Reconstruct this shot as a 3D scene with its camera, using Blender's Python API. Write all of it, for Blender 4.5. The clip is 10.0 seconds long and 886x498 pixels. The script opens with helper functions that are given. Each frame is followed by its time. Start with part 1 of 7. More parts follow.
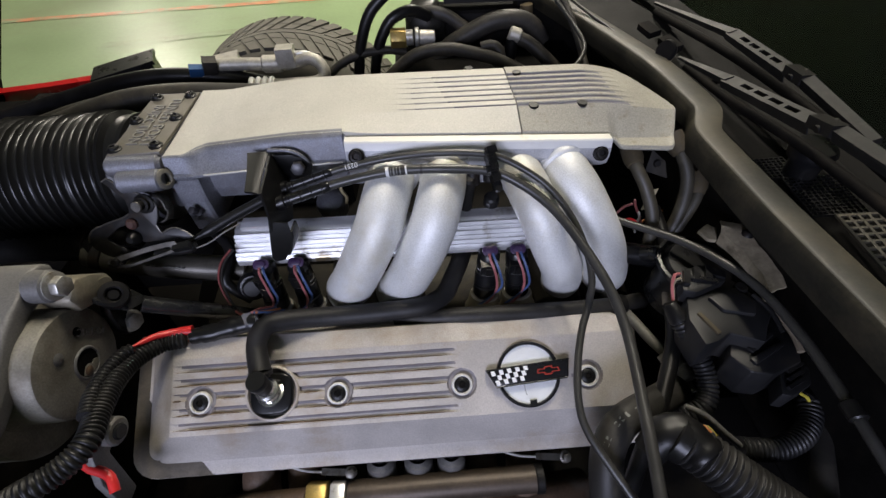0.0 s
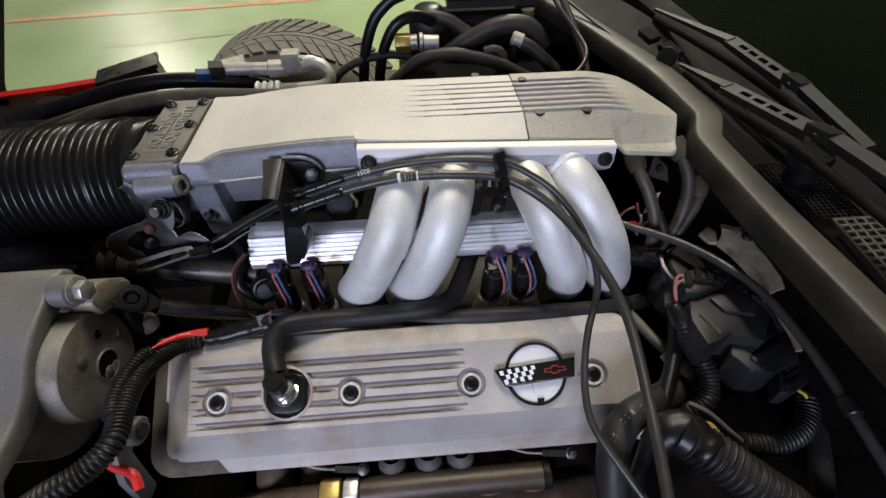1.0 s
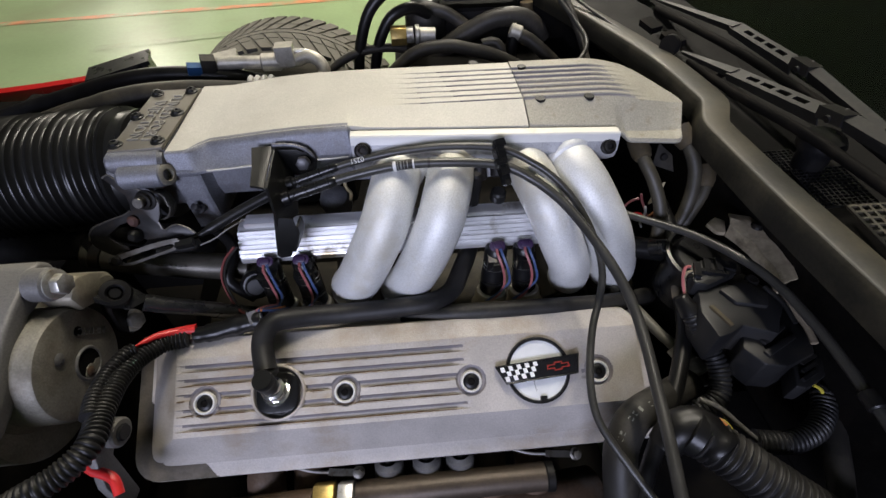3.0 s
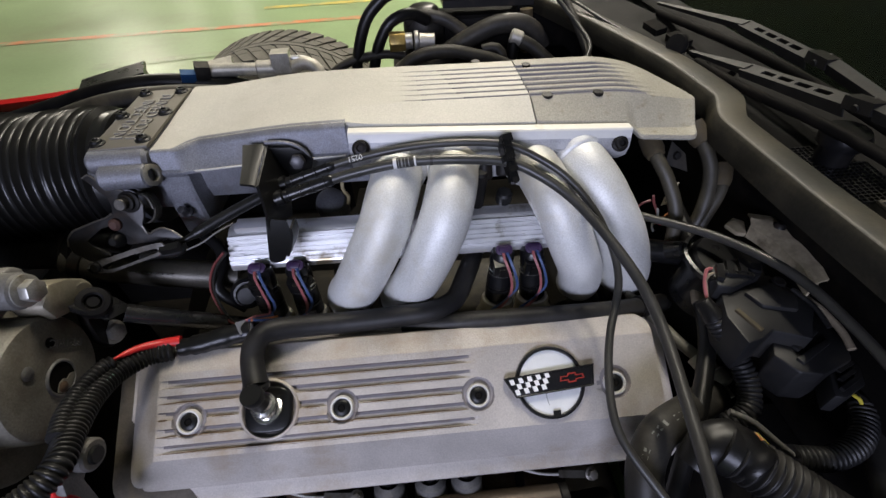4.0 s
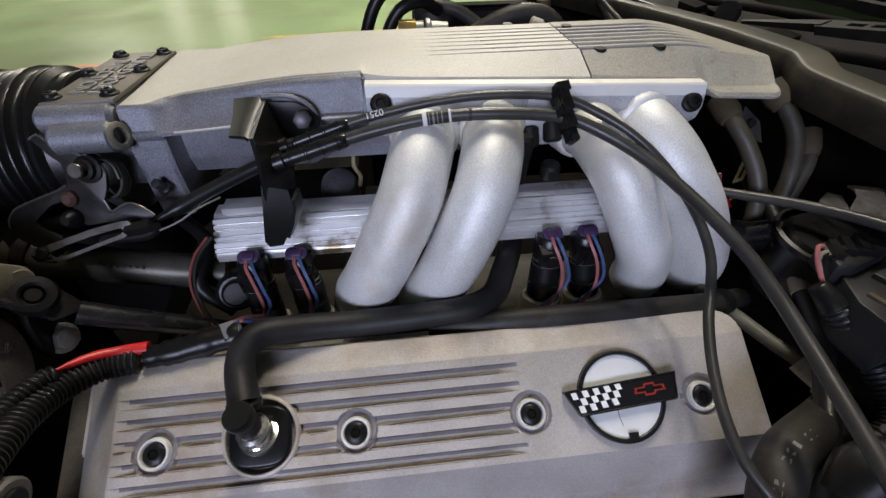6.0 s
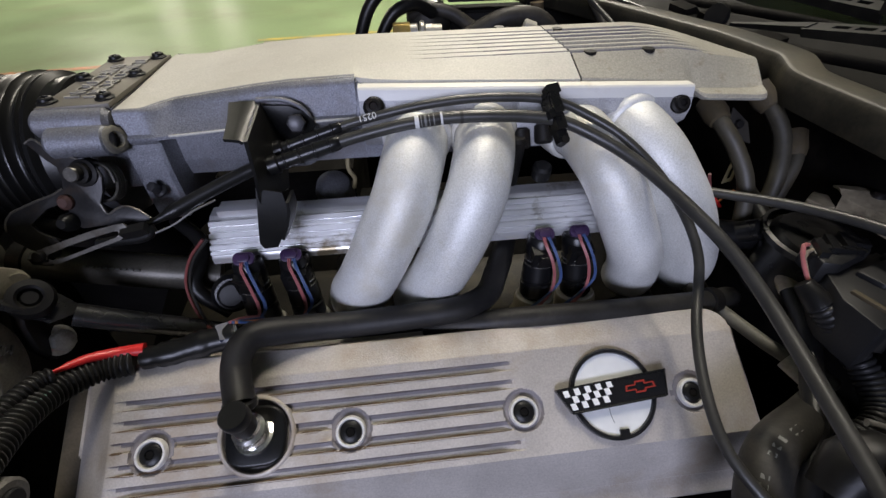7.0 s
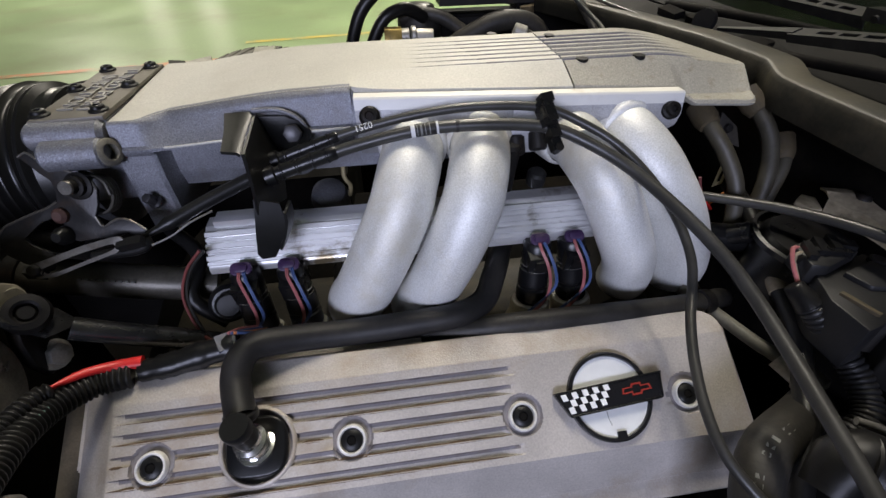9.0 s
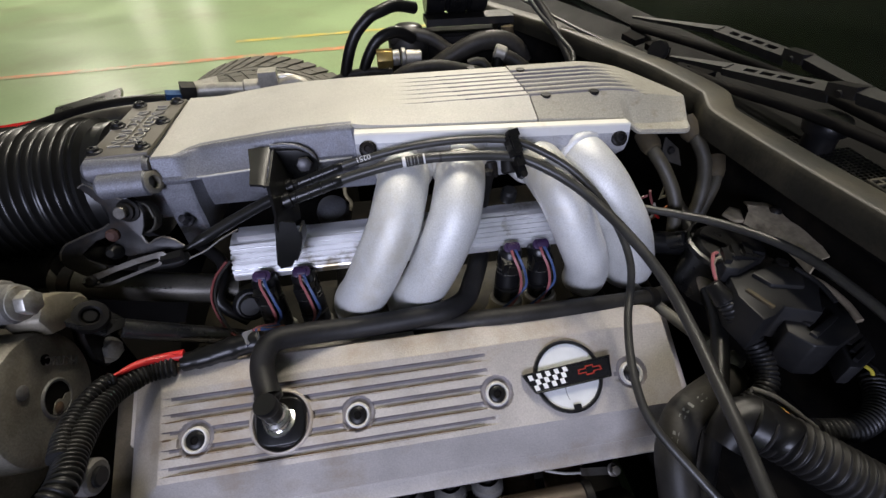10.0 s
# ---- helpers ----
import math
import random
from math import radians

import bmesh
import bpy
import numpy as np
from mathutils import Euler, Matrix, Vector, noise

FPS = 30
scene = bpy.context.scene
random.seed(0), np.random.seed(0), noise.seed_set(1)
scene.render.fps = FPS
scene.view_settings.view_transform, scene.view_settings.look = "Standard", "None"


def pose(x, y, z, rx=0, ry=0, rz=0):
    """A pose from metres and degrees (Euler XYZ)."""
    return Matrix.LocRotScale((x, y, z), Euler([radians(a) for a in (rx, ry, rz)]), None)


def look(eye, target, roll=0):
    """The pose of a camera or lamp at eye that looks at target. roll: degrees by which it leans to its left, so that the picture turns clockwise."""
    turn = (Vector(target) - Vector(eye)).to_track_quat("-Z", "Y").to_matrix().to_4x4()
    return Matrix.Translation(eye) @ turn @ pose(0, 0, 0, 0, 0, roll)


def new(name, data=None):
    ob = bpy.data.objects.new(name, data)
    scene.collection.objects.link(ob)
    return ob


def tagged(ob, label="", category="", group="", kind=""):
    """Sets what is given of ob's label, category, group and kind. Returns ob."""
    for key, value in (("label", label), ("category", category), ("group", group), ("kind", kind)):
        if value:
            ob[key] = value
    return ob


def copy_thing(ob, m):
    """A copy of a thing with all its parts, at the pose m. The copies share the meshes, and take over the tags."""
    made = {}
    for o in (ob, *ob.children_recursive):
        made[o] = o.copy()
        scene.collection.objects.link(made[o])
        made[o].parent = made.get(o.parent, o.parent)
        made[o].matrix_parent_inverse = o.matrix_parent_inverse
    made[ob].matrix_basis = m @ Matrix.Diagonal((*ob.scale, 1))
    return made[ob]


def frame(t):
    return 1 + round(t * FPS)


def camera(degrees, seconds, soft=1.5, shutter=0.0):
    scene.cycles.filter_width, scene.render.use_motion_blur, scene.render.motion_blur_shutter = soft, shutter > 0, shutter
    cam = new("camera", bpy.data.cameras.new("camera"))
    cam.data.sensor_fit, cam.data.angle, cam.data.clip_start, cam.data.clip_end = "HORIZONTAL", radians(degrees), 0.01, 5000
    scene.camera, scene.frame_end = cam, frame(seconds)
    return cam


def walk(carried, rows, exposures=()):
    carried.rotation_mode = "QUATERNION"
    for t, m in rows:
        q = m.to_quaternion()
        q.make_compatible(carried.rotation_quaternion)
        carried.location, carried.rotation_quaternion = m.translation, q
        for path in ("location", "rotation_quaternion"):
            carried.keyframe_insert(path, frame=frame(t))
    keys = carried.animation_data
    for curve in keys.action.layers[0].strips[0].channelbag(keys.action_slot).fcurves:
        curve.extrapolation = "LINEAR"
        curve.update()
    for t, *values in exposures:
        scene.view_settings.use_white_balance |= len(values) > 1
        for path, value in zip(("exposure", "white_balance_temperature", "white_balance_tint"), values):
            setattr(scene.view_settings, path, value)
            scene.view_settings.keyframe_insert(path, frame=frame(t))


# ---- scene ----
cam = camera(90.5, 10.0)
ROWS = [
    (0, (0.0351, -0.3794, 1.0418), (0.0702, 0.316, 0.3241), -1.36),
    (0.5, (0.0255, -0.384, 1.05), (0.0649, 0.3101, 0.3312), -1.26),
    (1, (0.0234, -0.3839, 1.0531), (0.065, 0.3096, 0.3338), -1.16),
    (1.5, (0.0222, -0.3848, 1.0438), (0.0637, 0.3111, 0.3269), -1.28),
    (2, (0.0203, -0.3826, 1.042), (0.0642, 0.312, 0.324), -1.2),
    (2.5, (0.0231, -0.3823, 1.0366), (0.0668, 0.3147, 0.3209), -1.29),
    (3.8, (0.024, -0.373, 1.021), (0.130, 1.047, -0.384), -1.15),
    (4, (0.0191, -0.3703, 1.0081), (0.0734, 0.3556, 0.3224), -1.28),
    (4.5, (0.0081, -0.346, 0.9782), (0.0696, 0.418, 0.3359), -1.07),
    (5, (-0.0077, -0.3371, 0.9358), (0.0576, 0.438, 0.3073), -1.05),
    (5.5, (-0.0172, -0.3375, 0.9272), (0.0521, 0.4361, 0.2973), -1.07),
    (6, (-0.0098, -0.3371, 0.9329), (0.0632, 0.4335, 0.2997), -1.05),
    (7.5, (-0.007, -0.3418, 0.9356), (0.0764, 0.4297, 0.3049), -1.12),
    (8, (-0.0077, -0.3401, 0.9362), (0.0817, 0.4302, 0.3049), -1.07),
    (8.5, (-0.0099, -0.3391, 0.9355), (0.0833, 0.4309, 0.3042), -1.07),
    (9, (-0.0105, -0.3389, 0.9408), (0.0864, 0.4303, 0.3091), -1.13),
    (9.5, (-0.0095, -0.3429, 0.9509), (0.0952, 0.422, 0.3153), -1.05),
    (10, (-0.0109, -0.3808, 0.9896), (0.1011, 0.378, 0.348), -1.11),
]
walk(cam, [(t, look(eye, target, roll)) for t, eye, target, roll in ROWS],
     exposures=[(0.0, -0.05), (1.0, -0.03), (2.7, 0.0), (4.5, -0.10), (5.5, -0.16), (8.5, -0.12), (10.0, -0.02)])
# ---- light ----
def area(name, eye, target, w, h, watts, colour):
    d = bpy.data.lights.new(name, "AREA")
    d.shape, d.size, d.size_y, d.energy, d.color = "RECTANGLE", w, h, watts, colour
    ob = new(name, d)
    ob.matrix_world = look(eye, target)
    return ob


WARM, COOL = (1.0, 0.92, 0.79), (0.70, 0.74, 1.0)
LAMPS = [(0.35, 1.15), (1.15, 4.7), (-3.6, 6.5), (-5.2, 9.0), (-6.4, 20.0), (-8.4, 20.0)]
for lx, ly in LAMPS:
    area("tube_light", (lx, ly, 3.52), (lx, ly, 0), 0.16, 1.25, {1.15: 88, 4.7: 250, 6.5: 130, 20.0: 90}.get(ly, 150), WARM)
# unseen cool source on the near side, added in mid-air short of the doorway
area("door_light", (-0.75, -2.85, 1.60), (0.0, 0.0, 0.75), 1.3, 0.9, 88, COOL)

world = bpy.data.worlds.new("world")
scene.world = world
world.use_nodes = True
world.node_tree.nodes["Background"].inputs[0].default_value = (0.5, 0.55, 0.6, 1)
world.node_tree.nodes["Background"].inputs[1].default_value = 0.008


# ---- materials ----
def mat(name, base, rough=0.5, metal=0.0, var=0.18, scale=30, bump=0.15, bscale=350, dirt=None, dirt_scale=14,
        dirt_from=0.52, dirt_to=0.72, rough_var=0.12, coat=0.0, spec=0.5, rand=0.0, bdist=0.0005, grain_mix=None):
    m = bpy.data.materials.new(name)
    m.use_nodes = True
    nt = m.node_tree
    n, l = nt.nodes, nt.links
    b = n["Principled BSDF"]
    co = n.new("ShaderNodeTexCoord")
    big = n.new("ShaderNodeTexNoise")
    big.inputs["Scale"].default_value, big.inputs["Detail"].default_value = scale, 6
    l.new(co.outputs["Object"], big.inputs["Vector"])
    fine = n.new("ShaderNodeTexNoise")
    fine.inputs["Scale"].default_value, fine.inputs["Detail"].default_value = bscale, 3
    l.new(co.outputs["Object"], fine.inputs["Vector"])
    ramp = n.new("ShaderNodeValToRGB")
    lo = [c * (1 - var) for c in base]
    hi = [min(1, c * (1 + var)) for c in base]
    ramp.color_ramp.elements[0].position, ramp.color_ramp.elements[1].position = 0.3, 0.7
    ramp.color_ramp.elements[0].color, ramp.color_ramp.elements[1].color = (*lo, 1), (*hi, 1)
    l.new(big.outputs["Fac"], ramp.inputs["Fac"])
    col = ramp.outputs["Color"]
    grain = n.new("ShaderNodeMixRGB")
    grain.blend_type, grain.inputs[0].default_value = "OVERLAY", min(0.5, var * 1.2) if grain_mix is None else grain_mix
    l.new(col, grain.inputs[1])
    l.new(fine.outputs["Fac"], grain.inputs[2])
    col = grain.outputs[0]
    if dirt:
        spot = n.new("ShaderNodeTexNoise")
        spot.inputs["Scale"].default_value, spot.inputs["Detail"].default_value = dirt_scale, 8
        spot.inputs["Roughness"].default_value = 0.65
        shift = n.new("ShaderNodeVectorMath")
        shift.inputs[1].default_value = (3.1, 1.7, 5.3)
        l.new(co.outputs["Object"], shift.inputs[0])
        l.new(shift.outputs[0], spot.inputs["Vector"])
        r2 = n.new("ShaderNodeValToRGB")
        r2.color_ramp.elements[0].position, r2.color_ramp.elements[1].position = dirt_from, dirt_to
        l.new(spot.outputs["Fac"], r2.inputs["Fac"])
        mx = n.new("ShaderNodeMixRGB")
        l.new(r2.outputs["Color"], mx.inputs[0])
        l.new(col, mx.inputs[1])
        mx.inputs[2].default_value = (*dirt, 1)
        col = mx.outputs[0]
    if rand:
        info = n.new("ShaderNodeObjectInfo")
        hs = n.new("ShaderNodeHueSaturation")
        mr = n.new("ShaderNodeMapRange")
        mr.inputs[3].default_value, mr.inputs[4].default_value = 1 - rand, 1 + rand
        l.new(info.outputs["Random"], mr.inputs[0])
        l.new(mr.outputs[0], hs.inputs["Value"])
        l.new(col, hs.inputs["Color"])
        col = hs.outputs["Color"]
    l.new(col, b.inputs["Base Color"])
    rr = n.new("ShaderNodeMapRange")
    rr.inputs[3].default_value, rr.inputs[4].default_value = max(0.02, rough - rough_var), min(1, rough + rough_var)
    l.new(big.outputs["Fac"], rr.inputs[0])
    l.new(rr.outputs[0], b.inputs["Roughness"])
    b.inputs["Metallic"].default_value = metal
    b.inputs["Specular IOR Level"].default_value = spec
    b.inputs["Coat Weight"].default_value = coat
    if bump:
        bn = n.new("ShaderNodeBump")
        bn.inputs["Strength"].default_value, bn.inputs["Distance"].default_value = bump, bdist
        l.new(fine.outputs["Fac"], bn.inputs["Height"])
        l.new(bn.outputs[0], b.inputs["Normal"])
    return m


CAST = mat("cast_aluminium", (0.47, 0.455, 0.405), 0.62, 0.22, 0.07, 18, 0.4, 800, dirt=(0.36, 0.335, 0.285), dirt_scale=9, dirt_from=0.50, dirt_to=0.85, grain_mix=0.28)
CAST_REAR = mat("cast_aluminium_dull", (0.315, 0.30, 0.255), 0.64, 0.2, 0.12, 26, 0.6, 750, dirt=(0.20, 0.165, 0.115), dirt_scale=110, dirt_from=0.58, dirt_to=0.76, grain_mix=0.45)
# darker, bluer copy of the cast aluminium; its shaded side is in the colour
CAST_SIDE = mat("shaded_sand_cast_aluminium", (0.185, 0.19, 0.212), 0.50, 0.5, 0.14, 30, 0.7, 1050, dirt=(0.14, 0.13, 0.128), dirt_scale=20, grain_mix=0.75, bdist=0.0006)
FLANGE = mat("machined_aluminium", (0.70, 0.69, 0.65), 0.58, 0.2, 0.06, 25, 0.2, 1400, dirt=(0.50, 0.45, 0.37), dirt_scale=24, dirt_from=0.58, dirt_to=0.85)
RUNNER = mat("silver_hammered_paint", (0.72, 0.72, 0.695), 0.54, 0.36, 0.08, 22, 0.55, 1000, dirt=(0.56, 0.51, 0.38), dirt_scale=13, dirt_from=0.48, dirt_to=0.75, grain_mix=0.85, bdist=0.0005)
COVER = mat("weathered_magnesium", (0.455, 0.422, 0.387), 0.52, 0.28, 0.14, 22, 0.5, 800, dirt=(0.33, 0.265, 0.19), dirt_scale=13, dirt_from=0.48, dirt_to=0.70, grain_mix=0.27, bdist=0.0004)
RECESS_SHADE = mat("recess_shade_grey", (0.215, 0.198, 0.200), 0.62, 0.2, 0.15, 40, 0.4, 900, dirt=(0.15, 0.12, 0.09), dirt_scale=30)
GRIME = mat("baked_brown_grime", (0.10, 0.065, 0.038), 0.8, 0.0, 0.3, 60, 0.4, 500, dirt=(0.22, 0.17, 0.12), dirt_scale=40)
GROOVE_SHADE = mat("dark_groove_shade", (0.135, 0.115, 0.115), 0.8, 0.0, 0.3, 60, 0.4, 500, dirt=(0.24, 0.20, 0.18), dirt_scale=50)
CHROME = mat("bright_plated_steel", (0.78, 0.77, 0.74), 0.20, 0.95, 0.08, 60, 0.05, 500, rough_var=0.05)
WASHER = mat("bright_worn_washer", (0.86, 0.84, 0.79), 0.34, 0.35, 0.12, 120, 0.2, 900, dirt=(0.35, 0.28, 0.20), dirt_scale=150, dirt_from=0.60, dirt_to=0.75)
GREY = mat("dull_cast_metal", (0.195, 0.183, 0.150), 0.58, 0.35, 0.25, 40, 0.6, 600, dirt=(0.095, 0.078, 0.055), dirt_scale=28, dirt_from=0.50, dirt_to=0.72, grain_mix=0.4)
PALE = mat("pale_cast_metal", (0.150, 0.146, 0.140), 0.55, 0.35, 0.16, 26, 0.5, 650, dirt=(0.11, 0.098, 0.08), dirt_scale=16, grain_mix=0.35)
RAIL = mat("extruded_aluminium", (0.95, 0.95, 0.96), 0.30, 0.78, 0.05, 60, 0.05, 600, rough_var=0.06, dirt=(0.26, 0.21, 0.13), dirt_scale=22, dirt_from=0.56, dirt_to=0.68)
ZINC = mat("zinc_plated_steel", (0.72, 0.71, 0.68), 0.36, 0.65, 0.12, 60, 0.1, 700, dirt=(0.30, 0.26, 0.20), dirt_scale=80)
STEEL = mat("worn_black_steel", (0.0095, 0.0088, 0.0083), 0.48, 0.1, 0.3, 45, 0.2, 900, dirt=(0.036, 0.024, 0.016), dirt_scale=45, dirt_from=0.56, dirt_to=0.80, spec=0.2)
BOLT = mat("dull_blued_bolt", (0.040, 0.039, 0.042), 0.38, 0.4, 0.2, 90, 0.1, 900)
LEAD = mat("khaki_rubber", (0.036, 0.032, 0.022), 0.5, 0.0, 0.25, 40, 0.2, 420, dirt=(0.07, 0.057, 0.034), dirt_scale=30)
KHAKI = mat("dusty_grey_rubber", (0.115, 0.108, 0.085), 0.6, 0.0, 0.2, 40, 0.2, 420, dirt=(0.075, 0.065, 0.045), dirt_scale=30)
SATIN = mat("satin_black_paint", (0.008, 0.008, 0.008), 0.38, 0.0, 0.25, 40, 0.12, 700, rough_var=0.1, spec=0.26)
RUBBER = mat("black_rubber", (0.0065, 0.0063, 0.0063), 0.36, 0.0, 0.25, 40, 0.2, 420, dirt=(0.016, 0.0145, 0.013), dirt_scale=25, dirt_from=0.5, dirt_to=0.8, spec=0.28)
DUSTY = mat("dusty_rubber", (0.022, 0.0205, 0.018), 0.52, 0.0, 0.25, 45, 0.25, 420, dirt=(0.052, 0.046, 0.036), dirt_scale=30, spec=0.28)
HOSE = mat("matt_black_rubber", (0.013, 0.0125, 0.0125), 0.52, 0.0, 0.25, 40, 0.25, 420, dirt=(0.026, 0.024, 0.022), dirt_scale=40, dirt_from=0.45, dirt_to=0.75, spec=0.3)
PIPE = mat("dull_oily_pipe", (0.085, 0.078, 0.064), 0.40, 0.4, 0.3, 30, 0.2, 600, dirt=(0.05, 0.042, 0.03), dirt_scale=30)
CABLE = mat("cable_sheath", (0.030, 0.029, 0.026), 0.40, 0.0, 0.2, 60, 0.12, 500)
PLASTIC = mat("black_plastic", (0.0055, 0.0055, 0.006), 0.30, 0.0, 0.25, 40, 0.12, 600, dirt=(0.020, 0.018, 0.015), dirt_scale=30, dirt_from=0.55, dirt_to=0.8, spec=0.4)
DARK = mat("grimy_black_metal", (0.007, 0.0065, 0.006), 0.7, 0.1, 0.35, 20, 0.4, 250, dirt=(0.016, 0.013, 0.010), dirt_scale=22, spec=0.04)
COWL = mat("dusty_black_rail", (0.031, 0.030, 0.024), 0.52, 0.0, 0.35, 14, 0.35, 420, dirt=(0.070, 0.060, 0.040), dirt_scale=17, dirt_from=0.42, dirt_to=0.72, spec=0.4, grain_mix=0.3)
RUST = mat("rusty_steel", (0.10, 0.062, 0.038), 0.75, 0.2, 0.35, 40, 0.5, 400, dirt=(0.16, 0.135, 0.11), dirt_scale=25)
BRASS = mat("brass", (0.46, 0.33, 0.11), 0.42, 0.8, 0.2, 60, 0.2, 500, dirt=(0.20, 0.15, 0.07), dirt_scale=60)
BROWN = mat("dusty_brown_panel", (0.20, 0.165, 0.115), 0.7, 0.0, 0.25, 40, 0.4, 400, dirt=(0.09, 0.07, 0.05), dirt_scale=40)
TAN = mat("braided_tan_sleeve", (0.045, 0.033, 0.014), 0.8, 0.0, 0.3, 60, 0.5, 900, dirt=(0.04, 0.032, 0.022), dirt_scale=50)
RED = mat("red_tape", (0.55, 0.02, 0.02), 0.4, 0.0, 0.15, 60, 0.1, 400)
PURPLE = mat("purple_clip", (0.035, 0.016, 0.055), 0.42, 0.0, 0.15, 60, 0.1, 400)
RUSTRED = mat("faded_red_wire", (0.17, 0.045, 0.04), 0.45, 0.0, 0.2, 80, 0.0)
LEVER_STEEL = mat("worn_lever_steel", (0.022, 0.021, 0.021), 0.42, 0.3, 0.35, 60, 0.3, 700, dirt=(0.045, 0.033, 0.024), dirt_scale=60, dirt_from=0.54, dirt_to=0.74, spec=0.4)
FLANK = mat("shaded_grimy_olive", (0.0165, 0.0150, 0.0105), 0.60, 0.0, 0.35, 24, 0.4, 350, dirt=(0.045, 0.038, 0.024), dirt_scale=22, dirt_from=0.50, dirt_to=0.75, spec=0.18)
PINK = mat("pink_wire", (0.34, 0.11, 0.11), 0.4, 0.0, 0.15, 80, 0.0)
BLUE = mat("blue_wire", (0.05, 0.085, 0.20), 0.4, 0.0, 0.15, 80, 0.0)
BLUEP = mat("blue_connector", (0.02, 0.07, 0.18), 0.4, 0.0, 0.2, 80, 0.0)
ORANGE = mat("orange_wire", (0.45, 0.16, 0.05), 0.45, 0.0, 0.15, 80, 0.0)
YELLOW = mat("yellow_wire", (0.45, 0.38, 0.05), 0.45, 0.0, 0.15, 80, 0.0)
WHITE = mat("white_enamel", (0.80, 0.80, 0.79), 0.3, 0.0, 0.04, 60, 0.0)
DISC = mat("brushed_badge_disc", (0.80, 0.81, 0.80), 0.38, 0.2, 0.06, 60, 0.05)
BADGE = mat("badge_black", (0.012, 0.012, 0.013), 0.22, 0.0, 0.1, 60, 0.03)
INK = mat("white_print", (0.62, 0.62, 0.60), 0.6, 0.0, 0.08, 90, 0.0)
FOIL = mat("bare_foil", (0.42, 0.40, 0.35), 0.48, 0.5, 0.2, 90, 0.3, 500)
FLOOR = mat("green_floor_paint", (0.30, 0.40, 0.215), 0.32, 0.0, 0.10, 1.6, 0.05, 40, dirt=(0.25, 0.29, 0.16), dirt_scale=1.3, dirt_from=0.5, dirt_to=0.75, rough_var=0.10)
EMBLEM = mat("dull_red_enamel", (0.30, 0.03, 0.02), 0.4, 0.0, 0.1, 80, 0.0)
LINE = mat("worn_orange_line", (0.62, 0.26, 0.13), 0.35, 0.0, 0.2, 8, 0.0, dirt=(0.36, 0.40, 0.24), dirt_scale=6, dirt_from=0.45, dirt_to=0.62)
LINE_Y = mat("worn_yellow_line", (0.62, 0.50, 0.13), 0.35, 0.0, 0.2, 8, 0.0, dirt=(0.40, 0.42, 0.22), dirt_scale=6, dirt_from=0.48, dirt_to=0.66)
SCUFF = mat("brown_scuff", (0.275, 0.325, 0.185), 0.35, 0.0, 0.2, 5, 0.05, 40, dirt=(0.29, 0.385, 0.21), dirt_scale=5, dirt_from=0.40, dirt_to=0.6)
WALL = mat("plain_wall_paint", (0.20, 0.20, 0.185), 0.8, 0.0, 0.08, 2, 0.05, 60)
TYRE = mat("tyre_rubber", (0.115, 0.108, 0.088), 0.75, 0.0, 0.15, 30, 0.3, 300, dirt=(0.14, 0.13, 0.105), dirt_scale=9)
GLOSSY = mat("glossy_black_rubber", (0.008, 0.008, 0.008), 0.30, 0.0, 0.2, 40, 0.1, 300, rough_var=0.06, spec=0.28)
SLEEVE = mat("conduit_plastic", (0.0095, 0.0095, 0.010), 0.44, 0.0, 0.25, 50, 0.12, 500, dirt=(0.026, 0.024, 0.021), dirt_scale=40, spec=0.32)
WIPER = mat("wiper_black_paint", (0.010, 0.0098, 0.0092), 0.52, 0.0, 0.2, 60, 0.1, 500, dirt=(0.022, 0.021, 0.018), dirt_scale=50, spec=0.22)
CASTING = mat("oily_cast_iron", (0.028, 0.023, 0.015), 0.6, 0.2, 0.35, 30, 0.5, 500, dirt=(0.075, 0.058, 0.030), dirt_scale=26)
TEAL = mat("teal_wire", (0.16, 0.27, 0.24), 0.4, 0.0, 0.15, 80, 0.0)
RELAY = mat("dull_moulded_plastic", (0.010, 0.010, 0.0105), 0.50, 0.0, 0.25, 40, 0.15, 600, dirt=(0.024, 0.021, 0.017), dirt_scale=30, dirt_from=0.5, dirt_to=0.8, spec=0.35)
OCHRE = mat("ochre_rust", (0.075, 0.052, 0.020), 0.8, 0.0, 0.4, 60, 0.5, 400, dirt=(0.03, 0.024, 0.015), dirt_scale=60)
PITCH = mat("black_grime_coat", (0.0032, 0.0030, 0.0028), 0.65, 0.0, 0.4, 30, 0.3, 250, dirt=(0.007, 0.006, 0.005), dirt_scale=30, dirt_from=0.55, dirt_to=0.75, spec=0.08)
BEIGE = mat("stained_beige_casting", (0.27, 0.245, 0.185), 0.55, 0.3, 0.2, 40, 0.5, 650, dirt=(0.15, 0.12, 0.08), dirt_scale=30)
STAIN_SHADE = mat("brown_stain_and_shade", (0.075, 0.062, 0.042), 0.6, 0.15, 0.3, 60, 0.4, 700, dirt=(0.15, 0.125, 0.095), dirt_scale=35, dirt_from=0.50, dirt_to=0.75)
# rough casting below the machined strip; bluish shade is in its grey
WEB = mat("shaded_cast_web", (0.40, 0.40, 0.41), 0.55, 0.3, 0.12, 30, 0.5, 1000, dirt=(0.27, 0.26, 0.25), dirt_scale=24, grain_mix=0.5)
LACQUER = mat("glossy_black_lacquer", (0.016, 0.016, 0.016), 0.26, 0.0, 0.2, 60, 0.05, 500, dirt=(0.030, 0.027, 0.022), dirt_scale=60, dirt_from=0.58, dirt_to=0.75, spec=0.7)
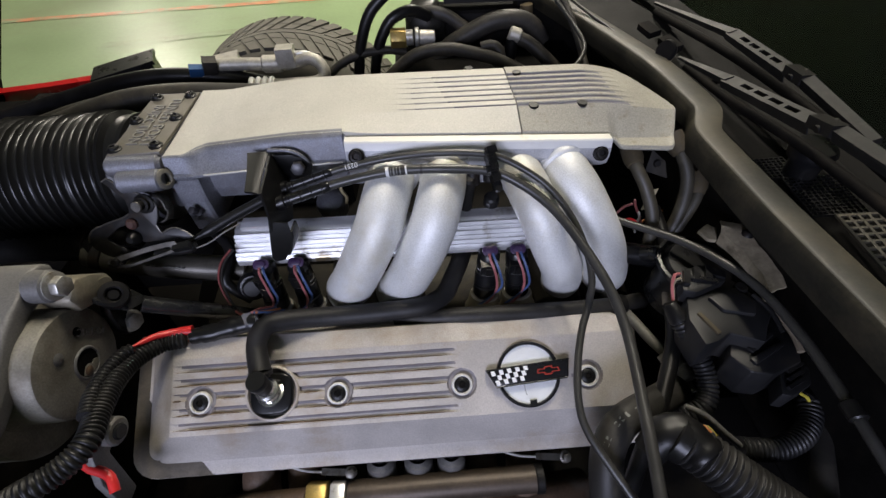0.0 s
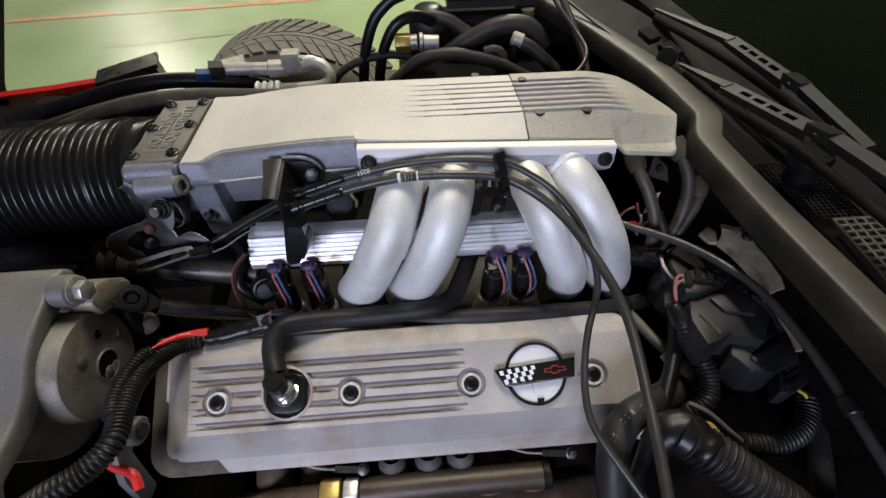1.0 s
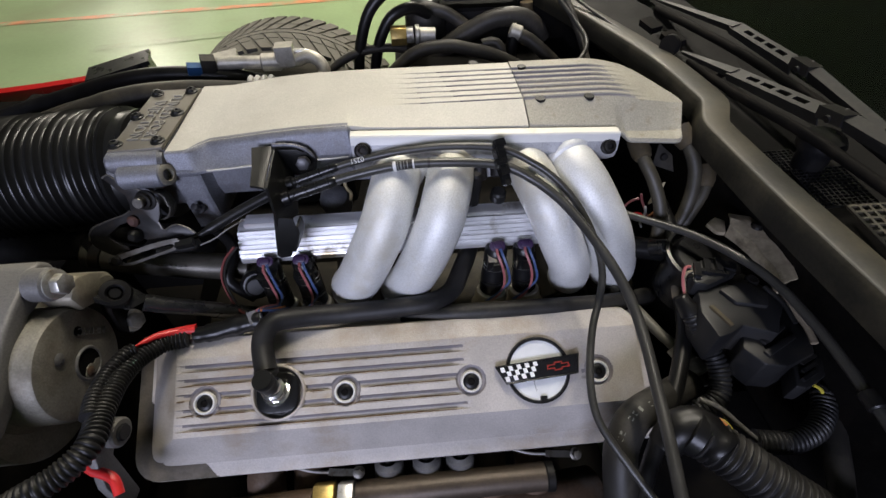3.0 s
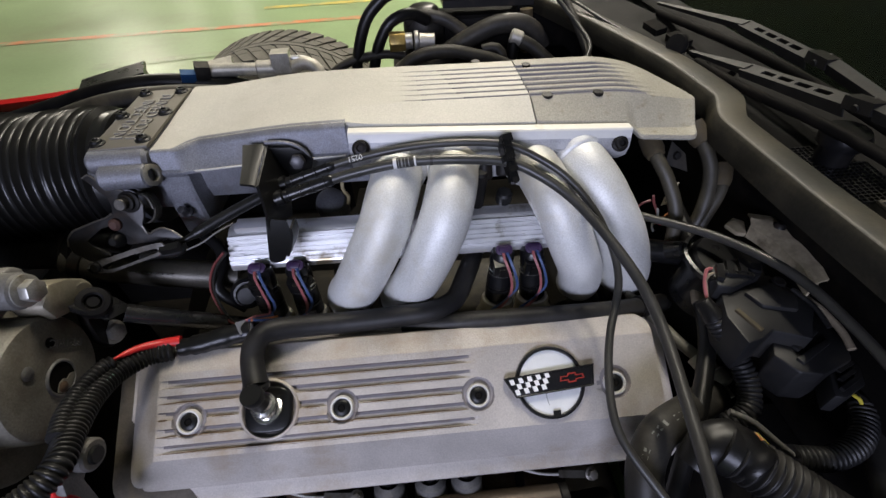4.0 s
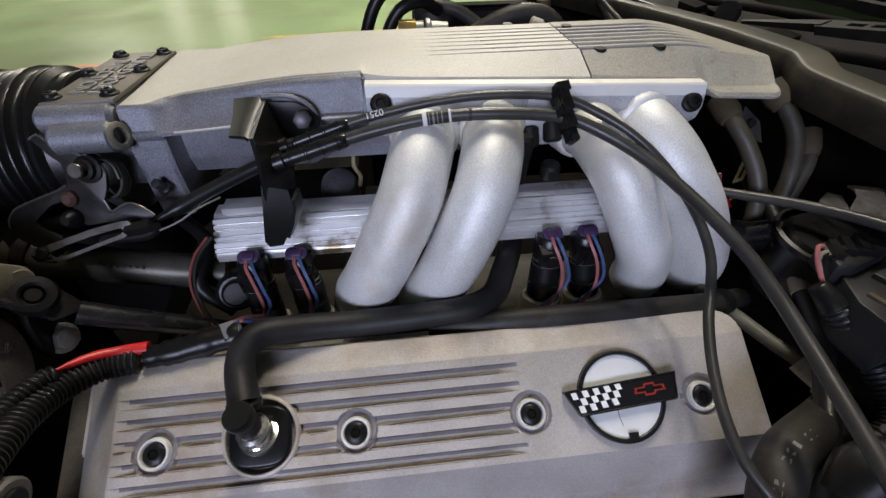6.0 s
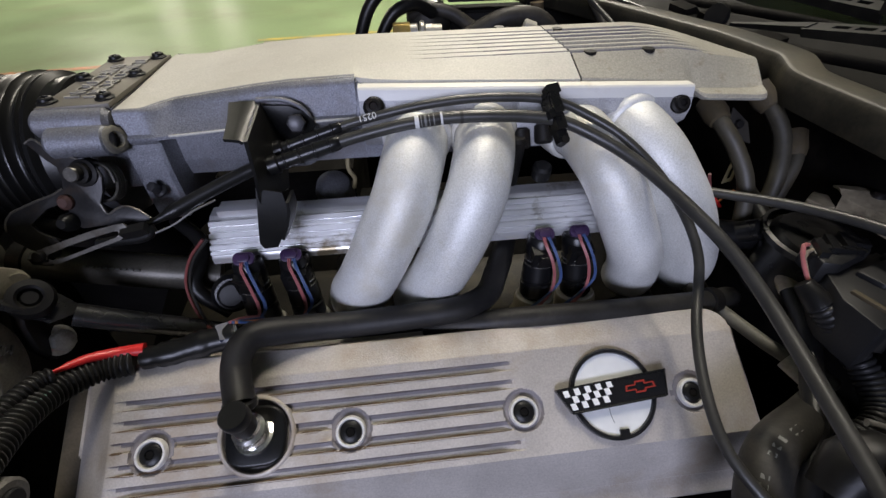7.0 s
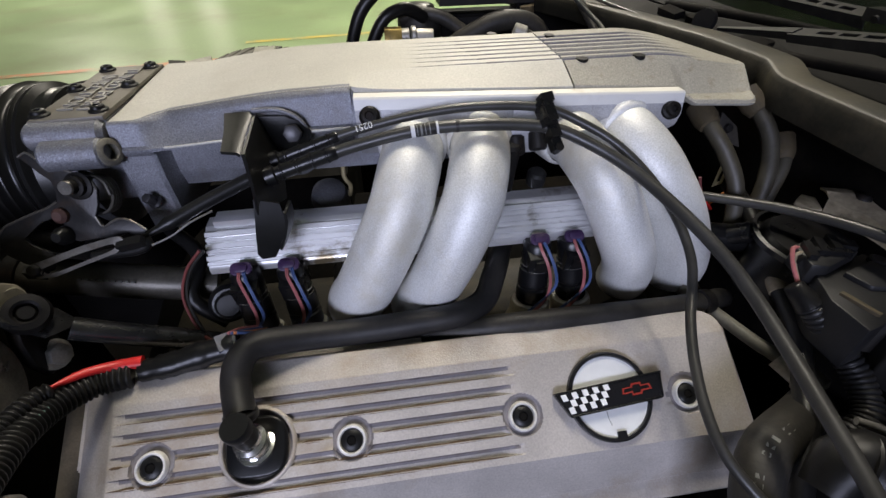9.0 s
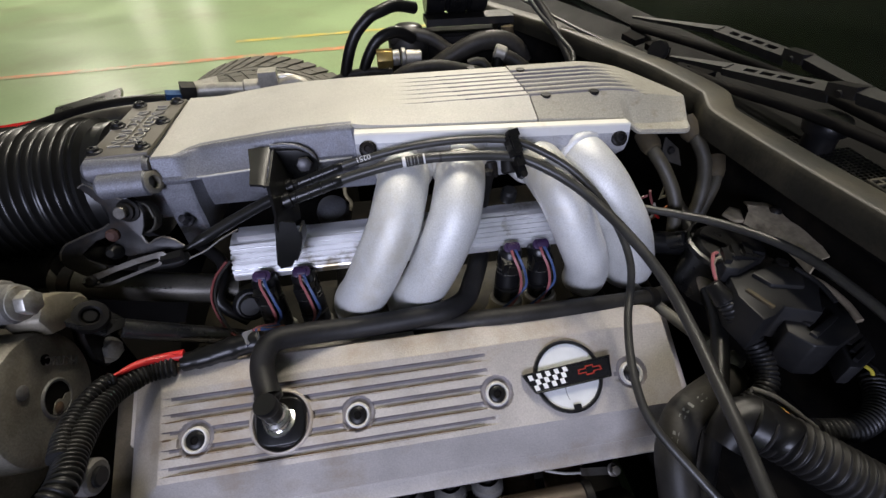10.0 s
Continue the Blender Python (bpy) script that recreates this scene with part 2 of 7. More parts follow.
WORN = mat("worn_grey_steel", (0.12, 0.113, 0.10), 0.42, 0.7, 0.3, 60, 0.2, 800, dirt=(0.05, 0.035, 0.022), dirt_scale=70)
FADED = mat("faded_print", (0.14, 0.14, 0.13), 0.6, 0.0, 0.3, 200, 0.0)
PAINT = mat("red_car_paint", (0.40, 0.012, 0.012), 0.25, 0.0, 0.08, 4, 0.0, coat=0.6)


def glass_mat():
    m = bpy.data.materials.new("tinted_glass")
    m.use_nodes = True
    b = m.node_tree.nodes["Principled BSDF"]
    b.inputs["Base Color"].default_value = (0.25, 0.30, 0.28, 1)
    b.inputs["Roughness"].default_value = 0.03
    b.inputs["Transmission Weight"].default_value = 1.0
    b.inputs["IOR"].default_value = 1.45
    return m


def lamp_mat():
    m = bpy.data.materials.new("lit_tube")
    m.use_nodes = True
    b = m.node_tree.nodes["Principled BSDF"]
    b.inputs["Emission Color"].default_value = (1.0, 0.95, 0.85, 1)
    b.inputs["Emission Strength"].default_value = 9
    return m


GLASS, LIT = glass_mat(), lamp_mat()


# ---- building tools ----
V = Vector


def part(name, bm, material, parent=None, label="", smooth=38):
    """Links a bmesh, in world metres, as one mesh object under a thing or a part."""
    bmesh.ops.recalc_face_normals(bm, faces=bm.faces)
    me = bpy.data.meshes.new(name)
    bm.to_mesh(me)
    bm.free()
    me.materials.append(material)
    me.polygons.foreach_set("use_smooth", [True] * len(me.polygons))
    me.set_sharp_from_angle(angle=radians(smooth))
    ob = new(name, me)
    if parent is not None:
        adopt(ob, parent)
    if label:
        tagged(ob, label)
    return ob


def adopt(ob, parent):
    ob.parent = parent
    if parent.parent is None:
        ob.matrix_parent_inverse = Matrix.Translation(-parent.location)


def thing(name, at, label, category, group="", kind=""):
    ob = new(name)
    ob.empty_display_size = 0.02
    ob.location = at
    return tagged(ob, label, category, group, kind)


def solo(name, bm, material, label, category, group="", kind="", smooth=38):
    return tagged(part(name, bm, material, None, "", smooth), label, category, group, kind)


def soften(bm, verts, size, seg=2, angle=25):
    edges = set()
    for v in verts:
        for e in v.link_edges:
            if len(e.link_faces) == 2 and e.calc_face_angle(0) > radians(angle):
                edges.add(e)
    if edges and size > 0:
        bmesh.ops.bevel(bm, geom=list(edges), offset=size, segments=seg, profile=0.5, affect="EDGES", clamp_overlap=True)


def box(bm, lo, hi, bev=0.0, m=None, seg=2):
    vs = []
    for i in range(8):
        p = V((hi[0] if i & 1 else lo[0], hi[1] if i & 2 else lo[1], hi[2] if i & 4 else lo[2]))
        vs.append(bm.verts.new(m @ p if m else p))
    for f in ((0, 2, 3, 1), (4, 5, 7, 6), (0, 1, 5, 4), (2, 6, 7, 3), (0, 4, 6, 2), (1, 3, 7, 5)):
        bm.faces.new([vs[i] for i in f])
    soften(bm, vs, bev, seg)
    return bm


def block(centre, size, rot=(0, 0, 0), bev=0.002, bm=None, seg=2):
    """A bevelled block, turned about its own centre."""
    bm = bm or bmesh.new()
    h = V(size) / 2
    return box(bm, -h, h, bev, pose(*centre, *rot), seg)


def prism(bm, poly, origin, u, w, depth, bev=0.0, seg=2):
    """A polygon drawn on the axes u and w from origin, pushed along their normal."""
    u, w, o = V(u).normalized(), V(w).normalized(), V(origin)
    nrm = u.cross(w).normalized()
    a = [bm.verts.new(o + u * p[0] + w * p[1]) for p in poly]
    b = [bm.verts.new(v.co + nrm * depth) for v in a]
    n = len(a)
    bm.faces.new(a[::-1])
    bm.faces.new(b)
    for i in range(n):
        bm.faces.new((a[i], a[(i + 1) % n], b[(i + 1) % n], b[i]))
    bmesh.ops.recalc_face_normals(bm, faces=list({f for v in a + b for f in v.link_faces}))
    soften(bm, a + b, bev, seg)
    return bm


def axes(d):
    d = V(d).normalized()
    ref = V((0, 0, 1)) if abs(d.z) < 0.9 else V((1, 0, 0))
    u = d.cross(ref).normalized()
    return u, u.cross(d).normalized(), d


def lathe(bm, at, axis, profile, seg=28):
    """Rings of (radius, height along axis); a radius of 0 closes to a point."""
    u, w, d = axes(axis)
    rings = []
    for r, h in profile:
        c = V(at) + d * h
        if r <= 1e-6:
            rings.append([bm.verts.new(c)])
        else:
            rings.append([bm.verts.new(c + (u * math.cos(2 * math.pi * i / seg) + w * math.sin(2 * math.pi * i / seg)) * r) for i in range(seg)])
    for a, b in zip(rings, rings[1:]):
        for i in range(seg):
            j = (i + 1) % seg
            if len(a) == 1 and len(b) > 1:
                bm.faces.new((a[0], b[j], b[i]))
            elif len(b) == 1 and len(a) > 1:
                bm.faces.new((a[i], a[j], b[0]))
            elif len(a) > 1:
                bm.faces.new((a[i], a[j], b[j], b[i]))
    return bm


def rod(bm, p, q, r, r2=None, seg=20, bev=0.0):
    p, q = V(p), V(q)
    r2 = r if r2 is None else r2
    ln = (q - p).length
    e = min(bev, ln / 3)
    prof = [(0, 0), (r - e, 0), (r, e), (r2, ln - e), (r2 - e, ln), (0, ln)] if e else [(0, 0), (r, 0), (r2, ln), (0, ln)]
    return lathe(bm, p, q - p, prof, seg)


def smooth_path(pts, step):
    """Catmull-Rom through the points, at about even steps."""
    pts = [V(p) for p in pts]
    ext = [pts[0] * 2 - pts[1]] + pts + [pts[-1] * 2 - pts[-2]]
    dense = []
    for i in range(1, len(ext) - 2):
        a, b, c, d = ext[i - 1:i + 3]
        n = max(3, int((c - b).length / step * 2) + 1)
        for k in range(n):
            t = k / n
            dense.append(0.5 * (2 * b + (c - a) * t + (2 * a - 5 * b + 4 * c - d) * t * t + (3 * b - a - 3 * c + d) * t ** 3))
    dense.append(pts[-1])
    out, acc = [dense[0]], 0.0
    for a, b in zip(dense, dense[1:]):
        acc += (b - a).length
        if acc >= step:
            out.append(b)
            acc = 0.0
    if (out[-1] - dense[-1]).length > step * 0.3:
        out.append(dense[-1])
    else:
        out[-1] = dense[-1]
    return out


def sweep(bm, path, section, closed=True, cap=True):
    """Pushes a section along a path. section(s, length) gives (a, b) points across the path at s metres."""
    n = len(path)
    tang = [(path[min(i + 1, n - 1)] - path[max(i - 1, 0)]).normalized() for i in range(n)]
    u, w, _ = axes(tang[0])
    total = sum((b - a).length for a, b in zip(path, path[1:]))
    s, rings = 0.0, []
    for i in range(n):
        if i:
            s += (path[i] - path[i - 1]).length
            q = tang[i - 1].rotation_difference(tang[i])
            u = q @ u
            u = (u - tang[i] * u.dot(tang[i])).normalized()
            w = u.cross(tang[i])
        rings.append([bm.verts.new(path[i] + u * a + w * b) for a, b in section(s, total)])
    k = len(rings[0])
    for a, b in zip(rings, rings[1:]):
        for i in range(k if closed else k - 1):
            j = (i + 1) % k
            bm.faces.new((a[i], a[j], b[j], b[i]))
    if cap:
        bm.faces.new(rings[0][::-1])
        bm.faces.new(rings[-1])
    return bm


def ring(r, seg):
    return [(r * math.cos(2 * math.pi * i / seg), r * math.sin(2 * math.pi * i / seg)) for i in range(seg)]


def tube(bm, pts, r, seg=14, step=0.006, radius=None):
    """A round hose through the points; radius(s, total), if given, overrides r along it."""
    path = smooth_path(pts, step)
    return sweep(bm, path, lambda s, t: ring(radius(s, t) if radius else r, seg))


def ribbed(bm, pts, r, pitch, depth, seg=18, sharp=5):
    """A corrugated conduit: narrow raised rings along a path."""
    return sweep(bm, smooth_path(pts, pitch / 10), lambda s, t: ring(r - depth * abs(math.cos(math.pi * s / pitch)) ** sharp, seg))


def hex_bolt(bm, p, n, r, h, flange=True):
    u, w, d = axes(n)
    p = V(p)
    if flange:
        lathe(bm, p, d, [(0, 0), (r * 1.35, 0), (r * 1.35, h * 0.18), (r * 1.05, h * 0.3), (0, h * 0.3)], 24)
    poly = [(r * math.cos(math.pi * i / 3), r * math.sin(math.pi * i / 3)) for i in range(6)]
    prism(bm, poly, p + d * h * 0.25, u, w, h * 0.75 if u.cross(w).dot(d) > 0 else -h * 0.75, r * 0.12)
    return bm


def loft(bm, sections, closed=False, cap=False):
    rows = [[bm.verts.new(V(p)) for p in s] for s in sections]
    k = len(rows[0])
    for a, b in zip(rows, rows[1:]):
        for i in range(k if closed else k - 1):
            j = (i + 1) % k
            bm.faces.new((a[i], a[j], b[j], b[i]))
    if cap:
        bm.faces.new(rows[0][::-1])
        bm.faces.new(rows[-1])
    return bm


def solid(bm, depth):
    """Gives an open sheet a thickness along its normals."""
    bmesh.ops.recalc_face_normals(bm, faces=bm.faces)
    bmesh.ops.solidify(bm, geom=bm.faces[:], thickness=depth)
    return bm


def letters(text, size, depth, m):
    """Raised writing as a bmesh in world metres."""
    c = bpy.data.curves.new("writing", "FONT")
    c.body, c.size, c.extrude, c.align_x, c.align_y = text, size, depth, "CENTER", "CENTER"
    ob = new("writing", c)
    bpy.context.view_layer.update()
    me = bpy.data.meshes.new_from_object(ob.evaluated_get(bpy.context.evaluated_depsgraph_get()))
    bm = bmesh.new()
    bm.from_mesh(me)
    bmesh.ops.transform(bm, matrix=m, verts=bm.verts)
    bpy.data.objects.remove(ob)
    bpy.data.curves.remove(c)
    bpy.data.meshes.remove(me)
    return bm


def lerp(a, b, t):
    return a + (b - a) * t


def ease(a, b, x):
    t = min(1, max(0, (x - a) / (b - a)))
    return t * t * (3 - 2 * t)


def steps(a, b, n):
    return [lerp(a, b, i / n) for i in range(n + 1)]


# ---- the hall ----
def sheet(name, x0, y0, x1, y1, z, material, parent=None, thick=0.004):
    return part(name, box(bmesh.new(), (x0, y0, z - thick), (x1, y1, z)), material, parent)


floor = solo("floor", box(bmesh.new(), (-16, -9, -0.2), (12, 22, 0.0)), FLOOR, "green painted hall floor with scuffs", "floor", kind="structure")
solo("ceiling", box(bmesh.new(), (-16, -9, 3.7), (12, 22, 3.9)), WALL, "plain pale hall ceiling", "ceiling", kind="structure")
solo("wall_north", box(bmesh.new(), (-16, 22, 0), (12, 22.2, 3.7)), WALL, "plain painted hall wall", "wall", kind="structure")
solo("wall_west", box(bmesh.new(), (-16.2, -9, 0), (-16, 22, 3.7)), WALL, "plain painted hall wall", "wall", kind="structure")
solo("wall_east", box(bmesh.new(), (12, -9, 0), (12.2, 22, 3.7)), WALL, "plain painted hall wall", "wall", kind="structure")
# unseen wall; its doorway is assumed to go with the cool light
bm = bmesh.new()
for lo, hi in (((-16, -9.2, 0), (-1.4, -9, 3.7)), ((2.6, -9.2, 0), (12, -9, 3.7)), ((-1.4, -9.2, 3.3), (2.6, -9, 3.7))):
    box(bm, lo, hi)
solo("wall_south", bm, WALL, "plain painted hall wall with a wide doorway", "wall", kind="structure")


def ceiling_lamp(x, y):
    root = thing("ceiling_lamp", (x, y, 3.7), "long white fluorescent fitting under the ceiling", "ceiling lamp", "ceiling lamps")
    bm = bmesh.new()
    prism(bm, [(-0.05, 0), (0.05, 0), (0.11, -0.06), (0.105, -0.065), (-0.105, -0.065), (-0.11, -0.06)], (x, y + 0.65, 3.7), (1, 0, 0), (0, 0, 1), 1.3, 0.004)
    part("housing", bm, WHITE, root)
    for dx in (-0.04, 0.04):
        part("tube", rod(bmesh.new(), (x + dx, y - 0.6, 3.605), (x + dx, y + 0.6, 3.605), 0.013, seg=12), LIT, root)


for lx, ly in LAMPS:
    ceiling_lamp(lx, ly)


def stripe(name, a, b, w, material, z=0.003):
    a, b = V((*a, 0)), V((*b, 0))
    d = (b - a).normalized()
    s = V((-d.y, d.x, 0)) * w / 2
    bm = bmesh.new()
    n = 24
    rows = []
    for i in range(n + 1):
        c = a.lerp(b, i / n)
        j = 1 + 0.18 * math.sin(i * 2.1) * math.cos(i * 0.7)
        rows.append([(c + s * j + V((0, 0, z))), (c - s * j + V((0, 0, z)))])
    loft(bm, rows)
    return part(name, bm, material, floor)


stripe("floor_line", (-3.4, 3.02), (-0.2, 3.36), 0.075, LINE)
stripe("floor_line", (-1.1, 3.72), (1.2, 3.98), 0.07, LINE_Y)
stripe("floor_scuff", (-1.9, 2.55), (-1.05, 2.72), 0.09, SCUFF)

# ---- the car round the engine ----
bay = thing("engine_bay", (0.0, 0.0, 0.20), "grimy black inner panels and frame of the engine bay", "car body")
part("floor_pan", box(bmesh.new(), (-0.75, -0.62, 0.20), (0.30, 0.60, 0.26), 0.01), DARK, bay)
part("frame_rail", box(bmesh.new(), (-0.30, 0.33, 0.26), (0.34, 0.37, 0.60), 0.01), DARK, bay)
part("frame_rail", box(bmesh.new(), (-0.20, -0.62, 0.26), (0.34, -0.57, 0.52), 0.01), DARK, bay)
part("cross_member", box(bmesh.new(), (-0.80, -0.62, 0.26), (-0.75, 0.60, 0.60), 0.01), DARK, bay)
bm = bmesh.new()
loft(bm, [[(0.352, y, 0.2), (0.350, y, 0.60), (0.342, y, 0.74), (0.326, y, 0.795)] for y in steps(-0.75, 0.8, 12)])
part("bulkhead", solid(bm, 0.012), DARK, bay, "black bulkhead behind the engine")
part("side_panel", box(bmesh.new(), (0.05, 0.42, 0.26), (0.34, 0.47, 0.790), 0.01), DARK, bay)
part("side_shelf", box(bmesh.new(), (0.0, 0.22, 0.60), (0.30, 0.42, 0.735), 0.01), DARK, bay)

bm = bmesh.new()
prism(bm, [(-0.17, 0.42), (0.19, 0.42), (0.21, 0.60), (0.16, 0.64), (0.07, 0.66), (-0.03, 0.66), (-0.13, 0.63), (-0.17, 0.58)], (-0.23, 0, 0), (0, 1, 0), (0, 0, 1), 0.46, 0.01)
solo("engine_block", bm, DARK, "oily dark engine block", "engine block")


# ---- valve cover ----
SLOPE = radians(32)
UP = V((0, math.cos(SLOPE), math.sin(SLOPE)))
OUT = V((0, -math.sin(SLOPE), math.cos(SLOPE)))
C0 = V((0, -0.192, 0.672))


def on_cover(u, v, h=0.0):
    return C0 + V((u, 0, 0)) + UP * v + OUT * h


BOLTS = [-0.1735, -0.0527, 0.0590, 0.1745]
PCV = (-0.1105, 0.0035)
GROOVES = [0.0262, 0.0143, 0.0018, -0.0108, -0.0231]


def cover_height(u, v):
    """Height of the cover's skin over its flat face."""
    h = 0.0
    if -0.204 < u < 0.062:
        keep = 1.0
        for bu in BOLTS[:3]:
            keep *= ease(0.0125, 0.0145, math.hypot(u - bu, v + 0.0005))
        keep *= ease(0.0225, 0.0245, math.hypot(u - PCV[0], v - PCV[1]))
        for i, g in enumerate(GROOVES):
            end = ease(-0.203, -0.180, u) * (1 - ease(0.040, 0.060, u))
            d = abs(v - g - 0.0031) / 0.0031
            h -= 0.0030 * (1 - min(1, max(0, (d - 0.80) / 0.20))) * keep * end
    for bu in BOLTS:
        h -= 0.0026 * (1 - ease(0.0122, 0.0134, math.hypot(u - bu, v - 0.0005)))
    h -= 0.003 * (1 - ease(0.0205, 0.0222, math.hypot(u - PCV[0], v - PCV[1])))
    side = max(-0.199 - u, 4.0 * (u - 0.2145), 0)
    if u > 0.2015 and v > 0.0400:
        side = max(side, 4.0 * (math.hypot(u - 0.2015, v - 0.0400) - 0.0130))
    low = max(-0.0275 - v, 0)
    top = max(v - 0.038, 0)
    far = max(v - 0.0555, 0)
    r = ((side / 0.0300) ** 4 + (low / 0.0255) ** 4) ** 0.25
    drop = max(min(r, 1) * 0.0222 + max(r - 1, 0) * 0.11, top * 0.30 + far * 6)
    h -= min(drop, 0.0275)
    return h


def cover_lines(lo, hi, fine, coarse, marks):
    out, x = [lo], lo
    while x < hi:
        x += fine if any(a - 1e-6 <= x <= b for a, b in marks) else coarse
        out.append(min(x, hi))
    return out


cover = thing("valve_cover", on_cover(0, 0, -0.034), "weathered grey ribbed magnesium valve cover over the engine bank", "valve cover")
us = cover_lines(-0.2345, 0.2345, 0.0009, 0.004, [(-0.2345, -0.175), (-0.19, -0.157), (-0.137, -0.085), (-0.068, -0.037), (0.038, 0.075), (0.16, 0.19), (0.198, 0.2345)])
vs = set(cover_lines(-0.0655, 0.0615, 0.0007, 0.0007, []))
for g in GROOVES:
    vs = {v for v in vs if abs(abs(v - g - 0.0031) - 0.0028) > 0.0007} | {g + 0.0031 + k * 0.0031 for k in (-1, -0.8, 0.8, 1)}
vs = sorted({v for v in vs if abs(v + 0.0275) > 0.0005 and abs(v + 0.0530) > 0.0005} | {-0.0275, -0.0530})


def rounded(u, v):
    """Pulls the lower corners of the outline in to a radius."""
    r = 0.020
    du, dv = abs(u) - (0.2345 - r), -0.0655 + r - v
    if du > 0 and dv > 0:
        m = max(du, dv)
        f = m / math.hypot(du, dv)
        du, dv = du * f, dv * f
        return math.copysign(0.2345 - r + du, u), -0.0655 + r - dv
    return u, v


bm = bmesh.new()
loft(bm, [[on_cover(*rounded(u, v), cover_height(u, v)) for v in vs] for u in us])
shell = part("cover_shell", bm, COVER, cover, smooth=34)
shell.data.materials.append(RECESS_SHADE)
shell.data.materials.append(STAIN_SHADE)
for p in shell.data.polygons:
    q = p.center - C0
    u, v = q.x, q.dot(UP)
    # spot faces and upper groove walls: their shade is put in as grey
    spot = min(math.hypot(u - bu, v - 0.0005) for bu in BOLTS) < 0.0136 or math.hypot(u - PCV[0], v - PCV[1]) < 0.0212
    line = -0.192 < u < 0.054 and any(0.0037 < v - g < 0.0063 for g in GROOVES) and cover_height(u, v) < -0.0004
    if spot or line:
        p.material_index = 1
    # corner ledge in the same brown, stain and cast shade together
    elif q.dot(OUT) < -0.0262 and v < 0.050 and u < -0.178 - 0.9 * (v + 0.060):
        p.material_index = 2
bm = bmesh.new()
prism(bm, [(-0.2470, -0.045), (-0.2458, -0.0520), (-0.2422, -0.0585), (-0.2365, -0.0637), (-0.2300, -0.0664), (-0.2240, -0.0672), (0.2260, -0.0672), (0.2330, -0.0600), (0.2370, -0.047), (0.2370, 0.0625), (-0.2470, 0.0625)], on_cover(0, 0, -0.0345), (1, 0, 0), UP, 0.0058, 0.0016, 3)
part("cover_flange", bm, COVER, cover)
# brown skin over the flange corner: part stain, part shade in colour
bm = bmesh.new()
rim = [(-0.2462, 0.050), (-0.2464, -0.045), (-0.2452, -0.0517), (-0.2416, -0.0580), (-0.2360, -0.0631), (-0.2298, -0.0657), (-0.2240, -0.0665), (-0.180, -0.0667), (-0.172, -0.0667)]
inner = [(-0.2300, 0.047), (-0.2300, -0.040), (-0.2290, -0.0440), (-0.2270, -0.0480), (-0.2240, -0.0515), (-0.2200, -0.0540), (-0.2150, -0.0560), (-0.180, -0.0600), (-0.171, -0.0655)]
loft(bm, [[on_cover(*a, -0.0283) for a in rim], [on_cover(*a, -0.0283) for a in inner]])
part("flange_stain", bm, STAIN_SHADE, cover, "brown stain with painted-in shade on the flange corner")
bm = bmesh.new()
box(bm, (-0.222, -0.056, -0.052), (0.222, 0.060, -0.0345), 0.001, Matrix.Translation(C0) @ Matrix.Rotation(SLOPE, 4, "X"))
part("gasket", bm, DARK, cover)
for bu in BOLTS:
    c = on_cover(bu, -0.0005, -0.0022)
    w = part("washer", lathe(bmesh.new(), c, OUT, [(0.0072, 0.0), (0.0072, 0.0026), (0.0077, 0.0034), (0.0088, 0.0034), (0.0094, 0.0026), (0.0097, 0.0)], 36), WASHER, cover, "bright worn steel washer")
    b = part("bolt", lathe(bmesh.new(), c, OUT, [(0.0070, 0.0), (0.0068, 0.0020), (0.0050, 0.0032), (0.0030, 0.0034), (0.0026, 0.0012), (0, 0.0010)], 28), SATIN, cover, "black socket bolt")
    bm = bmesh.new()
    u, w2, d = axes(OUT)
    star = [((0.0030 if i % 2 else 0.0021) * math.cos(math.pi * i / 6), (0.0030 if i % 2 else 0.0021) * math.sin(math.pi * i / 6)) for i in range(12)]
    prism(bm, star, c + OUT * 0.0014, u, w2, 0.0014 if u.cross(w2).dot(OUT) > 0 else -0.0014)
    part("socket", bm, DARK, b)
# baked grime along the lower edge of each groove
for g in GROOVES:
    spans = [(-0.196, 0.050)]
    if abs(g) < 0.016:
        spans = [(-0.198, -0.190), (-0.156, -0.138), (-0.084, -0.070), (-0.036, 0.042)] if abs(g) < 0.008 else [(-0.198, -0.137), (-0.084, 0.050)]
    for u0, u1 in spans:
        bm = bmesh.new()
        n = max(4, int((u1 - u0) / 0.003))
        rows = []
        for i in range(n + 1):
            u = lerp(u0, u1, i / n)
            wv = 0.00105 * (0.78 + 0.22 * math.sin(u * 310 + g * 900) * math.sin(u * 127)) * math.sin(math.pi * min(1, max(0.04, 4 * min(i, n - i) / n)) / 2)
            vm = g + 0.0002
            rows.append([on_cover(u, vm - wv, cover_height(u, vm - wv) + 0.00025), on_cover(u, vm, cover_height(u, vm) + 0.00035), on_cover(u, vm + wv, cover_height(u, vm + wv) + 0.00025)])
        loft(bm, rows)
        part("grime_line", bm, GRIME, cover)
        # dark strip under the upper edge puts that wall's shade into colour
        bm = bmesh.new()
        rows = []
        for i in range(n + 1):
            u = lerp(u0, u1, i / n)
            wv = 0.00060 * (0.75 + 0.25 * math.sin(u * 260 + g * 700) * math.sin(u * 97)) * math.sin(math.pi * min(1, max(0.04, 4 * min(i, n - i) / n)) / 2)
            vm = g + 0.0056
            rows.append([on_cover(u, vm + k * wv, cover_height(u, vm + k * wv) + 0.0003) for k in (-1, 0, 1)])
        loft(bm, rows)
        part("dust_line", bm, GROOVE_SHADE, cover)
# raised rim round the breather opening
bm = bmesh.new()
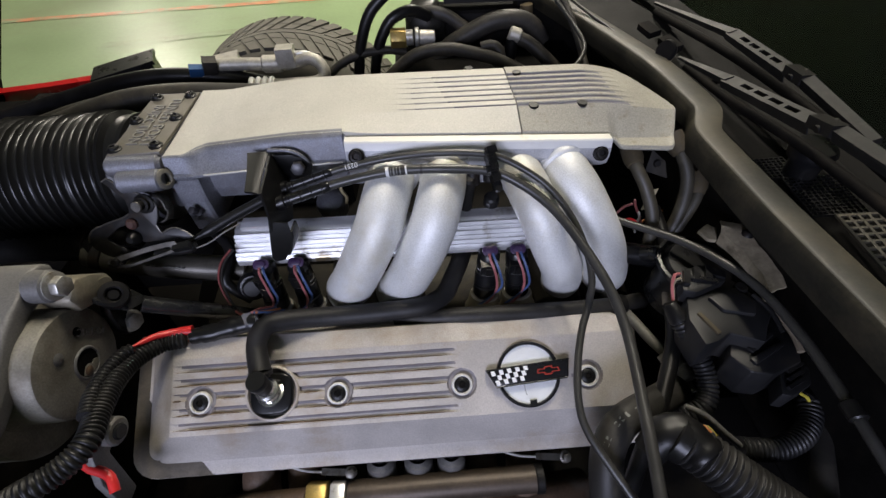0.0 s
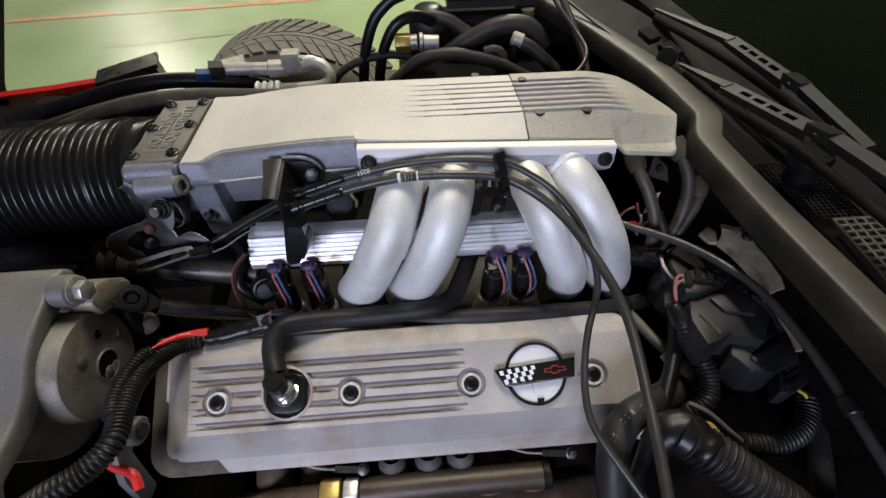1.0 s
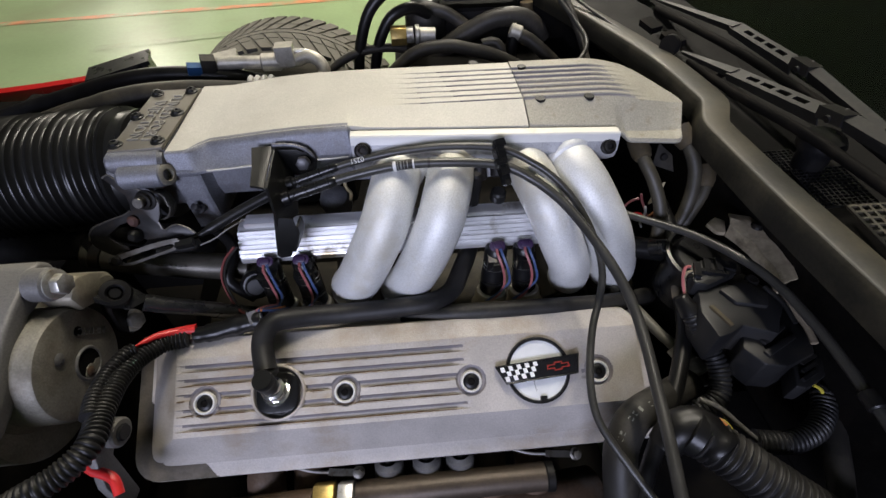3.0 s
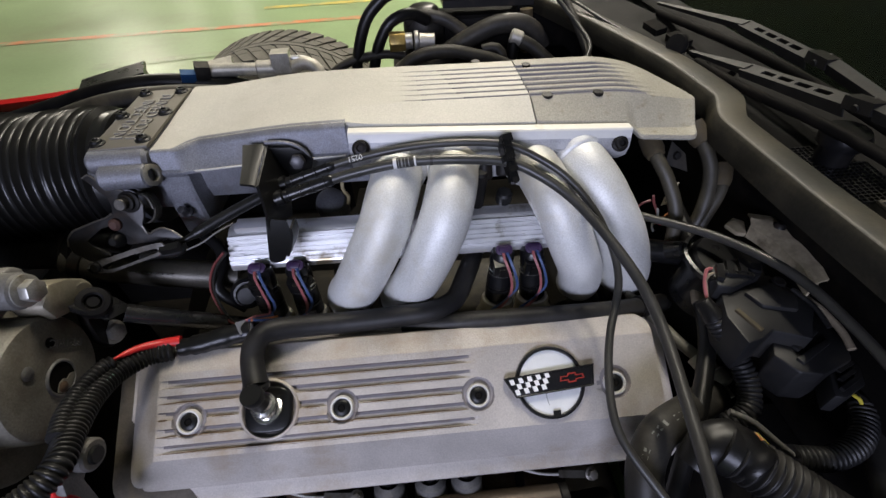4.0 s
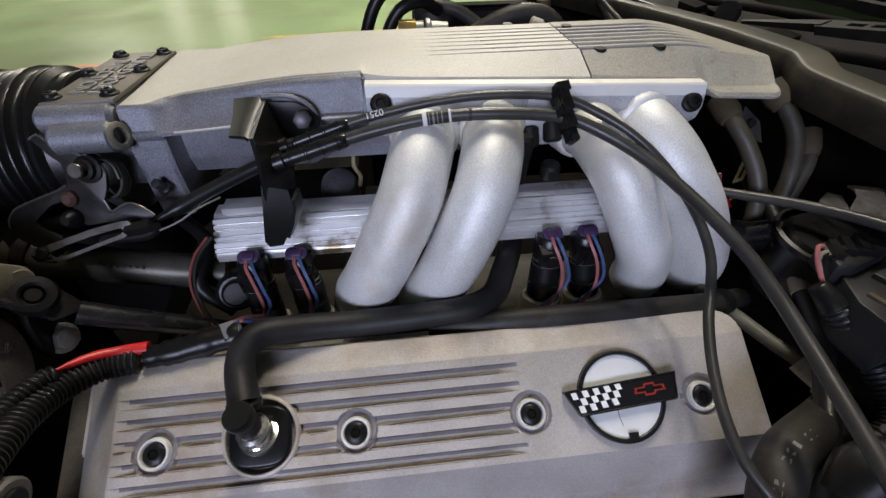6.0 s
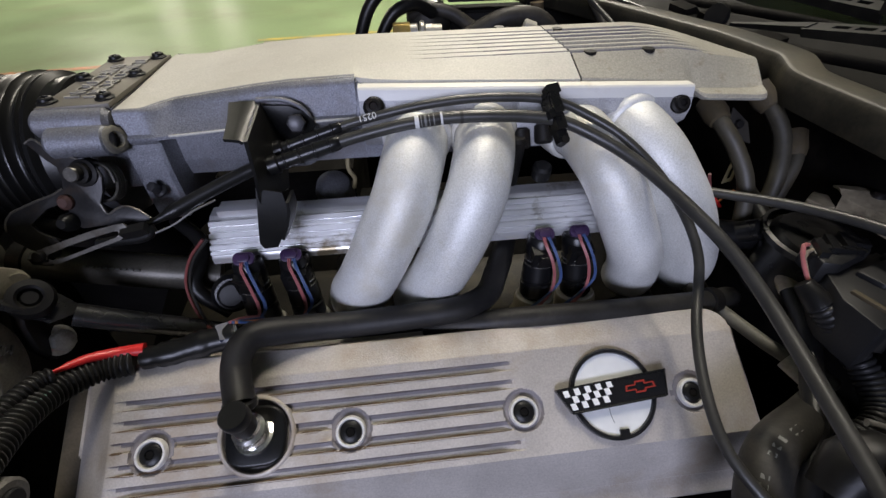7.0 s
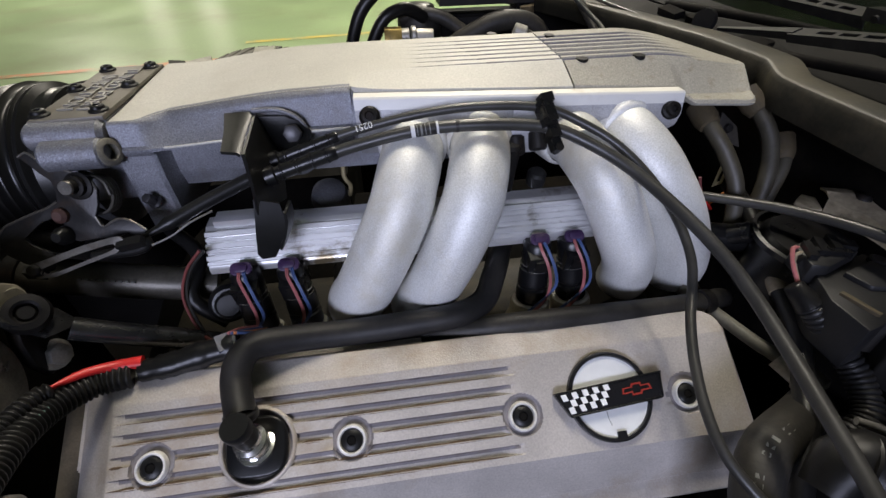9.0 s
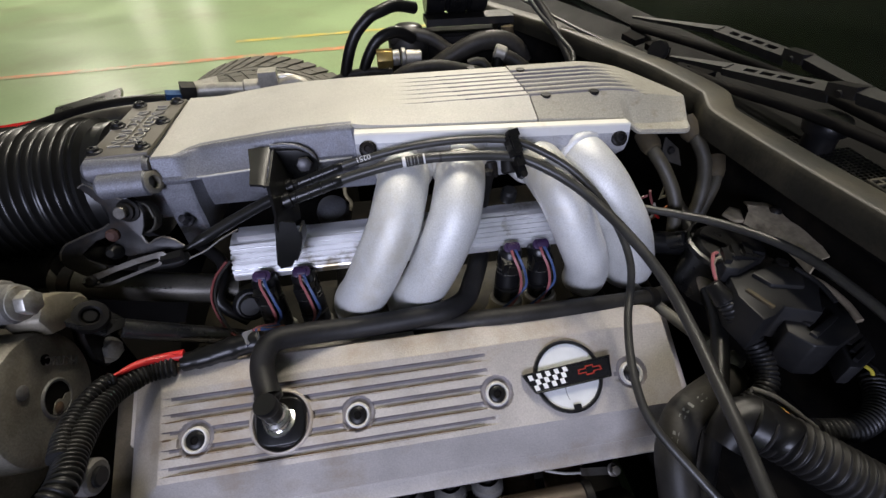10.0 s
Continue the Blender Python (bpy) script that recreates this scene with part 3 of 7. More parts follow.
lathe(bm, on_cover(*PCV, -0.003), OUT, [(0.0212, 0.0), (0.0212, 0.0034), (0.0218, 0.0040), (0.0228, 0.0040), (0.0236, 0.0034), (0.0242, 0.0026)], 40)
part("breather_rim", bm, COVER, cover)

# badge: a ringed disc crossed by a bar with a chequer and an outlined emblem
badge = part("badge", lathe(bmesh.new(), on_cover(0.1195, 0.0048, 0.0), OUT, [(0.0258, 0), (0.0258, 0.0024), (0.0264, 0.0036), (0.0278, 0.0038), (0.0288, 0.003), (0.0292, 0)], 56), BADGE, cover, "black ring of the round badge")
part("disc", lathe(bmesh.new(), on_cover(0.1195, 0.0048, 0.0), OUT, [(0, 0.0018), (0.0262, 0.0018), (0.0262, 0)], 48), DISC, badge, "pale silver disc")
A = radians(3.6)
BX = V((math.cos(A), 0, 0)) + UP * math.sin(A)
BY = UP * math.cos(A) - V((math.sin(A), 0, 0))
bar_c = on_cover(0.1195, 0.0058, 0.0)
bm = bmesh.new()
prism(bm, [(-0.0385, 0.0072), (0.0375, 0.0085), (0.0345, -0.0085), (-0.0305, -0.0092)], bar_c, BX, BY, 0.0056, 0.0008)
part("bar", bm, BADGE, badge, "glossy black slanted bar")
bm = bmesh.new()
for r in range(3):
    for c in range(9):
        if (r + c) % 2 == 0:
            x0 = -0.0345 + c * 0.0037 + r * 0.0016
            if x0 > -0.004:
                continue
            y0 = 0.0056 - r * 0.0042 + 0.0002 * c
            bm = bmesh.new()
            prism(bm, [(x0, y0), (x0 + 0.0036, y0 + 0.0001), (x0 + 0.0036 + 0.0009, y0 - 0.0041), (x0 + 0.0009, y0 - 0.0042)], bar_c + OUT * 0.0054, BX, BY, 0.0006)
            part("chequer_square", bm, WHITE, badge)
bm = bmesh.new()
rim = [(-0.0385, 0.0072), (0.0375, 0.0085), (0.0345, -0.0085), (-0.0305, -0.0092)]
tube(bm, [bar_c + BX * (x * 0.985) + BY * (y * 0.93) + OUT * 0.0056 for x, y in [tuple(V(a).lerp(V(b), t)) for a, b in zip(rim, rim[1:] + rim[:1]) for t in (0.02, 0.35, 0.65, 0.98)] + rim[:1]], 0.0007, 8, 0.002)
part("bar_rim", bm, GLOSSY, badge, "raised black rim of the bar")
bm = bmesh.new()
tube(bm, [on_cover(0.1195 + a, 0.0048 + b, 0.0019) for a, b in ((-0.0035, -0.0035), (-0.0045, -0.009), (-0.0042, -0.014), (-0.0030, -0.018))], 0.00022, 6, 0.002)
part("scratch", bm, FADED, badge, "fine curved scratch")
bm = bmesh.new()
k = 0.0105
E1 = [(-1.0, -0.28), (-0.36, -0.28), (-0.36, -0.56), (0.28, -0.56), (0.36, -0.28), (1.0, -0.28), (0.92, 0.28), (0.36, 0.28), (0.36, 0.56), (-0.28, 0.56), (-0.36, 0.28), (-0.92, 0.28)]
outer = [bm.verts.new(bar_c + BX * (0.0175 + x * k) + BY * (0.0004 + y * 0.0068) + OUT * 0.0062) for x, y in E1]
inner = [bm.verts.new(bar_c + BX * (0.0175 + x * (k - (0.0012 if abs(x) > 0.5 else 0.0022))) + BY * (0.0004 + y * (0.0068 - (0.0020 if abs(y) > 0.4 else 0.0030))) + OUT * 0.0062) for x, y in E1]
for i in range(12):
    j = (i + 1) % 12
    bm.faces.new((outer[i], outer[j], inner[j], inner[i]))
part("emblem", solid(bm, 0.0006), EMBLEM, badge, "red outlined emblem")
bm = bmesh.new()
block(on_cover(0.1215, -0.0195, 0.002), (0.006, 0.004, 0.003), (32, 0, 0), 0.0006, bm)
part("badge_chip", bm, BADGE, badge)

# ---- breather valve and its hose ----
valve = thing("breather_valve", on_cover(*PCV), "plated breather valve in a black rubber grommet on the cover", "breather valve")
bm = bmesh.new()
c = on_cover(*PCV, -0.003)
prism(bm, [(0.0185 * math.copysign(abs(math.cos(a)) ** 0.62, math.cos(a)), 0.0178 * math.copysign(abs(math.sin(a)) ** 0.62, math.sin(a))) for a in [2 * math.pi * i / 32 for i in range(32)]], c, (1, 0, 0), UP, 0.006, 0.0018, 3)
part("grommet", bm, GLOSSY, valve, "black rubber grommet")
tilt = (OUT + V((-0.05, 0, 0)) + UP * 0.40).normalized()
part("body", lathe(bmesh.new(), c + OUT * 0.005, tilt, [(0, 0), (0.0118, 0), (0.0118, 0.003), (0.0098, 0.0036), (0.0092, 0.009), (0.0099, 0.010), (0.0099, 0.0125), (0.0078, 0.0138), (0.0072, 0.017), (0, 0.017)], 32), CHROME, valve, "bright plated valve body")
part("cap", lathe(bmesh.new(), c + OUT * 0.005 + tilt * 0.015, tilt, [(0, 0), (0.0068, 0), (0.0072, 0.002), (0.0072, 0.013), (0.0080, 0.0135), (0.0084, 0.0145), (0.0084, 0.0205), (0.0078, 0.0215), (0, 0.0215)], 28), SATIN, valve, "black end cap")
cap_top = c + OUT * 0.005 + tilt * 0.0315
bm = bmesh.new()
tube(bm, [cap_top + V((-0.002, 0.010, 0.000)) - tilt * 0.006, (-0.1195, -0.1640, 0.7060), (-0.1180, -0.1530, 0.7125), (-0.1120, -0.1440, 0.7150), (-0.100, -0.1385, 0.7120), (-0.080, -0.133, 0.7065), (-0.050, -0.1295, 0.702), (-0.005, -0.1285, 0.703), (0.028, -0.126, 0.704), (0.048, -0.114, 0.703), (0.058, -0.097, 0.708), (0.066, -0.080, 0.7105), (0.074, -0.058, 0.7100)], 0.0092, 18, 0.004)
breather = thing("breather_hose", (-0.119, -0.164, 0.68), "black rubber hose bent from the breather valve", "hose")
part("hose", bm, HOSE, breather)
part("hose_end", rod(bmesh.new(), cap_top + V((-0.002, 0.009, 0.0005)) - tilt * 0.008, cap_top + V((-0.002, 0.0125, 0.001)) - tilt * 0.004, 0.0100, seg=20, bev=0.001), RUBBER, breather, "thicker rubber hose end")

# ---- intake plenum ----
plenum = thing("intake_plenum", (0.03, 0.02, 0.77), "silver cast aluminium intake plenum with ribbed top", "intake plenum")


def bent(x, pts):
    """A height or depth along x, straight between the given stations."""
    for (a, p), (b, q) in zip(pts, pts[1:]):
        if x <= b:
            return lerp(p, q, min(1, max(0, (x - a) / (b - a))))
    return pts[-1][1]


RISE = [(-0.189, 0.8290), (-0.160, 0.8290), (-0.135, 0.8325), (-0.116, 0.8350), (-0.100, 0.8370), (-0.077, 0.8388), (-0.040, 0.8398), (0.30, 0.8400)]
FRONT_TOP = [(-0.033, 0.8390), (-0.020, 0.8370), (0.000, 0.8352), (0.128, 0.8293), (0.209, 0.8232), (0.2175, 0.8180), (0.262, 0.8160), (0.285, 0.8200)]


def crown(x, y):
    """Height of the plenum's top: flat behind, with a slope towards the runner flange."""
    flat = bent(x, RISE) + lerp(0.0025, 0.0010, ease(-0.18, -0.05, x)) * ease(-0.03, 0.07, y) - 0.012 * ease(0.20, 0.285, x)
    if x > -0.0333 and y < -0.0040:
        return lerp(flat, bent(x, FRONT_TOP), min(1.0, (-0.0040 - y) / 0.0285))
    return flat


RIBS = [-0.0015 + 0.0103 * i for i in range(7)]
GROOVE = mat("dull_grey_groove", (0.17, 0.165, 0.185), 0.6, 0.2, 0.15, 40, 0.3, 900, dirt=(0.13, 0.115, 0.10), dirt_scale=30)


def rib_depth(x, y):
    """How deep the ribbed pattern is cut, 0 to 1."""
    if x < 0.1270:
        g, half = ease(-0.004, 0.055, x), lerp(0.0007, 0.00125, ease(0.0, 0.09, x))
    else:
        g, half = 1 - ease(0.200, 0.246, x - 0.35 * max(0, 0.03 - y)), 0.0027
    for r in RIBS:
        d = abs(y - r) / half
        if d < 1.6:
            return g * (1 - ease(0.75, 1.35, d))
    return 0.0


# polygons cut deeper than level take the darker groove grey
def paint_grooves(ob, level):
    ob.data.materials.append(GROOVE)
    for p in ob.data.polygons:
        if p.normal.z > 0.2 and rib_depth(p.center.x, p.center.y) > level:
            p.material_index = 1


EDGE = [(-0.189, -0.0430), (-0.172, -0.0425), (-0.163, -0.0330), (-0.156, -0.0290), (-0.135, -0.0310), (-0.100, -0.0335), (-0.033, -0.0338)]


def front_edge(x):
    return bent(x, EDGE) if x < -0.033 else -0.0325


ys = steps(-0.0510, 0.083, 300)
bm = bmesh.new()
xs = steps(-0.189, -0.0335, 40) + steps(-0.0325, 0.126, 60)
for_rows = []
for x in xs:
    yf = front_edge(x)
    row = []
    for y0 in ys:
        y = min(max(y0, yf + 0.00001 * (y0 + 0.05)), 0.0790 + 0.00001 * (y0 - 0.09))
        t = (y - yf) / (0.0790 - yf)
        row.append((x, y, crown(x, y) - 0.0018 * rib_depth(x, y) - 0.0020 * ease(0.97, 1, t)))
    lip = [(x, yf, row[0][2] - 0.007)] if x > -0.033 else []
    for_rows.append(lip + row + [(x, 0.0815, row[-1][2] - 0.008), (x, 0.0815, 0.79)] + ([] if lip else [(x, 0.0815, 0.785)]))
loft(bm, for_rows)
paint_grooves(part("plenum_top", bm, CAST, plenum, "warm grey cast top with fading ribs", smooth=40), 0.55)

# front face of the front half: sloped sand-cast face, ledge and recessed wall
bm = bmesh.new()
rows = []
for x in steps(-0.189, -0.0335, 60):
    yf = front_edge(x)
    zt = crown(x, yf)
    post = 1 - ease(-0.167, -0.161, x)
    r = min(0.0058, 0.45 * (yf + 0.0475))
    up = 0.021 * ease(-0.078, -0.045, x)
    ly, lz = lerp(-0.0490, -0.0440, ease(-0.17, -0.06, x)), lerp(0.8122, 0.8152, ease(-0.17, -0.06, x))
    rows.append([(x, yf + r * 0.8, crown(x, yf + r * 0.8) + 0.0002), (x, yf + r * 0.2, crown(x, yf + r * 0.2) + 0.0002), (x, yf - r * 0.15, zt - r * 0.10), (x, yf - r * 0.55, zt - r * 0.32), (x, yf - r * 0.85, zt - r * 0.75), (x, ly + 0.0022 - 0.001 * post, lz + 0.0017), (x, ly - 0.001 * post, lz), (x, ly - 0.001 * post, lz - 0.0022), (x, lerp(-0.037, -0.0485, post), lz - 0.005), (x, lerp(-0.037, -0.0495, post), 0.789 + up * 0.7), (x, lerp(-0.036, -0.0495, post), 0.786 + up * 0.8), (x, lerp(-0.033, -0.0470, post), lerp(0.776 + up, 0.748, post)), (x, 0.02, lerp(0.770 + up, 0.746, post))])
loft(bm, rows)
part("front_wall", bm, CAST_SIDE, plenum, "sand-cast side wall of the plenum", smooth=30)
# paler metal along the chamfer stands for the light it catches
bm = bmesh.new()
tube(bm, [(-0.1600, -0.0478, 0.8118), (-0.150, -0.0487, 0.8124), (-0.10, -0.0464, 0.8142), (-0.036, -0.0442, 0.8152)], 0.0009, 8, 0.004)
part("ledge_edge", bm, CAST, plenum, "ledge edge in paler metal, highlight put into the colour")
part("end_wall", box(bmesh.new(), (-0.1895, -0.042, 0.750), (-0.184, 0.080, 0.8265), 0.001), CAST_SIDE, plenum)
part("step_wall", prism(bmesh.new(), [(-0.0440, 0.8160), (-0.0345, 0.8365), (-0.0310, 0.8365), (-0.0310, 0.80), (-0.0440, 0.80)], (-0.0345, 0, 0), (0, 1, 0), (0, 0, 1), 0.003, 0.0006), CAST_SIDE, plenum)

# runner flange under the seam
bm = bmesh.new()
xs2 = steps(-0.0315, 0.207, 60)
TOPS = [0.007, 0.055, 0.121, 0.164]
rows = []
for x in xs2:
    arch = max(1 - (abs(x - c) / 0.026) ** 2 if abs(x - c) < 0.026 else 0 for c in TOPS)
    zt = 0.8358 - 0.0445 * (x + 0.0316)
    rows.append([(x, -0.0345, zt - 0.001), (x, -0.0360, zt), (x, -0.0445, zt), (x, -0.0458, zt - 0.0012), (x, -0.0470, zt - 0.0080), (x, -0.0480 - 0.006 * arch, zt - 0.0155), (x, -0.0455, 0.800), (x, -0.0345, 0.790)])
loft(bm, rows, closed=True, cap=True)
fl = part("runner_flange", bm, FLANGE, plenum, "pale machined runner flange", smooth=35)
fl.data.materials.append(WEB)
for p in fl.data.polygons:
    if p.center.z < 0.8358 - 0.0445 * (p.center.x + 0.0316) - 0.0090:
        p.material_index = 1
bm = bmesh.new()
prism(bm, [(0.0770, 0.822), (0.1010, 0.821), (0.1000, 0.800), (0.0960, 0.788), (0.0800, 0.788), (0.0760, 0.800)], (0, -0.0440, 0), (1, 0, 0), (0, 0, 1), 0.006, 0.0015)
part("flange_web", bm, WEB, plenum, "sand-cast web between the runner ports")
for bx, bz in ((0.0805, 0.7900), (0.0965, 0.7930)):
    part("web_stud", rod(bmesh.new(), (bx, -0.049, bz + 0.012), (bx, -0.0565, bz), 0.0066, seg=18, bev=0.0015), STEEL, plenum, "dark stud")
part("plenum_belly", box(bmesh.new(), (-0.16, -0.022, 0.774), (0.20, 0.08, 0.80), 0.01), CAST_SIDE, plenum)
for bx, by, bz in ((-0.022, -0.0495, 0.8235), (0.1975, -0.0475, 0.8125)):
    part("flange_bolt", lathe(bmesh.new(), (bx, by, bz), (0, -0.75, 0.5), [(0, 0), (0.0070, 0), (0.0070, 0.0025), (0.0054, 0.0035), (0.0050, 0.0062), (0.0030, 0.0065), (0.0025, 0.004), (0, 0.004)], 22), STEEL, plenum, "dark socket bolt")

# rear cap of the plenum
CAP_FRONT = [(0.1272, -0.0332), (0.2085, -0.0332), (0.2125, -0.0365), (0.2165, -0.0440), (0.2190, -0.0462), (0.2600, -0.0490), (0.2650, -0.0480), (0.2680, -0.0440), (0.2745, -0.0250), (0.2835, -0.0010)]
CAP_BACK = [(0.1272, 0.0805), (0.2300, 0.0800), (0.2480, 0.0770), (0.2600, 0.0640), (0.2700, 0.0430), (0.2800, 0.0170), (0.2835, 0.0010)]
bm = bmesh.new()
rows = []
for x in steps(0.1272, 0.2835, 110):
    yf, yb = bent(x, CAP_FRONT), bent(x, CAP_BACK)
    row = []
    for y0 in ys:
        y = min(max(y0, yf + 0.00001 * (y0 + 0.05)), yb + 0.00001 * (y0 - 0.09))
        t = min(y - yf, yb - y, 1.3 * (0.2842 - x))
        z = crown(x, y) - 0.0022 * rib_depth(x, y) - 0.0022 * (1 - ease(0.0, 0.0030, t)) ** 2
        row.append((x, y, z))
    rows.append([(x, yf + 0.0030, row[0][2] - 0.0030), (x, yf + 0.0002, row[0][2] - 0.0016)] + row + [(x, yb + 0.0002, row[-1][2] - 0.003), (x, yb - 0.001, row[-1][2] - 0.016)])
loft(bm, rows)
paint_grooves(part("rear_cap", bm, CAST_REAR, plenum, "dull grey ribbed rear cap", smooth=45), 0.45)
part("rear_cap_core", prism(bmesh.new(), [(0.128, -0.020), (0.250, -0.020), (0.262, -0.004), (0.248, 0.055), (0.128, 0.072)], (0, 0, 0.8060), (1, 0, 0), (0, 1, 0), 0.010), CAST_REAR, plenum)
for px_, py_ in ((0.1385, 0.0655), (0.0900, 0.0800), (0.1420, -0.0040), (0.1880, -0.0040)):
    part("cap_bolt", lathe(bmesh.new(), (px_, py_, crown(px_, py_) - 0.0045), (0, 0, 1), [(0, 0), (0.0048, 0), (0.0048, 0.0043), (0.0044, 0.0047), (0, 0.0047)], 18), STEEL, plenum, "small dark bolt head")

# ---- throttle body with its name plate ----
throttle = thing("throttle_unit", (-0.212, 0.015, 0.72), "silver cast throttle body with black linkage", "throttle body")
bm = bmesh.new()
box(bm, (-0.236, -0.040, 0.772), (-0.190, 0.076, 0.8295), 0.004)
rod(bm, (-0.246, 0.015, 0.779), (-0.225, 0.015, 0.779), 0.052, seg=36)
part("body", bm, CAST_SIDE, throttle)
part("boss", rod(bmesh.new(), (-0.2365, -0.0455, 0.8235), (-0.1905, -0.0435, 0.8225), 0.0092, seg=26, bev=0.003), CAST_SIDE, throttle, "rounded cast boss")
part("boss", rod(bmesh.new(), (-0.2270, -0.0565, 0.8150), (-0.1895, -0.0545, 0.8145), 0.0098, seg=26, bev=0.003), CAST_SIDE, throttle, "rounded cast boss")
bm = bmesh.new()
lathe(bm, (-0.1893, -0.0545, 0.8145), (1, -0.35, 0.25), [(0.0088, -0.003), (0.0088, 0.002), (0.0076, 0.0028), (0.0052, 0.0028), (0.0046, -0.004), (0, -0.004)], 26)
part("boss_hole", bm, GREY, throttle)
bm = bmesh.new()
prism(bm, [(-0.2335, -0.0440), (-0.1900, -0.0410), (-0.1900, 0.0690), (-0.2345, 0.0665)], (0, 0, 0.8300), (1, 0, 0), (0, 1, 0), 0.0034, 0.0006)
NAME = mat("dull_raised_metal", (0.20, 0.19, 0.165), 0.5, 0.4, 0.15, 90, 0.1)
plate = part("name_plate", bm, mat("name_plate_metal", (0.15, 0.138, 0.115), 0.55, 0.4, 0.1, 40, 0.3, 700), throttle, "dark grey name plate with raised letters")
turn90 = Matrix(((0, 1, 0, 0), (-1, 0, 0, 0), (0, 0, 1, 0), (0, 0, 0, 1)))
part("lettering", letters("TUNED PORT", 0.0145, 0.0007, Matrix.Translation((-0.2065, 0.012, 0.8338)) @ turn90), NAME, plate, "raised metal letters")
part("lettering", letters("INJECTION", 0.0145, 0.0007, Matrix.Translation((-0.2190, 0.007, 0.8338)) @ turn90), NAME, plate, "raised metal letters")
for sx, sy in ((-0.1965, 0.0610), (-0.2285, 0.0585), (-0.1955, 0.0165), (-0.2305, 0.0130), (-0.1960, -0.0315), (-0.2300, -0.0345)):
    s = part("screw", lathe(bmesh.new(), (sx, sy, 0.8332), (0, 0, 1), [(0.0060, 0), (0.0060, 0.0012), (0.0045, 0.0020), (0.0042, 0.0036), (0.0030, 0.0042), (0.0022, 0.0042), (0.0019, 0.0018), (0, 0.0018)], 22), SATIN, throttle, "black socket screw")
# linkage
OXIDE = mat("dark_rust", (0.05, 0.022, 0.016), 0.7, 0.1, 0.35, 90, 0.4, 600)
LO, LU, LV = V((-0.207, -0.067, 0.800)), V((0.9948, -0.1015, 0.0)), V((0.0405, 0.3968, 0.9170))
LN = LU.cross(LV)
LEVER = [(-0.0344, 0.0177), (-0.0288, 0.0204), (-0.0221, 0.0154), (-0.0141, 0.0119), (-0.0027, 0.0069), (0.0062, 0.0022), (0.0089, -0.0039), (0.0074, -0.0134), (0.0042, -0.021), (0.0076, -0.028), (0.0136, -0.0249), (0.0201, -0.023), (0.0276, -0.0255), (0.0349, -0.0311), (0.032, -0.036), (0.0223, -0.0326), (0.015, -0.0353), (0.0055, -0.0353), (-0.0023, -0.0362), (-0.0102, -0.0373), (-0.0149, -0.0351), (-0.0174, -0.0251), (-0.0219, -0.021), (-0.0311, -0.0239), (-0.0393, -0.0301), (-0.0443, -0.0343), (-0.0409, -0.039), (-0.0291, -0.0446), (-0.028, -0.0488), (-0.0312, -0.0521), (-0.0412, -0.0538), (-0.0491, -0.0513), (-0.0595, -0.0447), (-0.0619, -0.0386), (-0.0608, -0.0326), (-0.0557, -0.0265), (-0.0486, -0.0232), (-0.035, -0.0179), (-0.0248, -0.0144), (-0.0178, -0.0105), (-0.017, -0.0048), (-0.0183, 0.0028), (-0.0243, 0.0076), (-0.0287, 0.0124)]


def on_lever(p, h=0.0):
    return LO + LU * p[0] + LV * p[1] + LN * h


part("lever", prism(bmesh.new(), LEVER, LO - LN * 0.002, LU, LV, 0.0026, 0.0005), LEVER_STEEL, throttle, "worn black stamped lever")
for first, last in ((0, 7), (8, 14), (33, 40)):
    bm = bmesh.new()
    tube(bm, [on_lever(p, 0.0004) for p in LEVER[first:last]], 0.0008, 8, 0.002)
    part("lever_edge", bm, WORN, throttle, "worn bare steel edge")
bm = bmesh.new()
tube(bm, [on_lever(p, -0.008) for p in LEVER[1:7]], 0.0012, 8, 0.002)
part("rear_plate", bm, WORN, throttle, "edge of the second plate")
part("pivot", lathe(bmesh.new(), on_lever((-0.0012, -0.0010)), LN, [(0, 0), (0.0088, 0), (0.0088, 0.002), (0.0066, 0.003), (0.0066, 0.006), (0.0046, 0.007), (0.0046, 0.011), (0, 0.0115)], 24), STEEL, throttle, "round pivot nut")
part("pivot_end", lathe(bmesh.new(), on_lever((-0.0012, -0.0010), 0.0112), LN, [(0, 0.001), (0.0042, 0.001), (0.0048, 0)], 20), WORN, throttle, "bare steel pin end")
bm = bmesh.new()
spring = [tuple(on_lever((0.0030 + 0.0105 * math.cos(i * math.pi / 4), -0.0080 + 0.0125 * math.sin(i * math.pi / 4)), -0.004 - 0.0022 * i / 8)) for i in range(0, 41)]
tube(bm, spring, 0.0009, 6, 0.002)
part("spring", bm, WORN, throttle, "coiled return spring")
part("rivet", lathe(bmesh.new(), on_lever((-0.0167, -0.0195)), LN, [(0, 0), (0.0052, 0), (0.0050, 0.003), (0.003, 0.005), (0, 0.005)], 20), OXIDE, throttle, "rusty rivet")
part("stud", lathe(bmesh.new(), on_lever((-0.0174, -0.0325)), LN, [(0, 0), (0.0062, 0), (0.0058, 0.005), (0.003, 0.009), (0, 0.009)], 20), SATIN, throttle)
OUTER = [(-0.0394, -0.0556), (-0.0343, -0.0486), (-0.0181, -0.0433), (-0.0011, -0.0377), (0.0175, -0.0331), (0.0231, -0.0325), (0.0256, -0.0354), (0.0233, -0.0398), (0.0188, -0.0435), (0.0057, -0.0479), (-0.0086, -0.0529), (-0.023, -0.0581), (-0.0344, -0.059)]
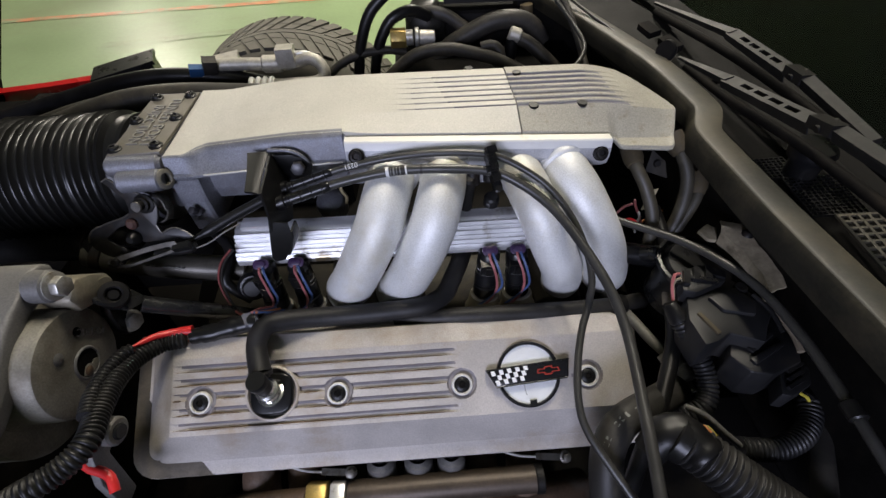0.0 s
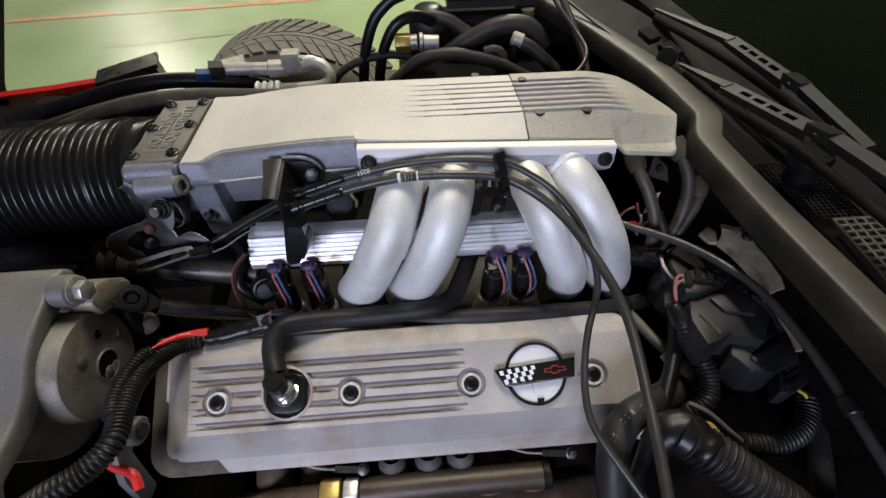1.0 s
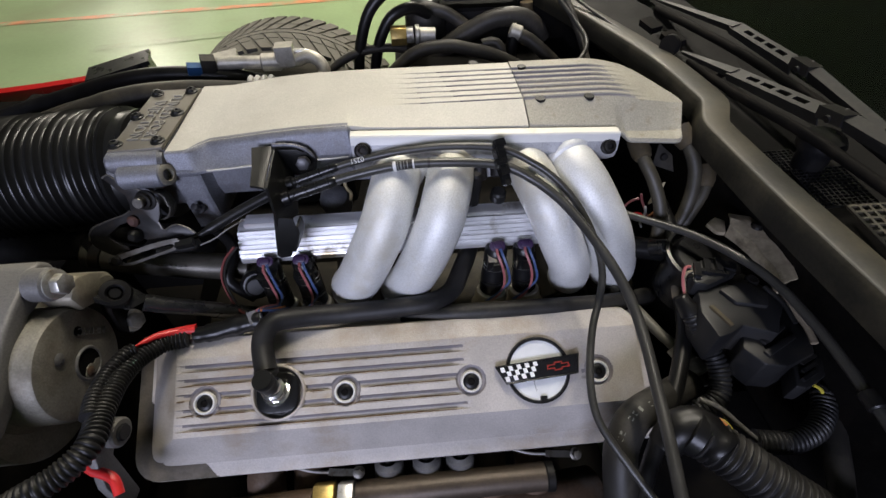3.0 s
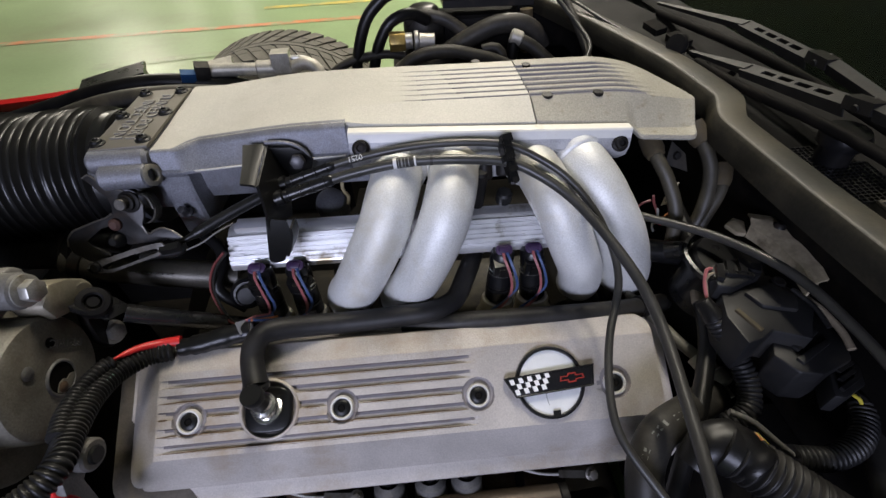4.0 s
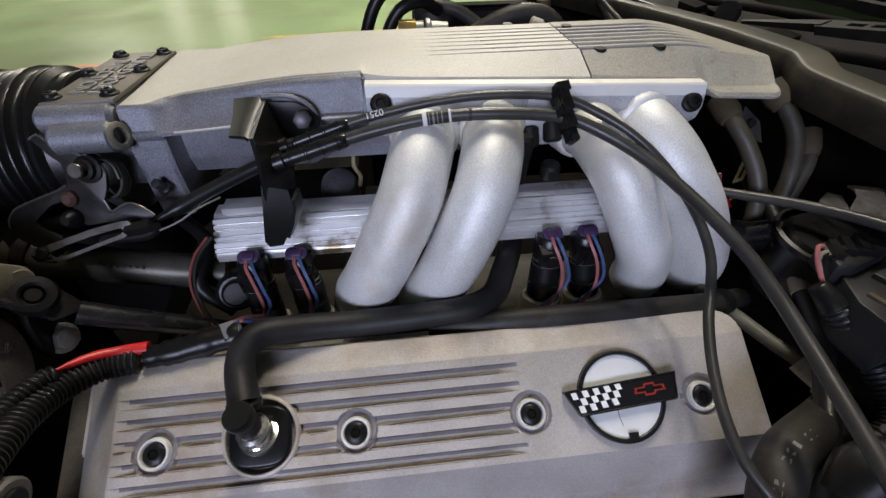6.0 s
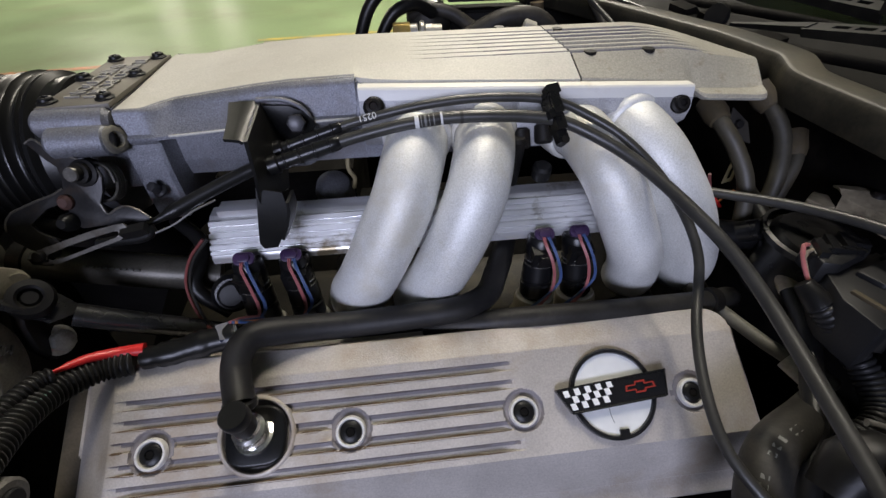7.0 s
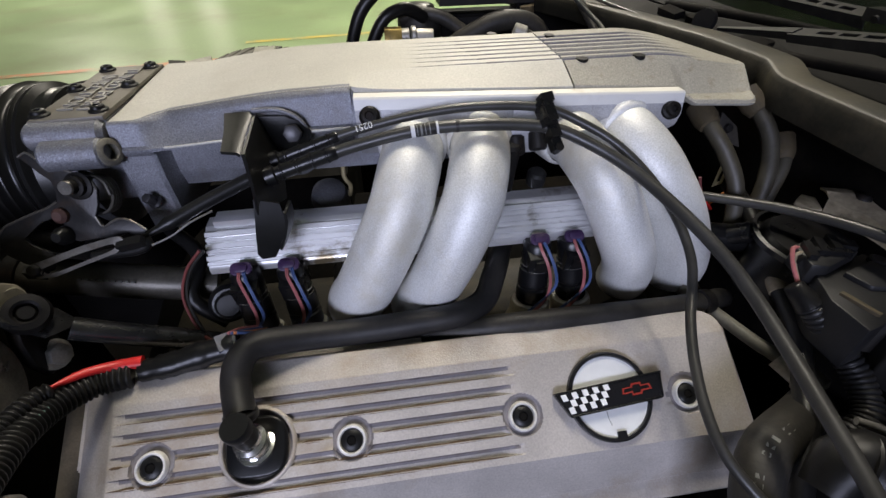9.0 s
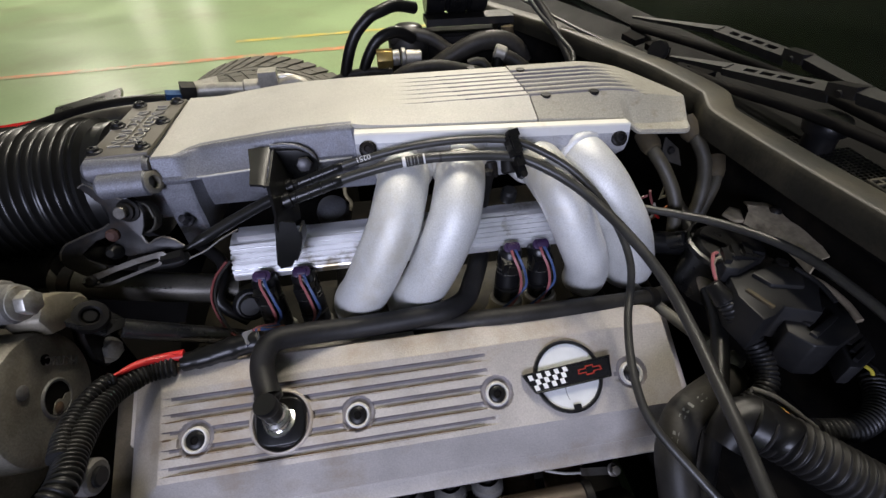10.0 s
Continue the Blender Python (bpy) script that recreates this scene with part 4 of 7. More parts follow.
INNER = [(-0.0313, -0.0543), (-0.0297, -0.052), (-0.0174, -0.0473), (-0.0012, -0.0421), (0.0159, -0.0375), (0.0189, -0.0374), (0.0197, -0.0386), (0.0185, -0.0405), (0.016, -0.0418), (0.0053, -0.0455), (-0.0079, -0.0503), (-0.0191, -0.0541), (-0.028, -0.0561)]
bm = bmesh.new()
loft(bm, [[on_lever(p, 0.010) for p in OUTER + OUTER[:1]], [on_lever(p, 0.0105) for p in INNER + INNER[:1]]])
part("slotted_link", solid(bm, 0.0014), WORN, throttle, "slotted steel link with brown wear")
part("link_pin", rod(bmesh.new(), on_lever((-0.0345, -0.053), -0.002), on_lever((-0.0345, -0.053), 0.0135), 0.0042, seg=18, bev=0.001), STEEL, throttle)
part("link_end", block(on_lever((-0.036, -0.0555), 0.0085), (0.011, 0.005, 0.008), (20, 12, 0), 0.0012), STEEL, throttle)
bm = bmesh.new()
tube(bm, [on_lever((0.000, -0.047), 0.004), on_lever((0.014, -0.045), 0.004), on_lever((0.028, -0.0435), 0.004), on_lever((0.036, -0.040), 0.004), on_lever((0.035, -0.036), 0.004)], 0.0034, 12, 0.003)
part("cable_hook", bm, SATIN, throttle, "black moulded cable hook")
part("cable_eye", block(on_lever((0.029, -0.0375), 0.009), (0.016, 0.006, 0.006), (20, -10, 0), 0.0015), SATIN, throttle)
part("idle_screw", hex_bolt(bmesh.new(), (-0.1775, -0.052, 0.7735), (-0.2, -0.6, 0.8), 0.0036, 0.010), BOLT, throttle)

# ---- intake duct ----
duct = thing("intake_duct", (-0.42, 0.015, 0.70), "black ribbed rubber air duct into the throttle body", "air duct")
bm = bmesh.new()
ribbed(bm, [(-0.256, 0.015, 0.7768), (-0.35, 0.015, 0.772), (-0.45, 0.016, 0.765), (-0.58, 0.018, 0.752)], 0.0635, 0.0081, 0.0058, 64, 0.55)
part("bellows", bm, GLOSSY, duct, "black rubber bellows")
part("cuff", lathe(bmesh.new(), (-0.258, 0.015, 0.7768), (1, 0, 0.03), [(0.056, -0.004), (0.0605, 0), (0.061, 0.003), (0.0565, 0.006), (0.0550, 0.014), (0.0575, 0.016), (0.0575, 0.020), (0.052, 0.022), (0.04, 0.022)], 56), GLOSSY, duct, "smooth rubber cuff")

# ---- intake runners ----
PATHS = [
    [(0.0073, -0.0354, 0.7996), (0.0045, -0.0581, 0.7981), (-0.0012, -0.0775, 0.7894), (-0.0086, -0.0909, 0.7735), (-0.0238, -0.0985, 0.7439), (-0.0390, -0.0986, 0.7138), (-0.0485, -0.0890, 0.6930), (-0.0500, -0.0800, 0.6740)],
    [(0.0552, -0.0361, 0.7988), (0.0525, -0.0600, 0.7971), (0.0470, -0.0802, 0.7893), (0.0400, -0.0939, 0.7740), (0.0266, -0.1006, 0.7436), (0.0124, -0.0984, 0.7108), (0.0030, -0.0890, 0.6890), (-0.0020, -0.0790, 0.6720)],
    [(0.1194, -0.0326, 0.7966), (0.1253, -0.0551, 0.7972), (0.1323, -0.0751, 0.7888), (0.1405, -0.0894, 0.7742), (0.1521, -0.0985, 0.7471), (0.1642, -0.1000, 0.7194), (0.1707, -0.0933, 0.6937), (0.1745, -0.0820, 0.6760), (0.1770, -0.0680, 0.6600)],
    [(0.1636, -0.0335, 0.7981), (0.1679, -0.0513, 0.7957), (0.1760, -0.0663, 0.7868), (0.1844, -0.0777, 0.7736), (0.1978, -0.0899, 0.7493), (0.2089, -0.0950, 0.7201), (0.2159, -0.0908, 0.6949), (0.2201, -0.0726, 0.6806), (0.2230, -0.0423, 0.6753)],
]
RADII = [0.0216, 0.0212, 0.0200, 0.0218]
for pts, rad in zip(PATHS, RADII):
    run = thing("intake_runner", pts[-1], "silver painted curved intake runner tube", "intake runner", "intake runners")
    bm = bmesh.new()
    tube(bm, pts, rad, 40, 0.003)
    part("tube", bm, RUNNER, run, smooth=80)
    d = (V(pts[1]) - V(pts[0])).normalized()
    bm = bmesh.new()
    lathe(bm, V(pts[0]) - d * 0.002, d, [(rad + 0.0036, 0), (rad + 0.0036, 0.012), (rad + 0.0031, 0.0150), (rad + 0.0018, 0.0168), (rad + 0.0002, 0.0176)], 40)
    part("collar", bm, RUNNER, run, smooth=60)

# ---- fuel rail and injectors ----
rail = thing("fuel_rail", (0.0, -0.055, 0.70), "bright ridged aluminium fuel rail behind the runners", "fuel rail")
prof = [(-0.046, 0.7535), (-0.0575, 0.7530), (-0.0605, 0.7510)]
a, b = V((-0.0610, 0.7500)), V((-0.0780, 0.7300))
for i, w in enumerate((0.80, 0.62, 0.84, 0.55, 0.80, 0.60)):
    p, q = a.lerp(b, i / 6), a.lerp(b, (i + w) / 6)
    nrm = V((-0.80, 0.60)) * (0.0030 if i % 2 == 0 else 0.0021)
    prof += [tuple(p), tuple(p + nrm), tuple(q + nrm), tuple(q)]
prof += [(-0.0788, 0.7290), (-0.0782, 0.7240), (-0.060, 0.7220), (-0.046, 0.732)]
bm = bmesh.new()
prism(bm, prof, (-0.1500, 0, 0), (0, 1, 0), (0, 0, 1), 0.350, 0.0004, 1)
part("extrusion", bm, RAIL, rail, "bright ridged aluminium extrusion")
part("end_cap", block((-0.1230, -0.0525, 0.7550), (0.040, 0.014, 0.005), (0, 0, 0), 0.001), RAIL, rail)
part("rail_bolt", rod(bmesh.new(), (0.100, -0.049, 0.760), (0.100, -0.052, 0.773), 0.0075, seg=18, bev=0.002), SATIN, rail)
part("rail_bolt", rod(bmesh.new(), (0.075, -0.050, 0.758), (0.077, -0.058, 0.800), 0.0062, seg=18, bev=0.002), STEEL, rail)



SEAT = mat("dirty_cast_seat", (0.22, 0.19, 0.125), 0.6, 0.2, 0.2, 40, 0.4, 700, dirt=(0.10, 0.08, 0.055), dirt_scale=40)


def injector(x, base_x):
    top, bot = V((x, -0.0840, 0.7305)), V((base_x, -0.1010, 0.6600))
    d = (bot - top).normalized()
    root = thing("fuel_injector", bot, "black fuel injector with a purple clip and wires", "fuel injector", "fuel injectors")
    part("body", lathe(bmesh.new(), top, d, [(0, 0), (0.0095, 0), (0.0108, 0.002), (0.0112, 0.014), (0.0102, 0.016), (0.0102, 0.022), (0.0116, 0.0235), (0.0120, 0.036), (0.0112, 0.037), (0.0112, 0.039), (0.0122, 0.040), (0.0122, 0.050), (0.0104, 0.052), (0.0104, 0.068), (0, 0.068)], 28), PLASTIC, root)
    part("plug_shell", block(top + d * 0.013 + V((0, -0.006, 0.0)), (0.018, 0.012, 0.017), (10, 0, 0), 0.0035), PLASTIC, root, "black plug shell")
    part("latch", block(top + d * 0.014 + V((0, -0.0125, 0.0005)), (0.008, 0.003, 0.012), (12, 0, 0), 0.001), RUBBER, root)
    for h in (0.0185, 0.0225):
        part("band", lathe(bmesh.new(), top + d * h, d, [(0.0103, 0), (0.0113, 0.0003), (0.0113, 0.0010), (0.0103, 0.0013)], 28), CHROME, root, "thin bright band")
    clip = bmesh.new()
    for s, depth in ((0.74, 0.0030), (0.46, 0.0044)):
        oval = [(s * (math.copysign(0.0050, math.cos(t)) + 0.0054 * math.cos(t)), s * 0.0064 * math.sin(t)) for t in [2 * math.pi * (i + 0.5) / 24 for i in range(24)]]
        prism(clip, oval, top + V((0, -0.003, 0.0030)), (1, 0, 0), (0, 0.80, 0.60), depth, 0.0008)
    part("clip", clip, PURPLE, root, "purple connector clip")
    w = top + V((0, -0.006, 0.004))
    for k, m, dx in ((0, PINK, -0.0025), (1, BLUE, 0.0020)):
        for j in (0, 1):
            o = 0.0012 * j
            bm = bmesh.new()
            tube(bm, [w + V((dx * 0.6 + o, 0.002, 0.000)), w + V((dx + 0.001 + o, -0.006, -0.003)), w + V((dx + 0.006 + o, -0.014, -0.016)), w + V((dx + 0.008 + o, -0.017, -0.032)), w + V((dx + 0.004 - 0.007 * k + o, -0.020, -0.044)), w + V((dx - 0.004 - 0.010 * k + o * 2, -0.021, -0.054))], 0.00062, 8, 0.003)
            part("wire", bm, m, root, "pink wire" if k == 0 else "blue wire")
    part("seat", lathe(bmesh.new(), bot - d * 0.020, d, [(0.0100, 0), (0.0145, 0.001), (0.0160, 0.003), (0.0162, 0.012), (0.0190, 0.016), (0.0190, 0.050), (0, 0.05)], 28), SEAT, root, "dirty cast injector seat")
    part("seat_rim", lathe(bmesh.new(), bot - d * 0.0206, d, [(0.0106, 0.0004), (0.0112, 0), (0.0142, 0), (0.0150, 0.0010)], 28), FOIL, root, "rubbed bare metal rim")


for x, bx in ((-0.1239, -0.1190), (-0.0908, -0.0850), (0.0955, 0.0900), (0.1225, 0.1270)):
    injector(x, bx)

TAN_STAY = mat("tan_plated_stay", (0.30, 0.25, 0.14), 0.5, 0.3, 0.2, 80, 0.1)
neck = thing("coolant_neck", (-0.066, -0.005, 0.70), "pale grey cast neck behind the fuel rail", "casting")
part("neck", lathe(bmesh.new(), (-0.066, 0.004, 0.722), (0.0, -0.45, 0.9), [(0, 0), (0.016, 0), (0.0165, 0.016), (0.014, 0.024), (0.008, 0.028), (0, 0.029)], 28), CAST_SIDE, neck)
bm = bmesh.new()
tube(bm, [(-0.048, -0.012, 0.742), (-0.046, -0.014, 0.752), (-0.050, -0.014, 0.760), (-0.050, -0.010, 0.768)], 0.0018, 8, 0.003)
part("stay", bm, TAN_STAY, neck, "small tan stay")

base_m = thing("intake_manifold", (0.0, -0.08, 0.62), "dirty cast intake manifold under the runners", "intake manifold")
part("body", prism(bmesh.new(), [(-0.02, 0.62), (-0.02, 0.66), (-0.045, 0.668), (-0.095, 0.664), (-0.125, 0.645), (-0.14, 0.60)], (-0.2, 0, 0), (0, 1, 0), (0, 0, 1), 0.43, 0.004), CASTING, base_m)
for x in (-0.046, 0.003, 0.170, 0.221):
    part("port", rod(bmesh.new(), (x, -0.03, 0.676), (x + 0.002, -0.10, 0.655), 0.026, seg=24, bev=0.003), CASTING, base_m, "stained cast port")
for x in (-0.068, -0.022, 0.027, 0.146, 0.194, 0.205):
    part("stud", hex_bolt(bmesh.new(), (x, -0.112, 0.658), (0, -0.6, 0.8), 0.0055, 0.008), STEEL, base_m)

# ---- cable bracket and throttle cables ----
bracket = thing("cable_bracket", (-0.09, -0.045, 0.73), "black painted steel cable bracket bolted to the plenum", "bracket")
bm = bmesh.new()
prism(bm, [(-0.092, 0.829), (-0.078, 0.8275), (-0.069, 0.8245), (-0.0625, 0.816), (-0.065, 0.807), (-0.075, 0.803), (-0.088, 0.801)], (0, -0.0455, 0), (1, 0, 0), (0, 0, 1), 0.0032, 0.0008)
part("plate", bm, SATIN, bracket)
bm = bmesh.new()
loft(bm, [[(-0.1140, -0.0480, 0.8322), (-0.1080, -0.0760, 0.8312), (-0.1050, -0.0985, 0.8296)], [(-0.1060, -0.0475, 0.8322), (-0.1030, -0.0765, 0.8312), (-0.1000, -0.0995, 0.8294)], [(-0.0985, -0.0470, 0.8318), (-0.0975, -0.0770, 0.8308), (-0.0960, -0.1000, 0.8290)], [(-0.0965, -0.0470, 0.8300), (-0.0955, -0.0770, 0.8290), (-0.0940, -0.1000, 0.8272)]])
part("wing", solid(bm, 0.0018), SATIN, bracket, "folded glossy black wing", smooth=70)
bm = bmesh.new()
loft(bm, [[(-0.0966, -0.0470, 0.8302), (-0.0950, -0.0750, 0.8290), (-0.0940, -0.1000, 0.8276)], [(-0.0915, -0.0480, 0.8145), (-0.0925, -0.0750, 0.8145), (-0.0945, -0.0995, 0.8140)], [(-0.0870, -0.0480, 0.8035), (-0.0900, -0.0770, 0.8035), (-0.0952, -0.0990, 0.8030)], [(-0.0840, -0.0640, 0.7955), (-0.0880, -0.0840, 0.7955), (-0.0960, -0.0985, 0.7950)], [(-0.0812, -0.0850, 0.7870), (-0.0890, -0.0930, 0.7865), (-0.0972, -0.0985, 0.7860)]])
part("web", solid(bm, 0.0020), SATIN, bracket, "black web holding the cable ends")
bm = bmesh.new()
loft(bm, [[(-0.0968, -0.0975, 0.7960), (-0.0830, -0.0940, 0.7900)], [(-0.0985, -0.1000, 0.7840), (-0.0808, -0.0990, 0.7800)], [(-0.1005, -0.1010, 0.7740), (-0.0845, -0.1005, 0.7690)], [(-0.1030, -0.1035, 0.7585), (-0.0905, -0.1010, 0.7570)], [(-0.1010, -0.1035, 0.7540), (-0.0930, -0.1012, 0.7530)]])
part("leg", solid(bm, 0.0022), SATIN, bracket, "bent black leg")
bm = bmesh.new()
loft(bm, [[(-0.0808, -0.1000, 0.7860), (-0.0810, -0.1000, 0.7800), (-0.0845, -0.1005, 0.7690), (-0.0895, -0.1010, 0.7590)], [(-0.0790, -0.0880, 0.7880), (-0.0790, -0.0870, 0.7780), (-0.0820, -0.0890, 0.7690), (-0.0880, -0.0940, 0.7590)]])
part("rib", solid(bm, 0.002), SATIN, bracket)
part("cable_stub", rod(bmesh.new(), (-0.1010, -0.0600, 0.7930), (-0.0880, -0.0650, 0.7960), 0.0078, seg=22, bev=0.002), PLASTIC, bracket, "black cable end stop")
bm = bmesh.new()
tube(bm, [(-0.0975, -0.0450, 0.8315), (-0.0850, -0.0462, 0.8318), (-0.0770, -0.0464, 0.8300), (-0.0690, -0.0466, 0.8250), (-0.0650, -0.0468, 0.8165), (-0.0665, -0.0468, 0.8125)], 0.0016, 10, 0.003)
part("pad_rim", bm, CAST_SIDE, plenum, "raised cast rim round the bolt pad")
part("bolt_pad", prism(bmesh.new(), [(-0.0960, 0.8040), (-0.0660, 0.8060), (-0.0650, 0.8160), (-0.0690, 0.8235), (-0.0770, 0.8280), (-0.0960, 0.8290)], (0, -0.0474, 0), (1, 0, 0), (0, 0, 1), 0.0016, 0.0004), SATIN, bracket, "black foot of the bracket")
part("bolt", hex_bolt(bmesh.new(), (-0.0735, -0.0495, 0.8165), (0.05, -1, 0.35), 0.0062, 0.0090, False), BOLT, bracket, "dark hexagon bolt")

CA = [(-0.0835, -0.0640, 0.8055), (-0.060, -0.0615, 0.8120), (-0.030, -0.0590, 0.8195), (0.010, -0.0590, 0.8270), (0.050, -0.0600, 0.8300), (0.093, -0.0630, 0.8275), (0.120, -0.0710, 0.8180), (0.143, -0.0850, 0.8055), (0.160, -0.107, 0.7895), (0.1685, -0.132, 0.7735), (0.1700, -0.152, 0.7595), (0.1650, -0.168, 0.7480), (0.156, -0.186, 0.7400), (0.148, -0.209, 0.7310), (0.1425, -0.235, 0.7225), (0.144, -0.256, 0.7150), (0.158, -0.282, 0.7040), (0.19, -0.33, 0.680)]
CB = [(-0.0845, -0.0800, 0.8030), (-0.060, -0.0760, 0.8085), (-0.030, -0.0720, 0.8150), (0.010, -0.0710, 0.8215), (0.050, -0.0730, 0.8230), (0.093, -0.0760, 0.8195), (0.118, -0.0860, 0.8115), (0.138, -0.1020, 0.8025), (0.152, -0.122, 0.7940), (0.164, -0.148, 0.7850), (0.173, -0.172, 0.7760), (0.178, -0.195, 0.7670), (0.178, -0.222, 0.7600), (0.175, -0.250, 0.7550), (0.170, -0.290, 0.7480), (0.163, -0.345, 0.7350)]
for name, pts, r, lab in (("throttle_cable", CA, 0.0030, "thin dark grey throttle cable over the runners"), ("throttle_cable", CB, 0.0040, "thick dark grey throttle cable over the runners")):
    root = thing(name, pts[0], lab, "cable", "throttle cables")
    bm = bmesh.new()
    tube(bm, pts, r, 14, 0.004)
    part("sheath", bm, CABLE, root)
    p0, p1 = V(pts[0]), V(pts[1])
    d = (p1 - p0).normalized()
    prof = [(0, -0.004), (0.0062, -0.004), (0.0062, 0.002), (0.0045, 0.003)]
    for k in range(7):
        h = 0.006 + k * 0.005
        prof += [(r + 0.0008, h), (r + 0.0014, h + 0.0005), (r + 0.0014, h + 0.0013), (r + 0.0008, h + 0.0018)] if k % 2 == 0 else [(r + 0.0008, h), (r + 0.0008, h + 0.002)]
    prof += [(r + 0.0008, 0.042), (r - 0.0002, 0.044)]
    part("ferrule", lathe(bmesh.new(), p0 - d * 0.002, d, prof, 18), PLASTIC, root, "ribbed black plastic ferrule")
# marks on the cables
rootb = [o for o in scene.objects if o.name.startswith("throttle_cable") and o.parent is None]


def along(pts, s):
    path = smooth_path(pts, 0.001)
    acc = 0.0
    for a, b in zip(path, path[1:]):
        acc += (b - a).length
        if acc >= s:
            return b, (b - a).normalized()
    return path[-1], (path[-1] - path[-2]).normalized()


c, d = along(CB, 0.098)
part("marker_sleeve", rod(bmesh.new(), c - d * 0.008, c + d * 0.009, 0.00415, seg=18), DUSTY, rootb[1], "worn dark printed sleeve")
for a0, a1, mk in ((-0.0085, -0.0058, INK), (-0.0046, -0.0040, FADED), (-0.0024, -0.0010, FADED), (0.0006, 0.0012, FADED), (0.0034, 0.0042, FADED), (0.0080, 0.0094, INK)):
    part("marker_band", rod(bmesh.new(), c + d * a0, c + d * a1, 0.0043, seg=18), mk, rootb[1])
c, d = along(CB, 0.120)
part("marker_band", rod(bmesh.new(), c, c + d * 0.002, 0.0042, seg=18), DUSTY, rootb[1])
c, d = along(CA, 0.0585)
side = V((0, -0.72, 0.69))
side = (side - d * side.dot(d)).normalized()
mm = Matrix.Identity(4)
up_ = d.cross(side).normalized()
for i in range(3):
    mm[i][0], mm[i][1], mm[i][2], mm[i][3] = -d[i], up_[i], side[i], (c + side * 0.0031)[i]
part("printed_number", letters("0251", 0.0062, 0.0001, mm), INK, rootb[0], "small white printed number")

clip = thing("cable_clip", (0.095, -0.066, 0.81), "black plastic clip holding two cables", "cable clip")
ca_, cn_ = V((0.0079, -0.0254, -0.0265)).normalized(), V((0.1, -0.70, 0.70))
cn_ = (cn_ - ca_ * cn_.dot(ca_)).normalized()
cs_ = ca_.cross(cn_)
rotc = Matrix.Identity(4)
for i in range(3):
    rotc[i][0], rotc[i][1], rotc[i][2], rotc[i][3] = cs_[i], cn_[i], -ca_[i], (0.0935, -0.0720, 0.8230)[i]
part("body", box(bmesh.new(), (-0.0034, -0.005, -0.0145), (0.0034, 0.0070, 0.0120), 0.0012, rotc), PLASTIC, clip)
part("latch", box(bmesh.new(), (-0.0060, 0.000, 0.0090), (0.0025, 0.0082, 0.0150), 0.001, rotc), PLASTIC, clip)
part("latch", box(bmesh.new(), (-0.002, 0.001, -0.0060), (0.0066, 0.0085, -0.0012), 0.001, rotc), PLASTIC, clip)
part("ridge", box(bmesh.new(), (-0.0035, 0.006, -0.004), (0.0030, 0.0092, 0.0100), 0.001, rotc), PLASTIC, clip)
part("tail", box(bmesh.new(), (-0.0034, -0.003, -0.022), (0.0034, 0.004, -0.013), 0.001, rotc), PLASTIC, clip)
part("tail_pin", rod(bmesh.new(), rotc @ V((0, -0.003, -0.021)), rotc @ V((0, 0.0055, -0.021)), 0.0028, seg=12), STEEL, clip)

bm = bmesh.new()
tube(bm, [(-0.188, -0.0885, 0.7640), (-0.165, -0.080, 0.7710), (-0.140, -0.068, 0.7790), (-0.115, -0.057, 0.7860), (-0.100, -0.052, 0.790)], 0.0036, 14, 0.004, radius=lambda s, t: 0.0022 + 0.0026 * ease(0.02, 0.03, s))
solo("inner_cable", bm, SATIN, "black cable end between lever and bracket", "cable")
bm = bmesh.new()
tube(bm, [on_lever((0.0400, -0.0400), 0.006), on_lever((0.0530, -0.0345), 0.005), on_lever((0.0640, -0.0270), 0.002), on_lever((0.0760, -0.0210), -0.006)], 0.0007, 8, 0.004)
solo("return_wire", bm, PALE, "thin bright wire beside the cable", "wire")


# ---- accessories at the front of the engine ----
PLATED = mat("dull_plated_steel", (0.36, 0.35, 0.32), 0.42, 0.6, 0.2, 90, 0.15, 800, dirt=(0.16, 0.13, 0.09), dirt_scale=80)
pump = thing("air_pump", (-0.30, -0.19, 0.62), "dull grey cast pump with bracket and bolts", "pump")
PC = V((-0.2500, -0.1785, 0.7285))
bm = bmesh.new()
lathe(bm, PC, (1, 0, 0), [(0, 0.0), (0.0400, 0.0), (0.0432, -0.0012), (0.0448, -0.0042), (0.0455, -0.030), (0.0500, -0.033), (0.0505, -0.09), (0, -0.09)], 64)
part("body", bm, GREY, pump, "oil-stained grey cast body")
bm = bmesh.new()
lathe(bm, (-0.284, -0.1870, 0.7060), (1, 0, 0), [(0, 0.0), (0.0500, 0.0), (0.0540, -0.003), (0.0550, -0.07), (0, -0.07)], 48)
part("rear_body", bm, GREY, pump, "grimy rear half of the body")


def pump_hole(dy, dz, r, lift=0.0005):
    return lathe(bmesh.new(), PC + V((lift, dy, dz)), (1, 0, 0), [(0, 0), (r, 0), (r, -0.002)], 30)


part("hole", pump_hole(0.0035, -0.0065, 0.0118), DARK, pump)
part("hole_rim", lathe(bmesh.new(), PC + V((0.0, 0.0035, -0.0065)), (1, 0, 0), [(0.0115, 0.0006), (0.0121, 0.0013), (0.0130, 0.0013), (0.0140, 0.0)], 36), PALE, pump, "pale worn rim of the hole")
